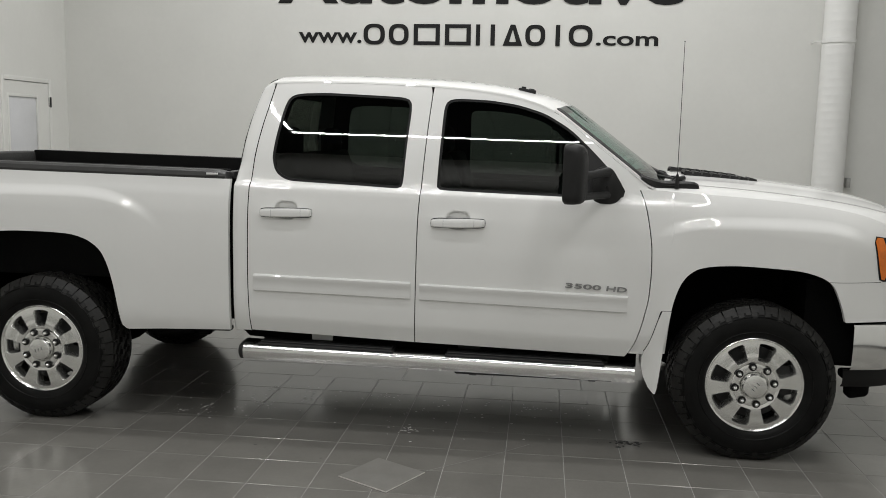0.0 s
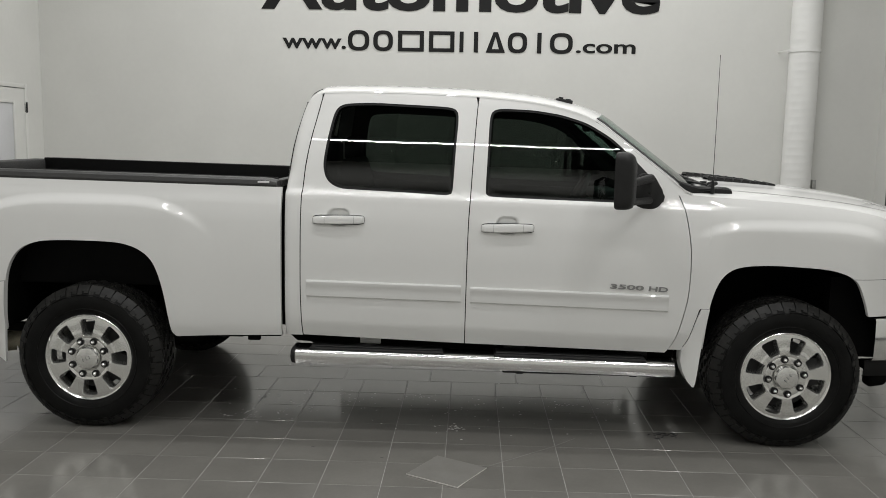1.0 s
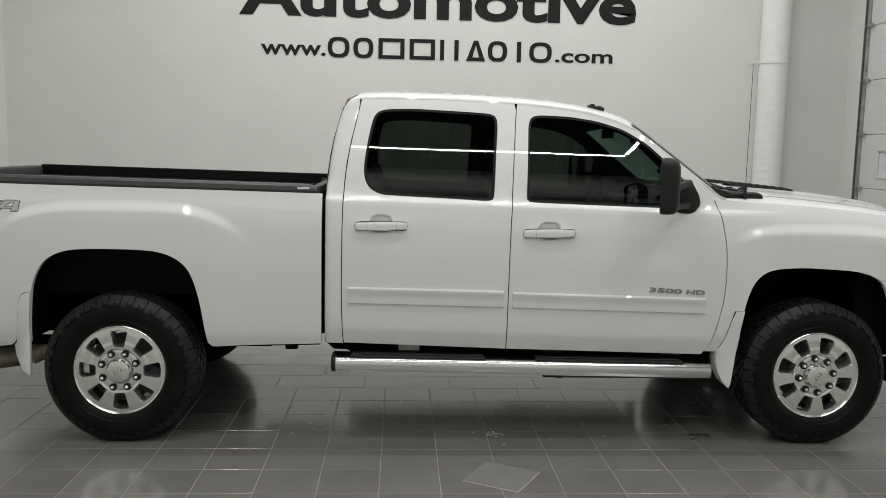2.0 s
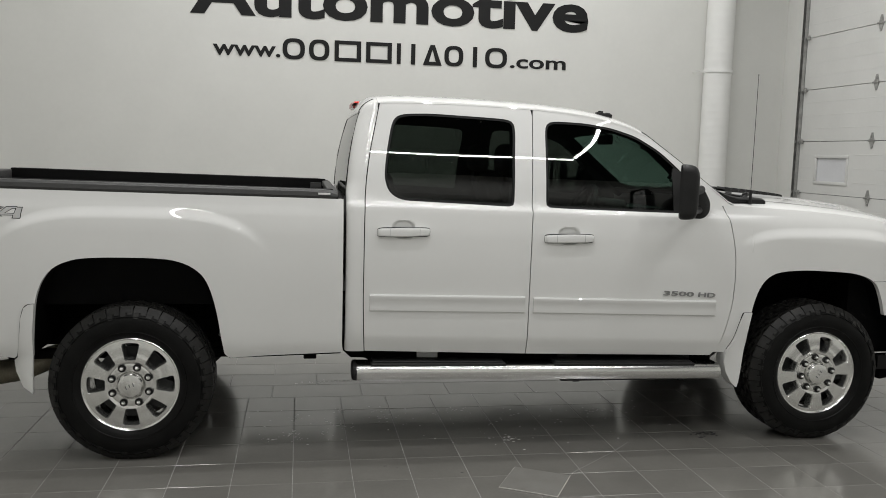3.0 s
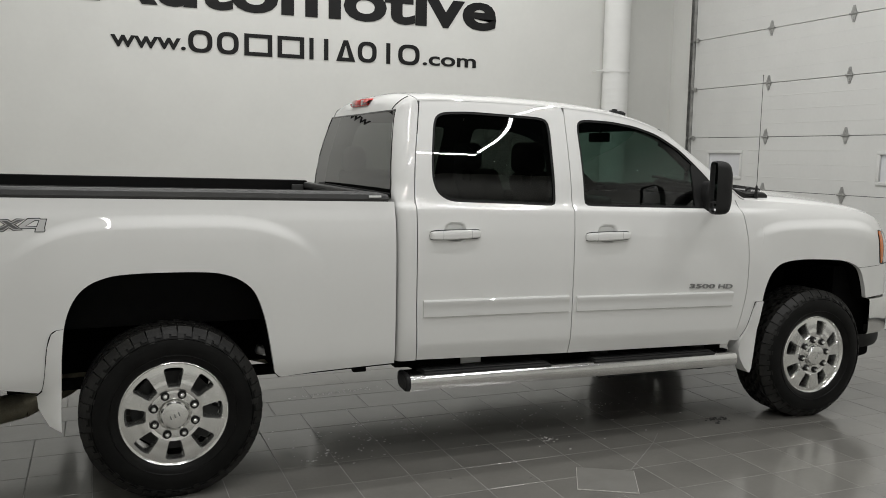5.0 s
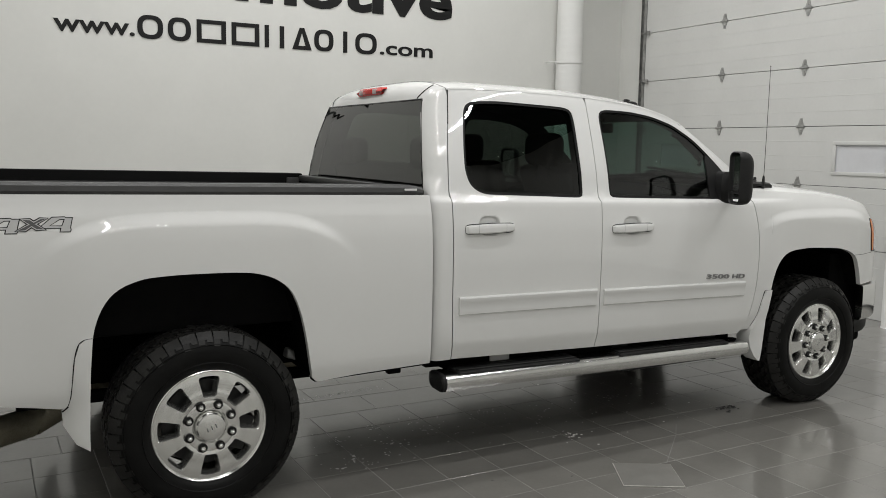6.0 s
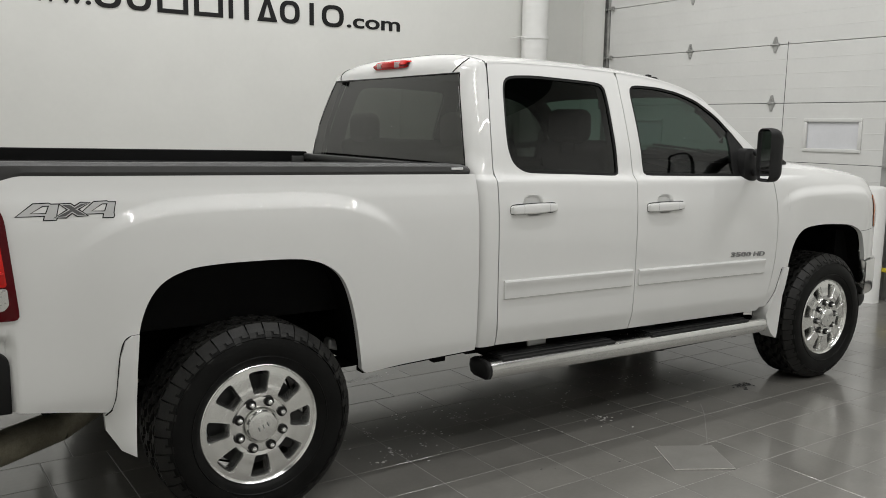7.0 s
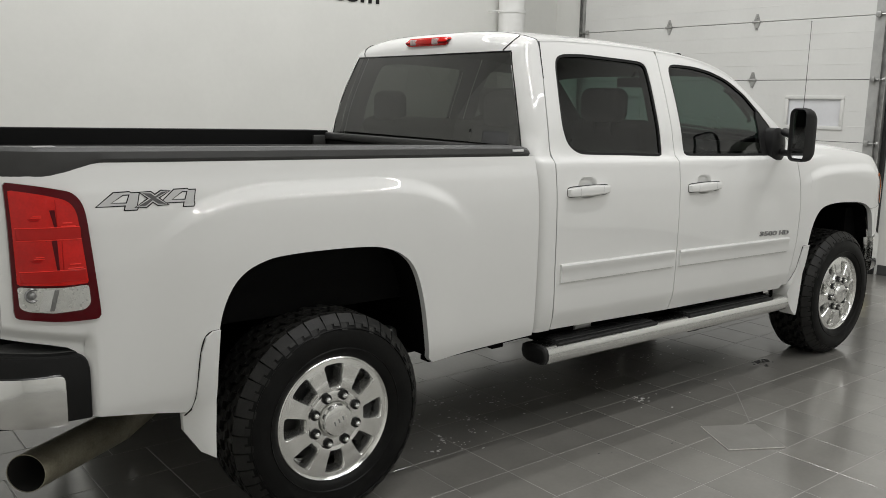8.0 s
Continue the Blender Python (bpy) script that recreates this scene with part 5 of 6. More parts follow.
def front_bumper(z0, z1, off, n=30):
    bm = bmesh.new()
    px = smooth_curve((0, 0.2, 0.4, 0.65, 1.0), (1.508, 1.64, 1.805, 1.96, 2.05))
    pw = smooth_curve((0, 0.2, 0.4, 0.65, 1.0), (0.972, 0.945, 0.862, 0.66, 0.0))
    rows = []
    for k in range(n + 1):
        t = k / n
        x, w = px(t), pw(t)
        h = z1 - z0
        sec = [(-0.05, z0), (off - 0.014, z0 + 0.004), (off - 0.003, z0 + 0.02), (off, z0 + 0.5 * h), (off - 0.002, z1 - 0.014), (off - 0.008, z1 - 0.003), (-0.02, z1)]
        nx, ny = 0.35 + 0.65 * t, 0.95 * (1 - t)
        rows.append([(x + nx * o, -(w + ny * o), z) for o, z in sec])
    return grid_mesh(rows)


fb = part("front_bumper", front_bumper(0.50, 0.742, 0.022), M_CHROME, truck, "chrome front bumper over a black air dam")
twin(fb)
part("air_dam", front_bumper(0.40, 0.497, -0.035), M_SEAL, fb)
bm = bmesh.new()
for v in box(bm, 1.51, 1.70, -0.91, -0.80, 0.425, 0.475, 0.02, 3):
    v.co.y += 0.3 * max(0.0, v.co.x - 1.6)
for v in box(bm, 1.545, 1.655, -0.89, -0.80, 0.325, 0.435, 0.022, 4):
    v.co.z += 0.35 * max(0.0, v.co.x - 1.60)
part("skid_pad", bm, M_UNDER, fb)
bm = bmesh.new()
box(bm, 1.30, 1.60, -0.88, 0.88, 0.50, 0.95)
box(bm, 1.601, 1.84, -0.70, 0.70, 0.50, 0.95)
part("nose_core", bm, M_UNDER, truck, smooth=False)

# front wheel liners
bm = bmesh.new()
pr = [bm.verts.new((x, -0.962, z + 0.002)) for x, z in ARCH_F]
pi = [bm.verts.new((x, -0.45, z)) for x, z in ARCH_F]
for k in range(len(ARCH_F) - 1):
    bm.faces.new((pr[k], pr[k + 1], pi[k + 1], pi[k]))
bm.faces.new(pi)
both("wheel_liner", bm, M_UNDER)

# pillar foot between windshield and fender
rows = []
for x in spread(0.386, 0.56, 0.02):
    zs = shoulder(max(x, 0.45)) - 0.004
    e = max(roof_edge(min(x, 0.483)) - 0.012 - 0.25 * max(0, x - 0.483), zs + 0.004)
    ws, we = s_fender(max(x, 0.45), zs), s_cab(x, e) - 0.004
    rows.append([(x, -(ws + (we - ws) * t), zs + (e - zs) * t) for t in (0, 0.35, 0.7, 1.0)] + [(x, -(we - 0.06), e + 0.012)])
both("pillar_foot", grid_mesh(rows), M_PAINT)
rows = []
for x in (0.350, 0.362, 0.374, 0.386, 0.398):
    e = roof_edge(x) - 0.004
    rows.append([(x, -(s_cab(x, e - d) - 0.004), e - d) for d in (0.036, 0.024, 0.012, 0.0)])
both("pillar_foot", grid_mesh(rows), M_PAINT)

# cowl, wipers, antenna
rows = []
for k in range(21):
    v = k / 20 * 2 - 1
    a = shield_point(1.0, v, 0.03)
    rows.append([(a[0] - 0.02, a[1], a[2] + 0.006), (a[0] + 0.03, a[1], a[2] + 0.012), (a[0] + 0.10, a[1], hood_edge(0.6) + 0.030 * (1 - v * v) - 0.002), (a[0] + 0.12, a[1], hood_edge(0.62) - 0.03)])
part("cowl", grid_mesh(rows), M_BLACK, truck, "black plastic cowl below the windshield")
for s in (-1, 1):
    bm = bmesh.new()
    pts = [(0.43, 0.892, 1.447, 1.463), (0.49, 0.886, 1.412, 1.445), (0.54, 0.880, 1.386, 1.432), (0.60, 0.872, 1.374, 1.430), (0.66, 0.866, 1.372, 1.431), (0.712, 0.860, 1.372, 1.428), (0.730, 0.856, 1.374, 1.420)]
    rows = [[(x, s * (w - 0.14), hi - 0.006), (x, s * (w - 0.06), hi + 0.006), (x, s * (w - 0.018), hi + 0.003), (x, s * (w - 0.004), hi - 0.006), (x, s * w, lo), (x, s * (w - 0.03), lo - 0.01)] for x, w, lo, hi in pts]
    rows.append([(0.736, q[1] * 0.99, min(q[2], 1.40)) for q in rows[-1]])
    part("cowl_corner", grid_mesh(rows), M_BLACK, truck)
bm = bmesh.new()
tube(bm, [(0.587, -0.30, 1.502), (0.63, -0.31, 1.488), (0.68, -0.33, 1.468)], 0.007, 8)
tube(bm, [(0.60, -0.80, 1.42), (0.615, -0.80, 1.452), (0.635, -0.80, 1.458)], 0.010, 10)
tube(bm, [(0.60, -0.83, 1.425), (0.63, -0.80, 1.446), (0.665, -0.76, 1.452)], 0.012, 10)
tube(bm, [(0.70, -0.55, 1.455), (0.62, -0.2, 1.50), (0.60, 0.1, 1.525)], 0.009, 8)
tube(bm, [(0.66, -0.72, 1.435), (0.60, -0.45, 1.475), (0.585, -0.1, 1.51)], 0.007, 8)
tube(bm, [(0.70, -0.55, 1.44), (0.70, -0.55, 1.475)], 0.02, 10)
for v in bm.verts:
    if v.co.y > -0.7:
        v.co.x, v.co.z = v.co.x - 0.05, v.co.z - 0.022
part("wiper", bm, M_BLACK, truck, "black wiper arm and blade")
ant = bmesh.new()
tube(ant, [(0.614, -0.882, 1.40), (0.614, -0.884, 1.47), (0.613, -0.886, 1.48), (0.613, -0.888, 1.80), (0.612, -0.890, 2.145)], [0.012, 0.007, 0.0019, 0.0017, 0.0014], 8)
bmesh.ops.create_uvsphere(ant, u_segments=8, v_segments=6, radius=0.0035, matrix=pose(0.612, -0.890, 2.147))
part("antenna", ant, M_BLACK, truck, "thin black whip antenna")

# ---- tow mirrors ----
MIR_A = math.radians(21)
MIR_C = Vector((0.042, -1.178, 1.475))
MIR_T = Vector((math.sin(MIR_A), math.cos(MIR_A), 0))
MIR_N = Vector((math.cos(MIR_A), -math.sin(MIR_A), 0))


def mirror_loop(half, low, high, radius, depth, lean=0.0):
    """A rounded rectangle in the mirror's plane, set back by depth."""
    pts = []
    for cu, cz, a0 in ((half - radius, high - radius, 0), (-half + radius, high - radius, 90), (-half + radius, low + radius, 180), (half - radius, low + radius, 270)):
        for k in range(7):
            a = math.radians(a0 + 15 * k)
            pts.append((cu + radius * math.cos(a), cz + radius * math.sin(a)))
    return [tuple(MIR_C + MIR_T * (u + lean) + MIR_N * depth + Vector((0, 0, z))) for u, z in pts]


shell = [(0.068, -0.138, 0.138, 0.030, 0.022), (0.070, -0.140, 0.140, 0.032, 0.002), (0.074, -0.144, 0.144, 0.036, -0.003), (0.080, -0.149, 0.149, 0.042, 0.004),
         (0.081, -0.150, 0.150, 0.045, 0.020), (0.079, -0.149, 0.147, 0.046, 0.050), (0.074, -0.146, 0.140, 0.048, 0.072), (0.064, -0.138, 0.128, 0.050, 0.088), (0.046, -0.115, 0.105, 0.045, 0.099), (0.02, -0.06, 0.05, 0.018, 0.102)]
bm = grid_mesh([mirror_loop(q[0] * 0.88, *q[1:4], q[4] * 0.92 if q[4] > 0.03 else q[4]) for q in shell], closed=True)
bm.verts.ensure_lookup_table()
bm.faces.new([bm.verts[len(bm.verts) - 28 + k] for k in range(28)])
bmesh.ops.recalc_face_normals(bm, faces=bm.faces[:])
mir = part("tow_mirror", bm, M_BLACK, truck, "large black towing mirror")
for low, high in ((-0.078, 0.132), (-0.132, -0.088)):
    bm = grid_mesh([mirror_loop(0.058, low, high, 0.018, 0.016), mirror_loop(0.057, low + 0.001, high - 0.001, 0.017, 0.012)], closed=True)
    bm.verts.ensure_lookup_table()
    bm.faces.new([bm.verts[28 + k] for k in range(28)])
    bmesh.ops.recalc_face_normals(bm, faces=bm.faces[:])
    part("mirror_glass", bm, M_MIRROR, mir, "", smooth=False)
bm = grid_mesh([mirror_loop(0.060, -0.089, -0.077, 0.003, 0.022), mirror_loop(0.060, -0.0885, -0.0775, 0.003, 0.006)], closed=True)
bm.verts.ensure_lookup_table()
bm.faces.new([bm.verts[28 + k] for k in range(28)])
part("divider", bm, M_BLACK, mir)
bm = bmesh.new()
tube(bm, [(0.11, -1.16, 1.462), (0.17, -1.08, 1.468), (0.255, -0.98, 1.482)], [0.024, 0.022, 0.024], 12)
tube(bm, [(0.12, -1.16, 1.362), (0.18, -1.06, 1.362), (0.255, -0.97, 1.362)], [0.020, 0.018, 0.020], 12)
part("arm", bm, M_BLACK, mir)
sail = dense([(0.185, 1.318), (0.29, 1.312), (0.332, 1.35), (0.332, 1.41), (0.305, 1.45), (0.275, 1.503), (0.20, 1.505), (0.175, 1.42)], 0.03)
o = around(sail, (0.25, 1.40), 48)
i = [(0.25 + (p[0] - 0.25) * 0.05, 1.40 + (p[1] - 1.40) * 0.05) for p in o]
part("mount", sheet(between(i, o, 6), lambda x, z: 0.975 - 4.0 * ((x - 0.25) ** 2 + 0.5 * (z - 1.39) ** 2), 0, 0.07, closed=True), M_BLACK, mir)
corner_panel = dense([(0.124, 1.343), (0.335, 1.338), (0.352, 1.372), (0.262, 1.490), (0.165, 1.592), (0.128, 1.60)], 0.012)
o = around(corner_panel, (0.24, 1.42), 48)
i = [(0.24 + (p[0] - 0.24) * 0.05, 1.42 + (p[1] - 1.42) * 0.05) for p in o]
part("corner_panel", sheet(between(i, o, 4), s_cab, 0.003, 0.01, closed=True), M_BLACK, mir)
tl = twin(mir)
for o in mir.children:
    c = new(o.name.split(".")[0], o.data)
    c.parent = tl

# ---- wheels ----
HUB_Z = 0.406


def rim_mesh():
    """Eight flat spokes between rounded trapezoid openings with deep sloping walls, a raised lip and a raised hub."""
    bm = bmesh.new()
    face_r, face_h = (0.110, 0.124, 0.150, 0.158, 0.20, 0.229), (0.002, 0.006, 0.006, 0.003, 0.001, -0.004)
    r0, r1, mid_r, half = 0.110, 0.229, 0.170, math.pi / 8
    edge = mid_r * half
    sector = [(r0, -edge), (r1, -edge), (r1, edge), (r0, edge)]
    opening = dense([(0.124, -0.0355), (0.2165, -0.0370), (0.2165, 0.0370), (0.124, 0.0355)], 0.012, 4)
    centre, n = (0.171, 0.0), 48
    turns = sorted({round(2 * math.pi * k / n, 6) for k in range(n)} | {round(math.atan2(v - centre[1], u - centre[0]) % (2 * math.pi), 6) for u, v in sector})
    ins, out = around(opening, centre, n, turns), around(sector, centre, n, turns)

    def place(u, v, turn, sink=0.0):
        a = turn + v / mid_r
        return Vector((u * math.cos(a), -float(np.interp(u, face_r, face_h)) + sink, u * math.sin(a)))

    count = len(turns)
    for s in range(8):
        turn = 2 * math.pi * s / 8 + half
        rows = [[bm.verts.new(place(u, v, turn)) for u, v in lp] for lp in between(ins, out, 4)]
        wall = rows[0]
        for sink, grow in ((0.0022, 0.968), (0.020, 0.86), (0.046, 0.78), (0.060, 0.775)):
            lp = [bm.verts.new(place(centre[0] + 0.004 + (u - centre[0] - 0.004) * grow, v * grow, turn, sink)) for u, v in ins]
            for k in range(count):
                j = (k + 1) % count
                bm.faces.new((wall[k], wall[j], lp[j], lp[k]))
            wall = lp
        for a, b in zip(rows, rows[1:]):
            for k in range(count):
                j = (k + 1) % count
                bm.faces.new((a[k], a[j], b[j], b[k]))
    bmesh.ops.remove_doubles(bm, verts=bm.verts[:], dist=2e-5)
    for start, path in ((r0, [(0.106, 0.0035), (0.090, 0.004), (0.076, 0.003), (0.070, -0.002), (0.064, -0.010), (0.02, -0.010)]),
                        (r1, [(0.2325, -0.0045), (0.2355, 0.003), (0.2395, 0.0065), (0.2430, 0.004), (0.2445, -0.004), (0.2425, -0.02), (0.226, -0.03), (0.222, -0.20)])):
        last = sorted((v for v in bm.verts if abs(math.hypot(v.co.x, v.co.z) - start) < 1e-4 and v.co.y < 0.005), key=lambda v: math.atan2(v.co.z, v.co.x))
        m_ = len(last)
        for r, h in path:
            ring = [bm.verts.new((r * math.cos(a), -h, r * math.sin(a))) for a in (math.atan2(v.co.z, v.co.x) for v in last)]
            for k in range(m_):
                bm.faces.new((last[k], last[(k + 1) % m_], ring[(k + 1) % m_], ring[k]))
            last = ring
    for v in bm.verts:
        v.co.x, v.co.z = v.co.x * 1.022, v.co.z * 1.022
    bmesh.ops.recalc_face_normals(bm, faces=bm.faces[:])
    return bm


def tyre_mesh():
    bm = bmesh.new()
    prof = [(0.240, 0.012), (0.252, -0.006), (0.27, -0.018), (0.31, -0.026), (0.345, -0.024), (0.372, -0.012), (0.392, 0.004), (0.400, 0.02), (0.402, 0.045), (0.403, 0.13), (0.402, 0.215),
            (0.400, 0.24), (0.392, 0.256), (0.372, 0.272), (0.31, 0.285), (0.25, 0.265), (0.232, 0.25)]
    spin(bm, prof, 72)
    # low rings and raised marks on the sidewall
    for r in (0.285, 0.362):
        y = -0.0215 if r < 0.3 else -0.0185
        spin(bm, [(r - 0.003, y + 0.001), (r, y - 0.003), (r + 0.003, y + 0.001)], 72)
    return bm


def tread_mesh():
    """Five rows of interlocking blocks and the shoulder lugs that step down the sidewalls."""
    verts, faces = [], []

    def block(pts_low, pts_high):
        b = len(verts)
        verts.extend(pts_low)
        verts.extend(pts_high)
        n = len(pts_low)
        faces.append(tuple(range(b + n, b + 2 * n)))
        for k in range(n):
            faces.append((b + k, b + (k + 1) % n, b + n + (k + 1) % n, b + n + k))

    def pt(r, a, y):
        return (r * math.cos(a), y, r * math.sin(a))

    def side_y(r, out, far):
        v = float(np.interp(r, (0.34, 0.345, 0.372, 0.392, 0.403, 0.414), (-0.025, -0.024, -0.012, 0.004, 0.018, 0.030))) - out
        return 0.268 - v if far else v

    n = 36
    step = 2 * math.pi / n
    for k in range(n):
        a0 = k * step
        for row, (y0, y1, ph) in enumerate(((0.030, 0.066, 0.0), (0.071, 0.107, 0.5), (0.112, 0.156, 0.15), (0.161, 0.197, 0.6), (0.202, 0.238, 0.1))):
            a = a0 + ph * step
            w = step * 0.91
            sk = 0.16 * step * (1 if row % 2 else -1)
            lo, hi = 0.398, 0.4165 if row in (1, 2, 3) else 0.4145
            ym = (y0 + y1) / 2
            q = [(a, y0), (a + w * 0.45, y0), (a + w * 0.5, ym - 0.004), (a + w, ym), (a + w + sk, y1), (a + w * 0.5 + sk, y1), (a + w * 0.42 + sk, ym + 0.006), (a + sk, ym + 0.002)]
            block([pt(lo, p, y) for p, y in q], [pt(hi, p, y) for p, y in q])
        # shoulder lugs: a broad head on the shoulder, then a hooked foot on the sidewall
        for far in (False, True):
            a = a0 + (0.0 if not far else 0.3) * step
            w = step * 0.935
            foot = 0.356 if k % 2 == 0 else 0.366
            for r_a, r_b, t0, t1, rise in ((0.4135, 0.399, 0.0, 1.0, 0.0055), (0.399, 0.384, 0.0, 1.0, 0.005), (0.384, 0.374, 0.0, 0.42, 0.0045), (0.384, foot, 0.55, 1.0, 0.004)):
                p0, p1 = a + w * t0, a + w * t1
                block([pt(r_a, p0, side_y(r_a, -0.004, far)), pt(r_a, p1, side_y(r_a, -0.004, far)), pt(r_b, p1, side_y(r_b, -0.004, far)), pt(r_b, p0, side_y(r_b, -0.004, far))],
                      [pt(r_a, p0 + 0.002, side_y(r_a, rise, far)), pt(r_a, p1 - 0.002, side_y(r_a, rise, far)), pt(r_b, p1 - 0.002, side_y(r_b, rise, far)), pt(r_b, p0 + 0.002, side_y(r_b, rise, far))])
    bm = bmesh.new()
    me = bpy.data.meshes.new("tmp")
    me.from_pydata(verts, [], faces)
    bm.from_mesh(me)
    bpy.data.meshes.remove(me)
    bmesh.ops.recalc_face_normals(bm, faces=bm.faces[:])
    return bm


wheel = part("wheel", rim_mesh(), M_STEEL, truck, "polished eight-spoke alloy wheel with an all-terrain tyre")
part("tyre", tyre_mesh(), M_RUBBER, wheel, "black tyre")
part("tread", tread_mesh(), M_TREAD, wheel, "dusty tread blocks", smooth=False)
bm = bmesh.new()
spin(bm, [(0.001, -0.034), (0.045, -0.033), (0.058, -0.029), (0.064, -0.020), (0.065, 0.008)], 40)
part("centre_cap", bm, M_STEEL, wheel)
bm = bmesh.new()
for k in range(3):
    box(bm, -0.010, 0.010, -0.0345, -0.032, -0.003, 0.003, 0.001, 1, m=pose(-0.014 + k * 0.014, 0, -0.014 + k * 0.014, 0, 48, 0))
part("centre_badge", bm, M_DIRT, wheel, "plain grey shapes on the cap")
bm = bmesh.new()
bmesh.ops.create_cone(bm, cap_ends=True, segments=6, radius1=0.0115, radius2=0.0105, depth=0.018, matrix=pose(0, -0.010, 0, 90, 0, 0))
bmesh.ops.create_uvsphere(bm, u_segments=12, v_segments=8, radius=0.0098, matrix=pose(0, -0.0185, 0))
# flat black ring painted in for the shaded recess round each nut
shade_bm = bmesh.new()
spin(shade_bm, [(0.0200, -0.002), (0.0200, -0.0085), (0.0118, -0.0085), (0.0118, -0.002)], 18)
shade_ring = part("lug_seat", shade_bm, M_SEAL, wheel)
lug_me = None
for k in range(8):
    a = 2 * math.pi * k / 8 + 0.033
    if lug_me is None:
        o = part("lug_nut", bm, M_STEEL, wheel)
        lug_me = o.data
    else:
        o = new("lug_nut", lug_me)
        o.parent = wheel
    o.location = (0.0985 * math.cos(a), -0.004, 0.0985 * math.sin(a))
    q = shade_ring if k == 0 else new("lug_seat", shade_ring.data)
    q.parent, q.location = wheel, (0.0985 * math.cos(a), -0.0035, 0.0985 * math.sin(a))
bm = bmesh.new()
spin(bm, [(0.001, 0.075), (0.19, 0.075), (0.19, 0.10), (0.10, 0.10), (0.10, 0.20), (0.001, 0.20)], 40)
box(bm, 0.10, 0.2, 0.05, 0.14, -0.08, 0.08, 0.01)
part("brake_disc", bm, M_DARKMETAL, wheel)


def place_wheel(m, first=False):
    if first:
        wheel.matrix_basis = m
        return wheel
    return copy_thing(wheel, m)


WHEEL_W = 1.005
place_wheel(pose(-2.863, -WHEEL_W, HUB_Z, 0, 22.4, 0), True)
place_wheel(pose(1.041, -WHEEL_W, HUB_Z, 0, -6.6, 0))
place_wheel(pose(-2.863, WHEEL_W, HUB_Z, 0, 31, 180))
place_wheel(pose(1.041, WHEEL_W, HUB_Z, 0, 12, 180))

# ---- step bars ----
SB = [(-1.69, 0.445), (-1.2, 0.440), (-0.6, 0.432), (0.0, 0.425), (0.40, 0.42), (0.435, 0.4195)]
sec = [(0.0, -0.046), (0.022, -0.040), (0.036, -0.018), (0.038, 0.006), (0.032, 0.026), (0.018, 0.039), (-0.02, 0.045), (-0.10, 0.045), (-0.125, 0.03), (-0.13, 0.0), (-0.12, -0.03), (-0.09, -0.044)]
rows = []
for x, z in SB:
    s = 1.0 if x < 0.43 else 0.96
    rows.append([(x, -(0.965 + a * s), z + b * s) for a, b in sec])
bm = grid_mesh(rows, closed=True)
bm.verts.ensure_lookup_table()
bm.faces.new([bm.verts[k] for k in range(12)])
bm.faces.new([bm.verts[len(bm.verts) - 12 + k] for k in range(12)])
bmesh.ops.recalc_face_normals(bm, faces=bm.faces[:])
bar = part("step_bar", bm, M_BAR, truck, "polished oval step bar with black tread pads")
rows = [[(x, -(0.965 + a * q), 0.445 + b * q) for a, b in sec] for x, q in ((-1.688, 1.03), (-1.706, 1.0), (-1.714, 0.8))]
bm = grid_mesh(rows, closed=True)
bm.verts.ensure_lookup_table()
bm.faces.new([bm.verts[len(bm.verts) - 12 + k] for k in range(12)])
part("end_cap", bm, M_BLACK, bar)
for x0, x1 in ((-1.60, -0.86), (-0.56, 0.27)):
    bm = bmesh.new()
    za, zb = float(np.interp(x0, *zip(*SB))), float(np.interp(x1, *zip(*SB)))
    for k in range(5):
        y0 = -0.985 + k * 0.025
        vs = box(bm, x0, x1, y0, y0 + 0.02, 0.040, 0.058 if k else 0.052, 0.003, 1)
    vs = box(bm, x0 - 0.01, x1 + 0.01, -0.988, -0.85, 0.036, 0.050, 0.004, 1)
    for v in bm.verts:
        v.co.z += za + (zb - za) * (v.co.x - x0) / (x1 - x0)
    part("tread_pad", bm, M_BLACK, bar, "black ribbed tread pad")
for x in (-1.28, -0.45, 0.25):
    bm = bmesh.new()
    zz = float(np.interp(x, *zip(*SB)))
    box(bm, x - 0.05, x + 0.05, -0.86, -0.60, zz - 0.02, zz + 0.02, 0.006)
    box(bm, x - 0.06, x + 0.06, -0.845, -0.83, zz - 0.02, 0.60, 0.004)
    part("bracket", bm, M_PAINT if x < -1 else M_DARKMETAL, bar, "white-painted bracket" if x < -1 else "dark bracket")
bm = bmesh.new()
box(bm, -0.52, 0.33, -0.95, -0.86, 0.366, 0.396, 0.01)
box(bm, -0.44, -0.40, -0.93, -0.88, 0.357, 0.37, 0.004)
box(bm, 0.20, 0.24, -0.93, -0.88, 0.357, 0.37, 0.004)
part("under_bracket", bm, M_BLACK, bar)
tb = twin(bar)
for o in bar.children:
    c = new(o.name.split(".")[0], o.data)
    c.parent = tb

# ---- underbody ----
bm = bmesh.new()
for s in (-1, 1):
    box(bm, -3.95, 1.75, s * 0.42 - 0.04, s * 0.42 + 0.04, 0.50, 0.66, 0.01)
for x in (-3.4, -2.2, -1.2, -0.2, 0.6):
    box(bm, x - 0.05, x + 0.05, -0.42, 0.42, 0.52, 0.62, 0.01)
part("chassis", bm, M_UNDER, truck, smooth=False)
bm = bmesh.new()
tube(bm, [(-2.863, -0.85, HUB_Z), (-2.863, 0.85, HUB_Z)], 0.055, 14)
bmesh.ops.create_uvsphere(bm, u_segments=20, v_segments=12, radius=0.17, matrix=pose(-2.863, 0.0, HUB_Z - 0.02))
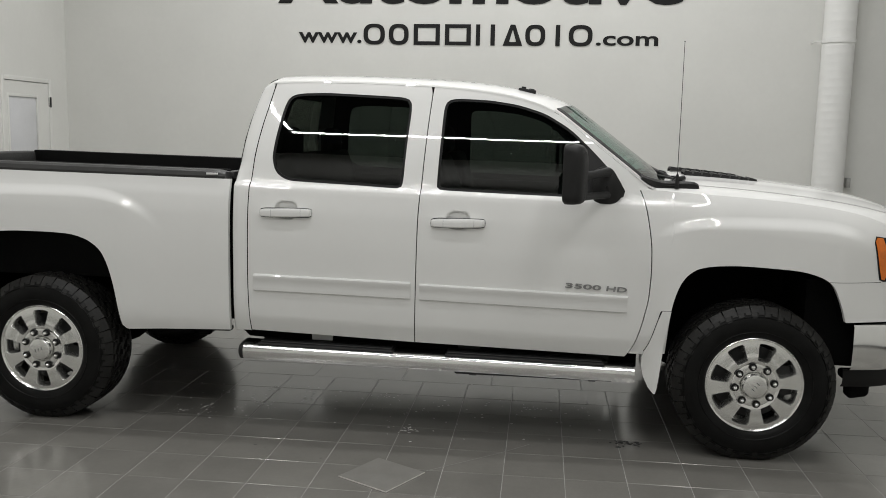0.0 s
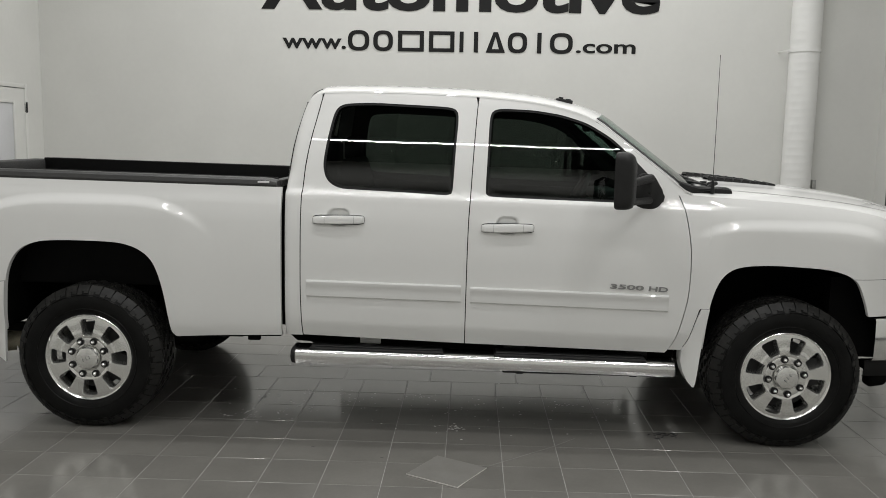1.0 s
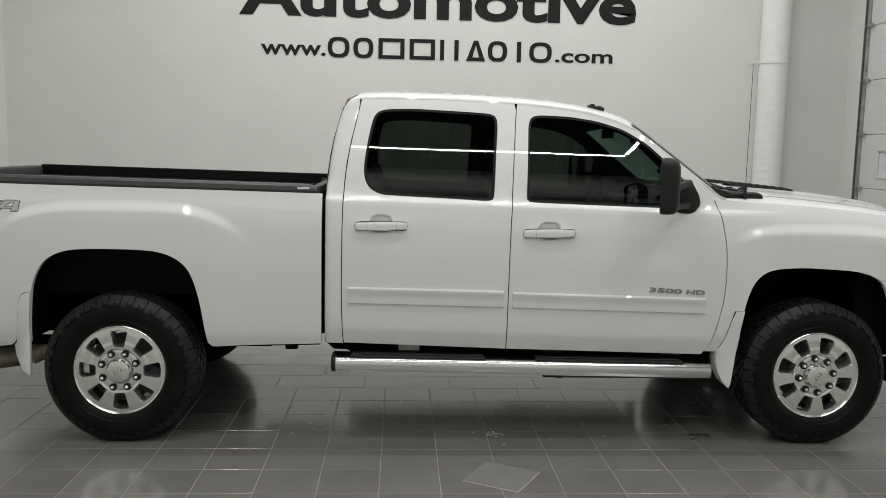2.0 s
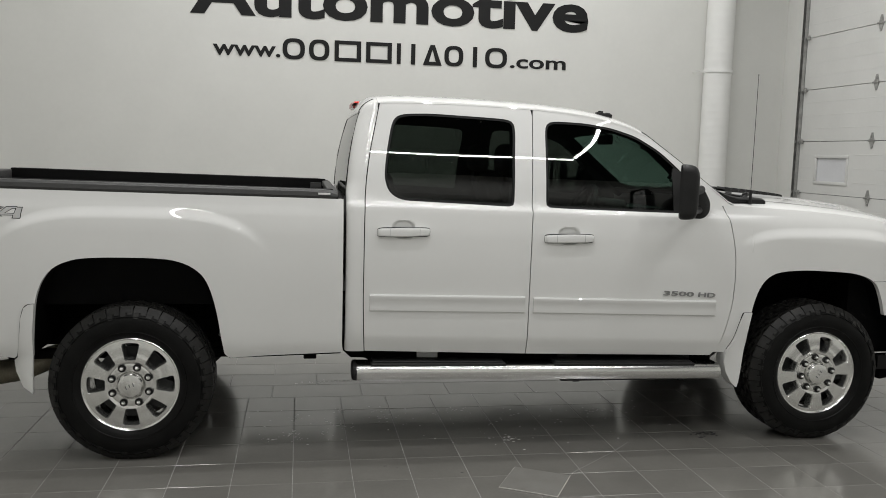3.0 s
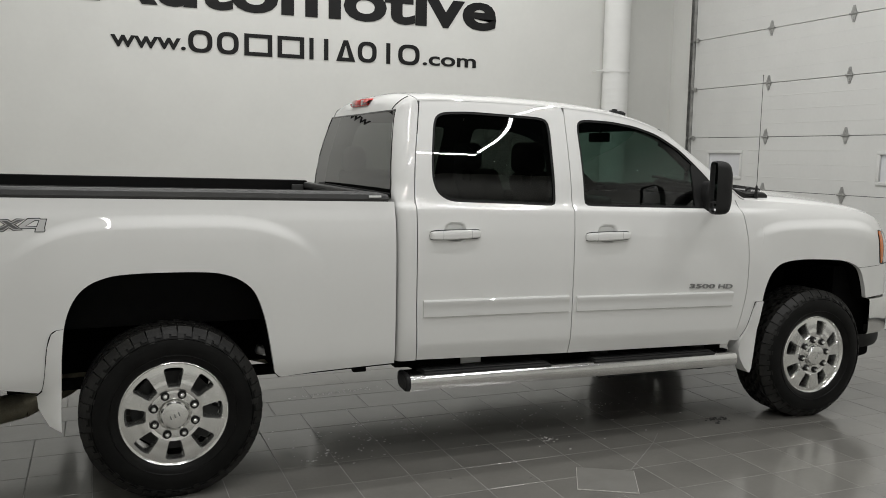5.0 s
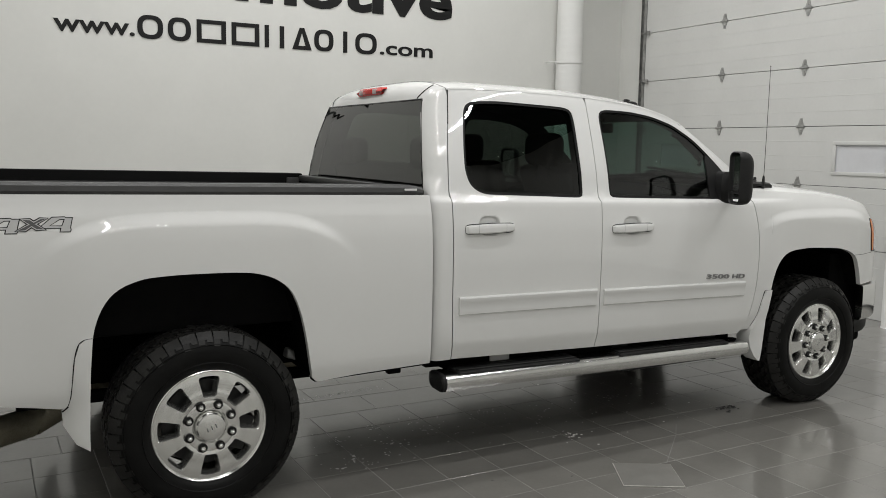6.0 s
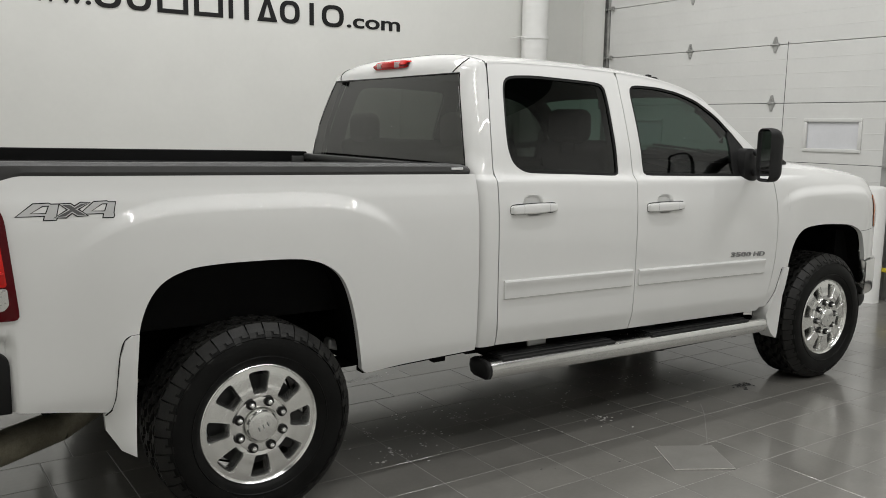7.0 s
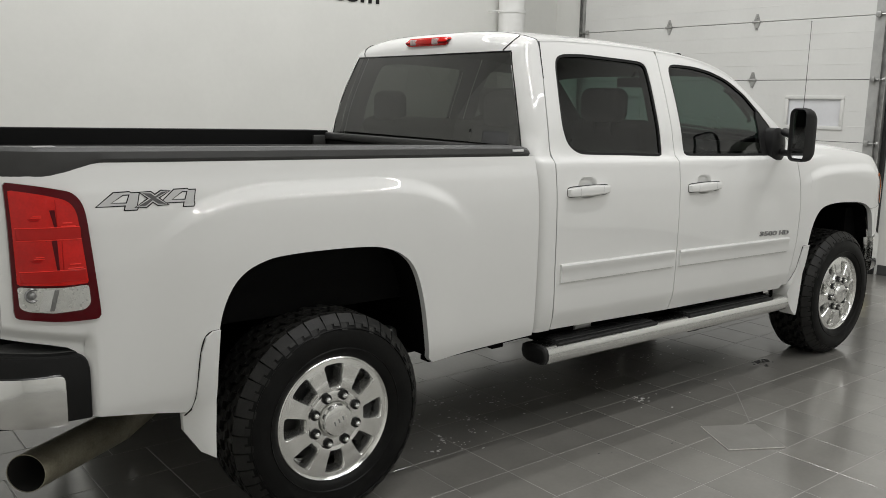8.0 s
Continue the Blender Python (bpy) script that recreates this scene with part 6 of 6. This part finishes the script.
tube(bm, [(-2.72, 0.0, HUB_Z), (-1.3, 0.05, 0.52), (0.1, 0.05, 0.55)], 0.05, 12)
part("rear_axle", bm, M_UNDER, truck)
bm = bmesh.new()
tube(bm, [(1.041, -0.80, HUB_Z), (1.041, 0.80, HUB_Z)], 0.045, 12)
box(bm, 0.75, 1.35, -0.30, 0.30, 0.42, 0.62, 0.03)
part("front_axle", bm, M_UNDER, truck)
bm = bmesh.new()
box(bm, -0.75, 0.55, -0.28, 0.28, 0.44, 0.62, 0.04)
box(bm, -1.55, -0.65, -0.42, -0.10, 0.46, 0.62, 0.04)
part("gearbox", bm, M_UNDER, truck)
# added unseen box that keeps far-side light off the floor below the cab
bm = bmesh.new()
box(bm, -1.55, 0.30, 0.48, 0.76, 0.40, 0.60, 0.05, 3)
part("fuel_tank", bm, M_UNDER, truck)
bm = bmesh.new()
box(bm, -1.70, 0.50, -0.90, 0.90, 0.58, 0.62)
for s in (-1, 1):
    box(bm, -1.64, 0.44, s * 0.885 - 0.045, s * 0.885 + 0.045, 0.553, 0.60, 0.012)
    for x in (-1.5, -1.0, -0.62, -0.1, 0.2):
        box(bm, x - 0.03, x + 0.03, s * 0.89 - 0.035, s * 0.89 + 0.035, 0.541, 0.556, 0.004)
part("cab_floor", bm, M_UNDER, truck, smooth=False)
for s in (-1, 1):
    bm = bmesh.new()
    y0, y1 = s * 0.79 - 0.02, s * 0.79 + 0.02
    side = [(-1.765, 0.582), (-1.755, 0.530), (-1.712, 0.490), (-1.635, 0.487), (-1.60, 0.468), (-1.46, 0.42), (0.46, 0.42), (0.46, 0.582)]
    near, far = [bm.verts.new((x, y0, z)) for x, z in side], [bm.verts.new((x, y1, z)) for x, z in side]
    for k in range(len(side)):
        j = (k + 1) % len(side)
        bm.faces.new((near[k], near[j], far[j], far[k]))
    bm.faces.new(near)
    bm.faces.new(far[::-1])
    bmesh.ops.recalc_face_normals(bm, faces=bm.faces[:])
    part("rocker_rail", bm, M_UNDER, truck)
    bm = bmesh.new()
    for v in box(bm, -2.37, -1.775, s * 0.925 - 0.028, s * 0.925 + 0.028, 0.0, 0.022, 0.003):
        v.co.z += bed_low2(v.co.x) - 0.010
    box(bm, -1.975, -1.905, s * 0.90 - 0.02, s * 0.90 + 0.02, 0.510, 0.548, 0.006)
    part("bed_flange", bm, M_UNDER, truck)
bm = bmesh.new()
box(bm, 0.55, 1.70, -0.62, 0.62, 0.95, 1.20)
part("engine_block", bm, M_UNDER, truck, smooth=False)
for s in (-1, 1):
    bm = bmesh.new()
    box(bm, -3.6, -2.1, s * 0.53 - 0.03, s * 0.53 + 0.03, 0.44, 0.49, 0.006)
    tube(bm, [(-2.70, s * 0.62, 0.42), (-2.62, s * 0.60, 0.85)], 0.033, 12)
    part("leaf_spring", bm, M_UNDER, truck)
bm = bmesh.new()
TIP, BACK = Vector((-3.914, -0.745, 0.366)), Vector((-3.545, -0.517, 0.375))
tube(bm, [(-2.2, -0.30, 0.46), (-2.7, -0.30, 0.60), (-3.1, -0.34, 0.58), (-3.35, -0.42, 0.44), tuple(BACK)], [0.05, 0.052, 0.056, 0.064, 0.068], 24, caps=False)
axis = (TIP - BACK).normalized()
face = Vector((-0.55, -0.83, 0.08)).normalized()
e1 = axis.cross(Vector((0, 0, 1))).normalized()
e2 = e1.cross(axis)
loops = []
for r, at_tip in ((0.066, False), (0.067, True), (0.0645, True)):
    lp = []
    for k in range(32):
        a = 2 * math.pi * k / 32
        q = (e1 * math.cos(a) + e2 * math.sin(a)) * r
        c = TIP - axis * (face.dot(q) / face.dot(axis)) * 0.6 if at_tip else BACK
        lp.append(tuple(c + q))
    loops.append(lp)
join(bm, grid_mesh(loops, closed=True))
bmesh.ops.recalc_face_normals(bm, faces=bm.faces[:])
pipe = part("exhaust_pipe", bm, M_EXHAUST, truck, "brownish bare-metal exhaust tailpipe")
inner = [[tuple(Vector(q) - axis * d) for q in loops[2]] for d in (0.003, 0.25)]
bm = grid_mesh(inner, closed=True)
bm.verts.ensure_lookup_table()
bm.faces.new([bm.verts[32 + k] for k in range(32)])
# inner wall coloured dark for the shade in the pipe's mouth
part("pipe_inside", bm, M_PIPE_SHADE, pipe, "sooty inside")

bm = bmesh.new()
box(bm, -0.055, 0.055, -0.03, 0.03, -0.024, 0.024, 0.012, 3, m=pose(-2.385, -0.73, 0.612, 0, 18, 0))
part("bed_mount", bm, M_DIRT, truck, "bare grey metal mount")

# ---- cab interior ----
def seat(x, y, width, back_h, rake, name="seat"):
    bm = bmesh.new()
    box(bm, x - 0.02, x + 0.48, y - width / 2, y + width / 2, 0.92, 1.08, 0.04, 3)
    box(bm, -0.07, 0.07, y - width / 2, y + width / 2, 0.0, back_h, 0.045, 3, m=pose(x - 0.02, 0, 1.04, 0, -rake, 0))
    return part(name, bm, M_SEAT, truck, "dark grey cloth seat")


def headrest(x, y, z, w=0.27):
    bm = bmesh.new()
    box(bm, x - 0.055, x + 0.065, y - w / 2, y + w / 2, z, z + 0.19, 0.055, 5)
    tube(bm, [(x, y - 0.06, z - 0.07), (x, y - 0.06, z + 0.03)], 0.007, 8)
    tube(bm, [(x, y + 0.06, z - 0.07), (x, y + 0.06, z + 0.03)], 0.007, 8)
    return bm


for y in (-0.45, 0.45):
    s = seat(-0.52, y, 0.54, 0.52, 19)
    part("headrest", headrest(-0.76, y, 1.525, 0.30), M_SEAT, s)
s = seat(-1.42, 0, 1.48, 0.50, 14)
for y in (-0.50, 0.50):
    part("headrest", headrest(-1.57, y, 1.49, 0.24), M_SEAT, s)
bm = bmesh.new()
box(bm, 0.18, 0.62, -0.86, 0.86, 1.02, 1.30, 0.06, 3)
box(bm, 0.12, 0.30, 0.22, 0.66, 1.27, 1.35, 0.03, 3)
box(bm, 0.05, 0.22, -0.16, 0.16, 0.9, 1.27, 0.03)
part("dashboard", bm, M_TRIM, truck, "dark dashboard")
bm = bmesh.new()
ring = [(0.19 * math.cos(a), 0.19 * math.sin(a), 0) for a in (2 * math.pi * k / 28 for k in range(29))]
tube(bm, ring, 0.016, 8, caps=False)
for a in (0.0, math.pi, -math.pi / 2):
    tube(bm, [(0.03 * math.cos(a), 0.03 * math.sin(a), -0.02), (0.18 * math.cos(a), 0.18 * math.sin(a), 0)], 0.014, 6)
box(bm, -0.06, 0.06, -0.05, 0.05, -0.035, 0.0, 0.015)
tube(bm, [(0, 0, -0.03), (0, 0, -0.28)], 0.03, 10)
bmesh.ops.transform(bm, matrix=pose(0.02, 0.44, 1.27, 0, -62, 0), verts=bm.verts[:])
part("steering_wheel", bm, M_TRIM, truck)
bm = bmesh.new()
box(bm, 0.01, 0.04, -0.12, 0.12, 1.735, 1.80, 0.012, 3)
tube(bm, [(0.03, 0, 1.80), (0.05, 0, 1.83)], 0.01, 8)
part("rear_view_mirror", bm, M_TRIM, truck)
for s in (-1, 1):
    bm = bmesh.new()
    tube(bm, [(-0.02, s * 0.735, 1.72), (0.02, s * 0.745, 1.70), (0.10, s * 0.78, 1.62), (0.15, s * 0.80, 1.565), (0.13, s * 0.815, 1.54)], 0.013, 8)
    part("grab_handle", bm, M_TRIM, truck)
bm = bmesh.new()
box(bm, -1.69, -1.66, -0.80, 0.80, 0.62, 1.40, 0.01)
part("back_trim", bm, M_TRIM, truck)
bm = bmesh.new()
box(bm, -1.66, 0.42, -0.86, 0.86, 0.625, 0.66)
part("carpet", bm, M_TRIM, truck, smooth=False)

# ---- 4x4 decal on the bed side ----
DX0, DZ0 = -3.712, 1.265
FOUR = [(0, 0.020), (0.060, 0.083), (0.112, 0.085), (0.118, 0.080), (0.146, 0.080), (0.136, 0.026), (0.138, 0.012), (0.132, 0.0), (0.088, 0.0), (0.092, 0.020)]
FOUR_EYE = [(0.054, 0.037), (0.098, 0.037), (0.107, 0.066), (0.092, 0.066)]
CROSS = [(0.0, 0.0), (0.044, 0.035), (0.018, 0.062), (0.052, 0.062), (0.065, 0.049), (0.086, 0.066), (0.115, 0.066), (0.074, 0.036), (0.105, 0.006), (0.072, 0.006), (0.056, 0.021), (0.034, 0.0)]


def decal_plate(loops, off):
    """A flat sign, cut finely so that it follows the panel."""
    bm = bmesh.new()
    edges = []
    for lp in loops:
        vs = [bm.verts.new((x, 0, z)) for x, z in lp]
        edges += [bm.edges.new((vs[k], vs[(k + 1) % len(vs)])) for k in range(len(vs))]
    bmesh.ops.triangle_fill(bm, use_beauty=True, use_dissolve=False, edges=edges)
    for axis, lo, hi, step in ((0, DX0, DX0 + 0.36, 0.016), (2, DZ0 - 0.02, DZ0 + 0.10, 0.008)):
        for k in range(int((hi - lo) / step)):
            at = Vector((0, 0, 0))
            at[axis] = lo + step * k
            way = Vector((0, 0, 0))
            way[axis] = 1
            bmesh.ops.bisect_plane(bm, geom=bm.verts[:] + bm.edges[:] + bm.faces[:], plane_co=at, plane_no=way, dist=1e-6)
    for v in bm.verts:
        v.co.y = -s_bed(v.co.x, v.co.z) - off
    for f in bm.faces:
        f.normal_update()
        if f.normal.y > 0:
            f.normal_flip()
    return bm


def decal_at(points, x0, z0, grow=0.0, sx=1.0):
    p = [(x0 + x * sx, z0 + z * 0.74 - 0.014 * (x + x0 - DX0)) for x, z in points]
    if not grow:
        return p
    turn = sum(a[0] * b[1] - b[0] * a[1] for a, b in zip(p, p[1:] + p[:1]))
    out = []
    for k in range(len(p)):
        a, b, c = Vector(p[k - 1]), Vector(p[k]), Vector(p[(k + 1) % len(p)])
        d1, d2 = (b - a).normalized(), (c - b).normalized()
        n1, n2 = Vector((d1.y, -d1.x)), Vector((d2.y, -d2.x))
        q = (n1 + n2) / max(0.35, 1 + n1.dot(n2)) * (grow if turn > 0 else -grow)
        out.append((b.x + q.x, b.y + q.y))
    return out


for x0, z0, sx in ((DX0, DZ0, 1.0), (DX0 + 0.203, DZ0 + 0.004, 0.90)):
    four = part("digit", decal_plate([decal_at(FOUR, x0, z0, 0, sx), decal_at(FOUR_EYE, x0, z0, 0, sx)], 0.0010), M_SIGN, truck, "black-edged decal digit", smooth=False)
    part("digit_fill", decal_plate([decal_at(FOUR, x0, z0, -0.0036, sx), decal_at(FOUR_EYE, x0, z0, 0.0034, sx)], 0.0016), M_DECAL_FILL, four, "pale grey fill", smooth=False)
x_edge = part("digit", decal_plate([decal_at(CROSS, DX0 + 0.128, DZ0 + 0.011, 0.004)], 0.0019), M_SIGN, truck, "black and grey decal cross", smooth=False)
part("digit_line", decal_plate([decal_at(CROSS, DX0 + 0.128, DZ0 + 0.011)], 0.0023), M_DECAL_FILL, x_edge, smooth=False)
part("digit_fill", decal_plate([decal_at(CROSS, DX0 + 0.128, DZ0 + 0.011, -0.0036)], 0.0027), M_DECAL, x_edge, "dark grey fill", smooth=False)

# ---- small things on the floor ----
loose = empty("loose_tile", (-0.808, 3.958, 0.0006), "loose grey floor tile with pale broken edges, lying askew", "tile")
loose.rotation_euler = (0, 0, radians(-29.5))
lt = bmesh.new()
box(lt, -0.15, 0.15, -0.15, 0.15, 0.0, 0.0055, 0.001, 1)
part("tile_body", lt, M_BISCUIT, loose, "pale unglazed edge", smooth=False)
lt = bmesh.new()
box(lt, -0.1475, 0.1475, -0.1475, 0.1475, 0.0056, 0.0066, 0.0004, 1)
part("tile_face", lt, M_LOOSE, loose, smooth=False)

bm = bmesh.new()
for (xa, ya), (xb, yb) in (((-0.60, 4.045), (-0.235, 4.36)), ((-0.235, 4.36), (-0.10, 4.50))):
    vs = box(bm, 0, math.hypot(xb - xa, yb - ya), -0.0022, 0.0022, 0.0003, 0.0011)
    bmesh.ops.transform(bm, matrix=pose(xa, ya, 0, 0, 0, math.degrees(math.atan2(yb - ya, xb - xa))), verts=vs)
tagged(link("floor_string", bm, M_STRING, smooth=False), "thin pale string lying across the floor tiles", "string")

rnd = random.Random(11)
verts, faces = [], []


def crumb(x, y, r):
    b = len(verts)
    a0 = rnd.random() * 6
    sx, sy, sz = r * rnd.uniform(0.6, 1.6), r * rnd.uniform(0.6, 1.2), r * rnd.uniform(0.25, 0.55)
    for k in range(5):
        a = a0 + k * 1.257
        verts.append((x + sx * math.cos(a), y + sy * math.sin(a), 0.0004))
    verts.append((x + sx * 0.1, y, sz))
    for k in range(5):
        faces.append((b + k, b + (k + 1) % 5, b + 5))


for _ in range(110):
    crumb(rnd.uniform(-2.3, 0.3), rnd.gauss(5.0, 0.20), rnd.uniform(0.003, 0.007))
for k in range(46):
    crumb(-2.0 + 0.6 * k / 45 + rnd.gauss(0, 0.02), 5.91 + 0.08 * k / 45 + rnd.gauss(0, 0.02), rnd.uniform(0.003, 0.008))
for cx, cy, n, sp in ((-2.03, 4.83, 16, 0.035), (-2.02, 5.10, 9, 0.03), (-2.16, 4.72, 9, 0.025), (-1.98, 4.71, 7, 0.03), (-1.84, 4.82, 7, 0.03), (-1.74, 5.22, 10, 0.04), (-1.52, 5.2, 8, 0.04), (-0.79, 4.62, 26, 0.035), (-1.45, 5.05, 14, 0.05), (-1.0, 5.2, 14, 0.05), (-0.1, 5.1, 12, 0.06), (-1.75, 4.95, 12, 0.05)):
    for _ in range(n):
        crumb(rnd.gauss(cx, sp), rnd.gauss(cy, sp * 0.8), rnd.uniform(0.003, 0.008))
me = bpy.data.meshes.new("floor_crumbs")
me.from_pydata(verts, [], faces)
me.materials.append(M_CRUMB)
tagged(new("floor_crumbs", me), "pale salt and grit crumbs scattered under the truck", "debris", kind="stuff")
verts, faces = [], []
for cx, cy, n, sp in ((0.42, 4.60, 30, 0.045), (-1.52, 4.24, 4, 0.02), (-1.15, 4.13, 3, 0.02)):
    for _ in range(n):
        crumb(rnd.gauss(cx, sp * 1.4), rnd.gauss(cy, sp * 0.6), rnd.uniform(0.004, 0.013) * (1 if sp > 0.03 else 0.5))
me = bpy.data.meshes.new("dark_scraps")
me.from_pydata(verts, [], faces)
me.materials.append(M_SCRAP)
tagged(new("dark_scraps", me), "dark dirt scraps fallen on the floor tiles", "debris", kind="stuff")

# ---- the tiled floor ----
bm = bmesh.new()
box(bm, WX0 - T, WX1 + T, WY0 - T, WY1 + T, -0.2, -0.0014)
floor = tagged(link("floor", bm, M_GROUT, smooth=False), "dark grey stone-look tiled floor with pale joints", "floor", kind="structure")
TS, OX, OY, SPLIT = 0.3005, -2.026, 4.357, 5.568
J = 0.0016


def tile_geometry(w, h):
    b, t = 0.0011, -0.012
    v = [(-w, -h, t), (w, -h, t), (w, h, t), (-w, h, t), (-w, -h, -b), (w, -h, -b), (w, h, -b), (-w, h, -b),
         (-w + b, -h + b, 0), (w - b, -h + b, 0), (w - b, h - b, 0), (-w + b, h - b, 0)]
    f = [(8, 9, 10, 11)] + [(4 + k, 4 + (k + 1) % 4, 8 + (k + 1) % 4, 8 + k) for k in range(4)] + [(k, (k + 1) % 4, 4 + (k + 1) % 4, 4 + k) for k in range(4)]
    return v, f


tiles = []
row0 = math.floor((WY0 - OY) / TS)
y = OY + row0 * TS
r = row0
while y < WY1:
    long = y > SPLIT - 0.02
    w = TS * (2 if long else 1)
    x = OX + math.floor((WX0 - OX) / w) * w + ((0.15 if r % 2 else 0.45) if long else 0) - w
    while x < WX1:
        a, b = max(x, WX0), min(x + w, WX1)
        c, d = max(y, WY0), min(y + TS, WY1)
        if b - a > 0.02 and d - c > 0.02:
            tiles.append((a, b, c, d))
        x += w
    y += TS
    r += 1
tiles.sort(key=lambda q: (q[0] / 2 + q[1] / 2 + 1.2) ** 2 * 0.35 + (q[2] / 2 + q[3] / 2 - 4.2) ** 2)
shared = {}
verts, faces = [], []
for k, (a, b, c, d) in enumerate(tiles):
    w, h = (b - a) / 2 - J, (d - c) / 2 - J
    v, f = tile_geometry(w, h)
    if k < 300:
        key = (round(w, 4), round(h, 4))
        if key not in shared:
            me = bpy.data.meshes.new("tile")
            me.from_pydata(v, [], f)
            me.materials.append(M_TILE)
            shared[key] = me
        o = new("tile", shared[key])
        o.parent = floor
        o.location = ((a + b) / 2, (c + d) / 2, -0.0002)
        o.rotation_euler = (rnd.gauss(0, 0.0016), rnd.gauss(0, 0.0016), 0)
    else:
        n0 = len(verts)
        verts += [(p[0] + (a + b) / 2, p[1] + (c + d) / 2, p[2]) for p in v]
        faces += [tuple(i + n0 for i in q) for q in f]
me = bpy.data.meshes.new("outer_tiles")
me.from_pydata(verts, [], faces)
me.materials.append(M_TILE_FAR)
o = new("outer_tiles", me)
o.parent = floor
tagged(o, kind="stuff")
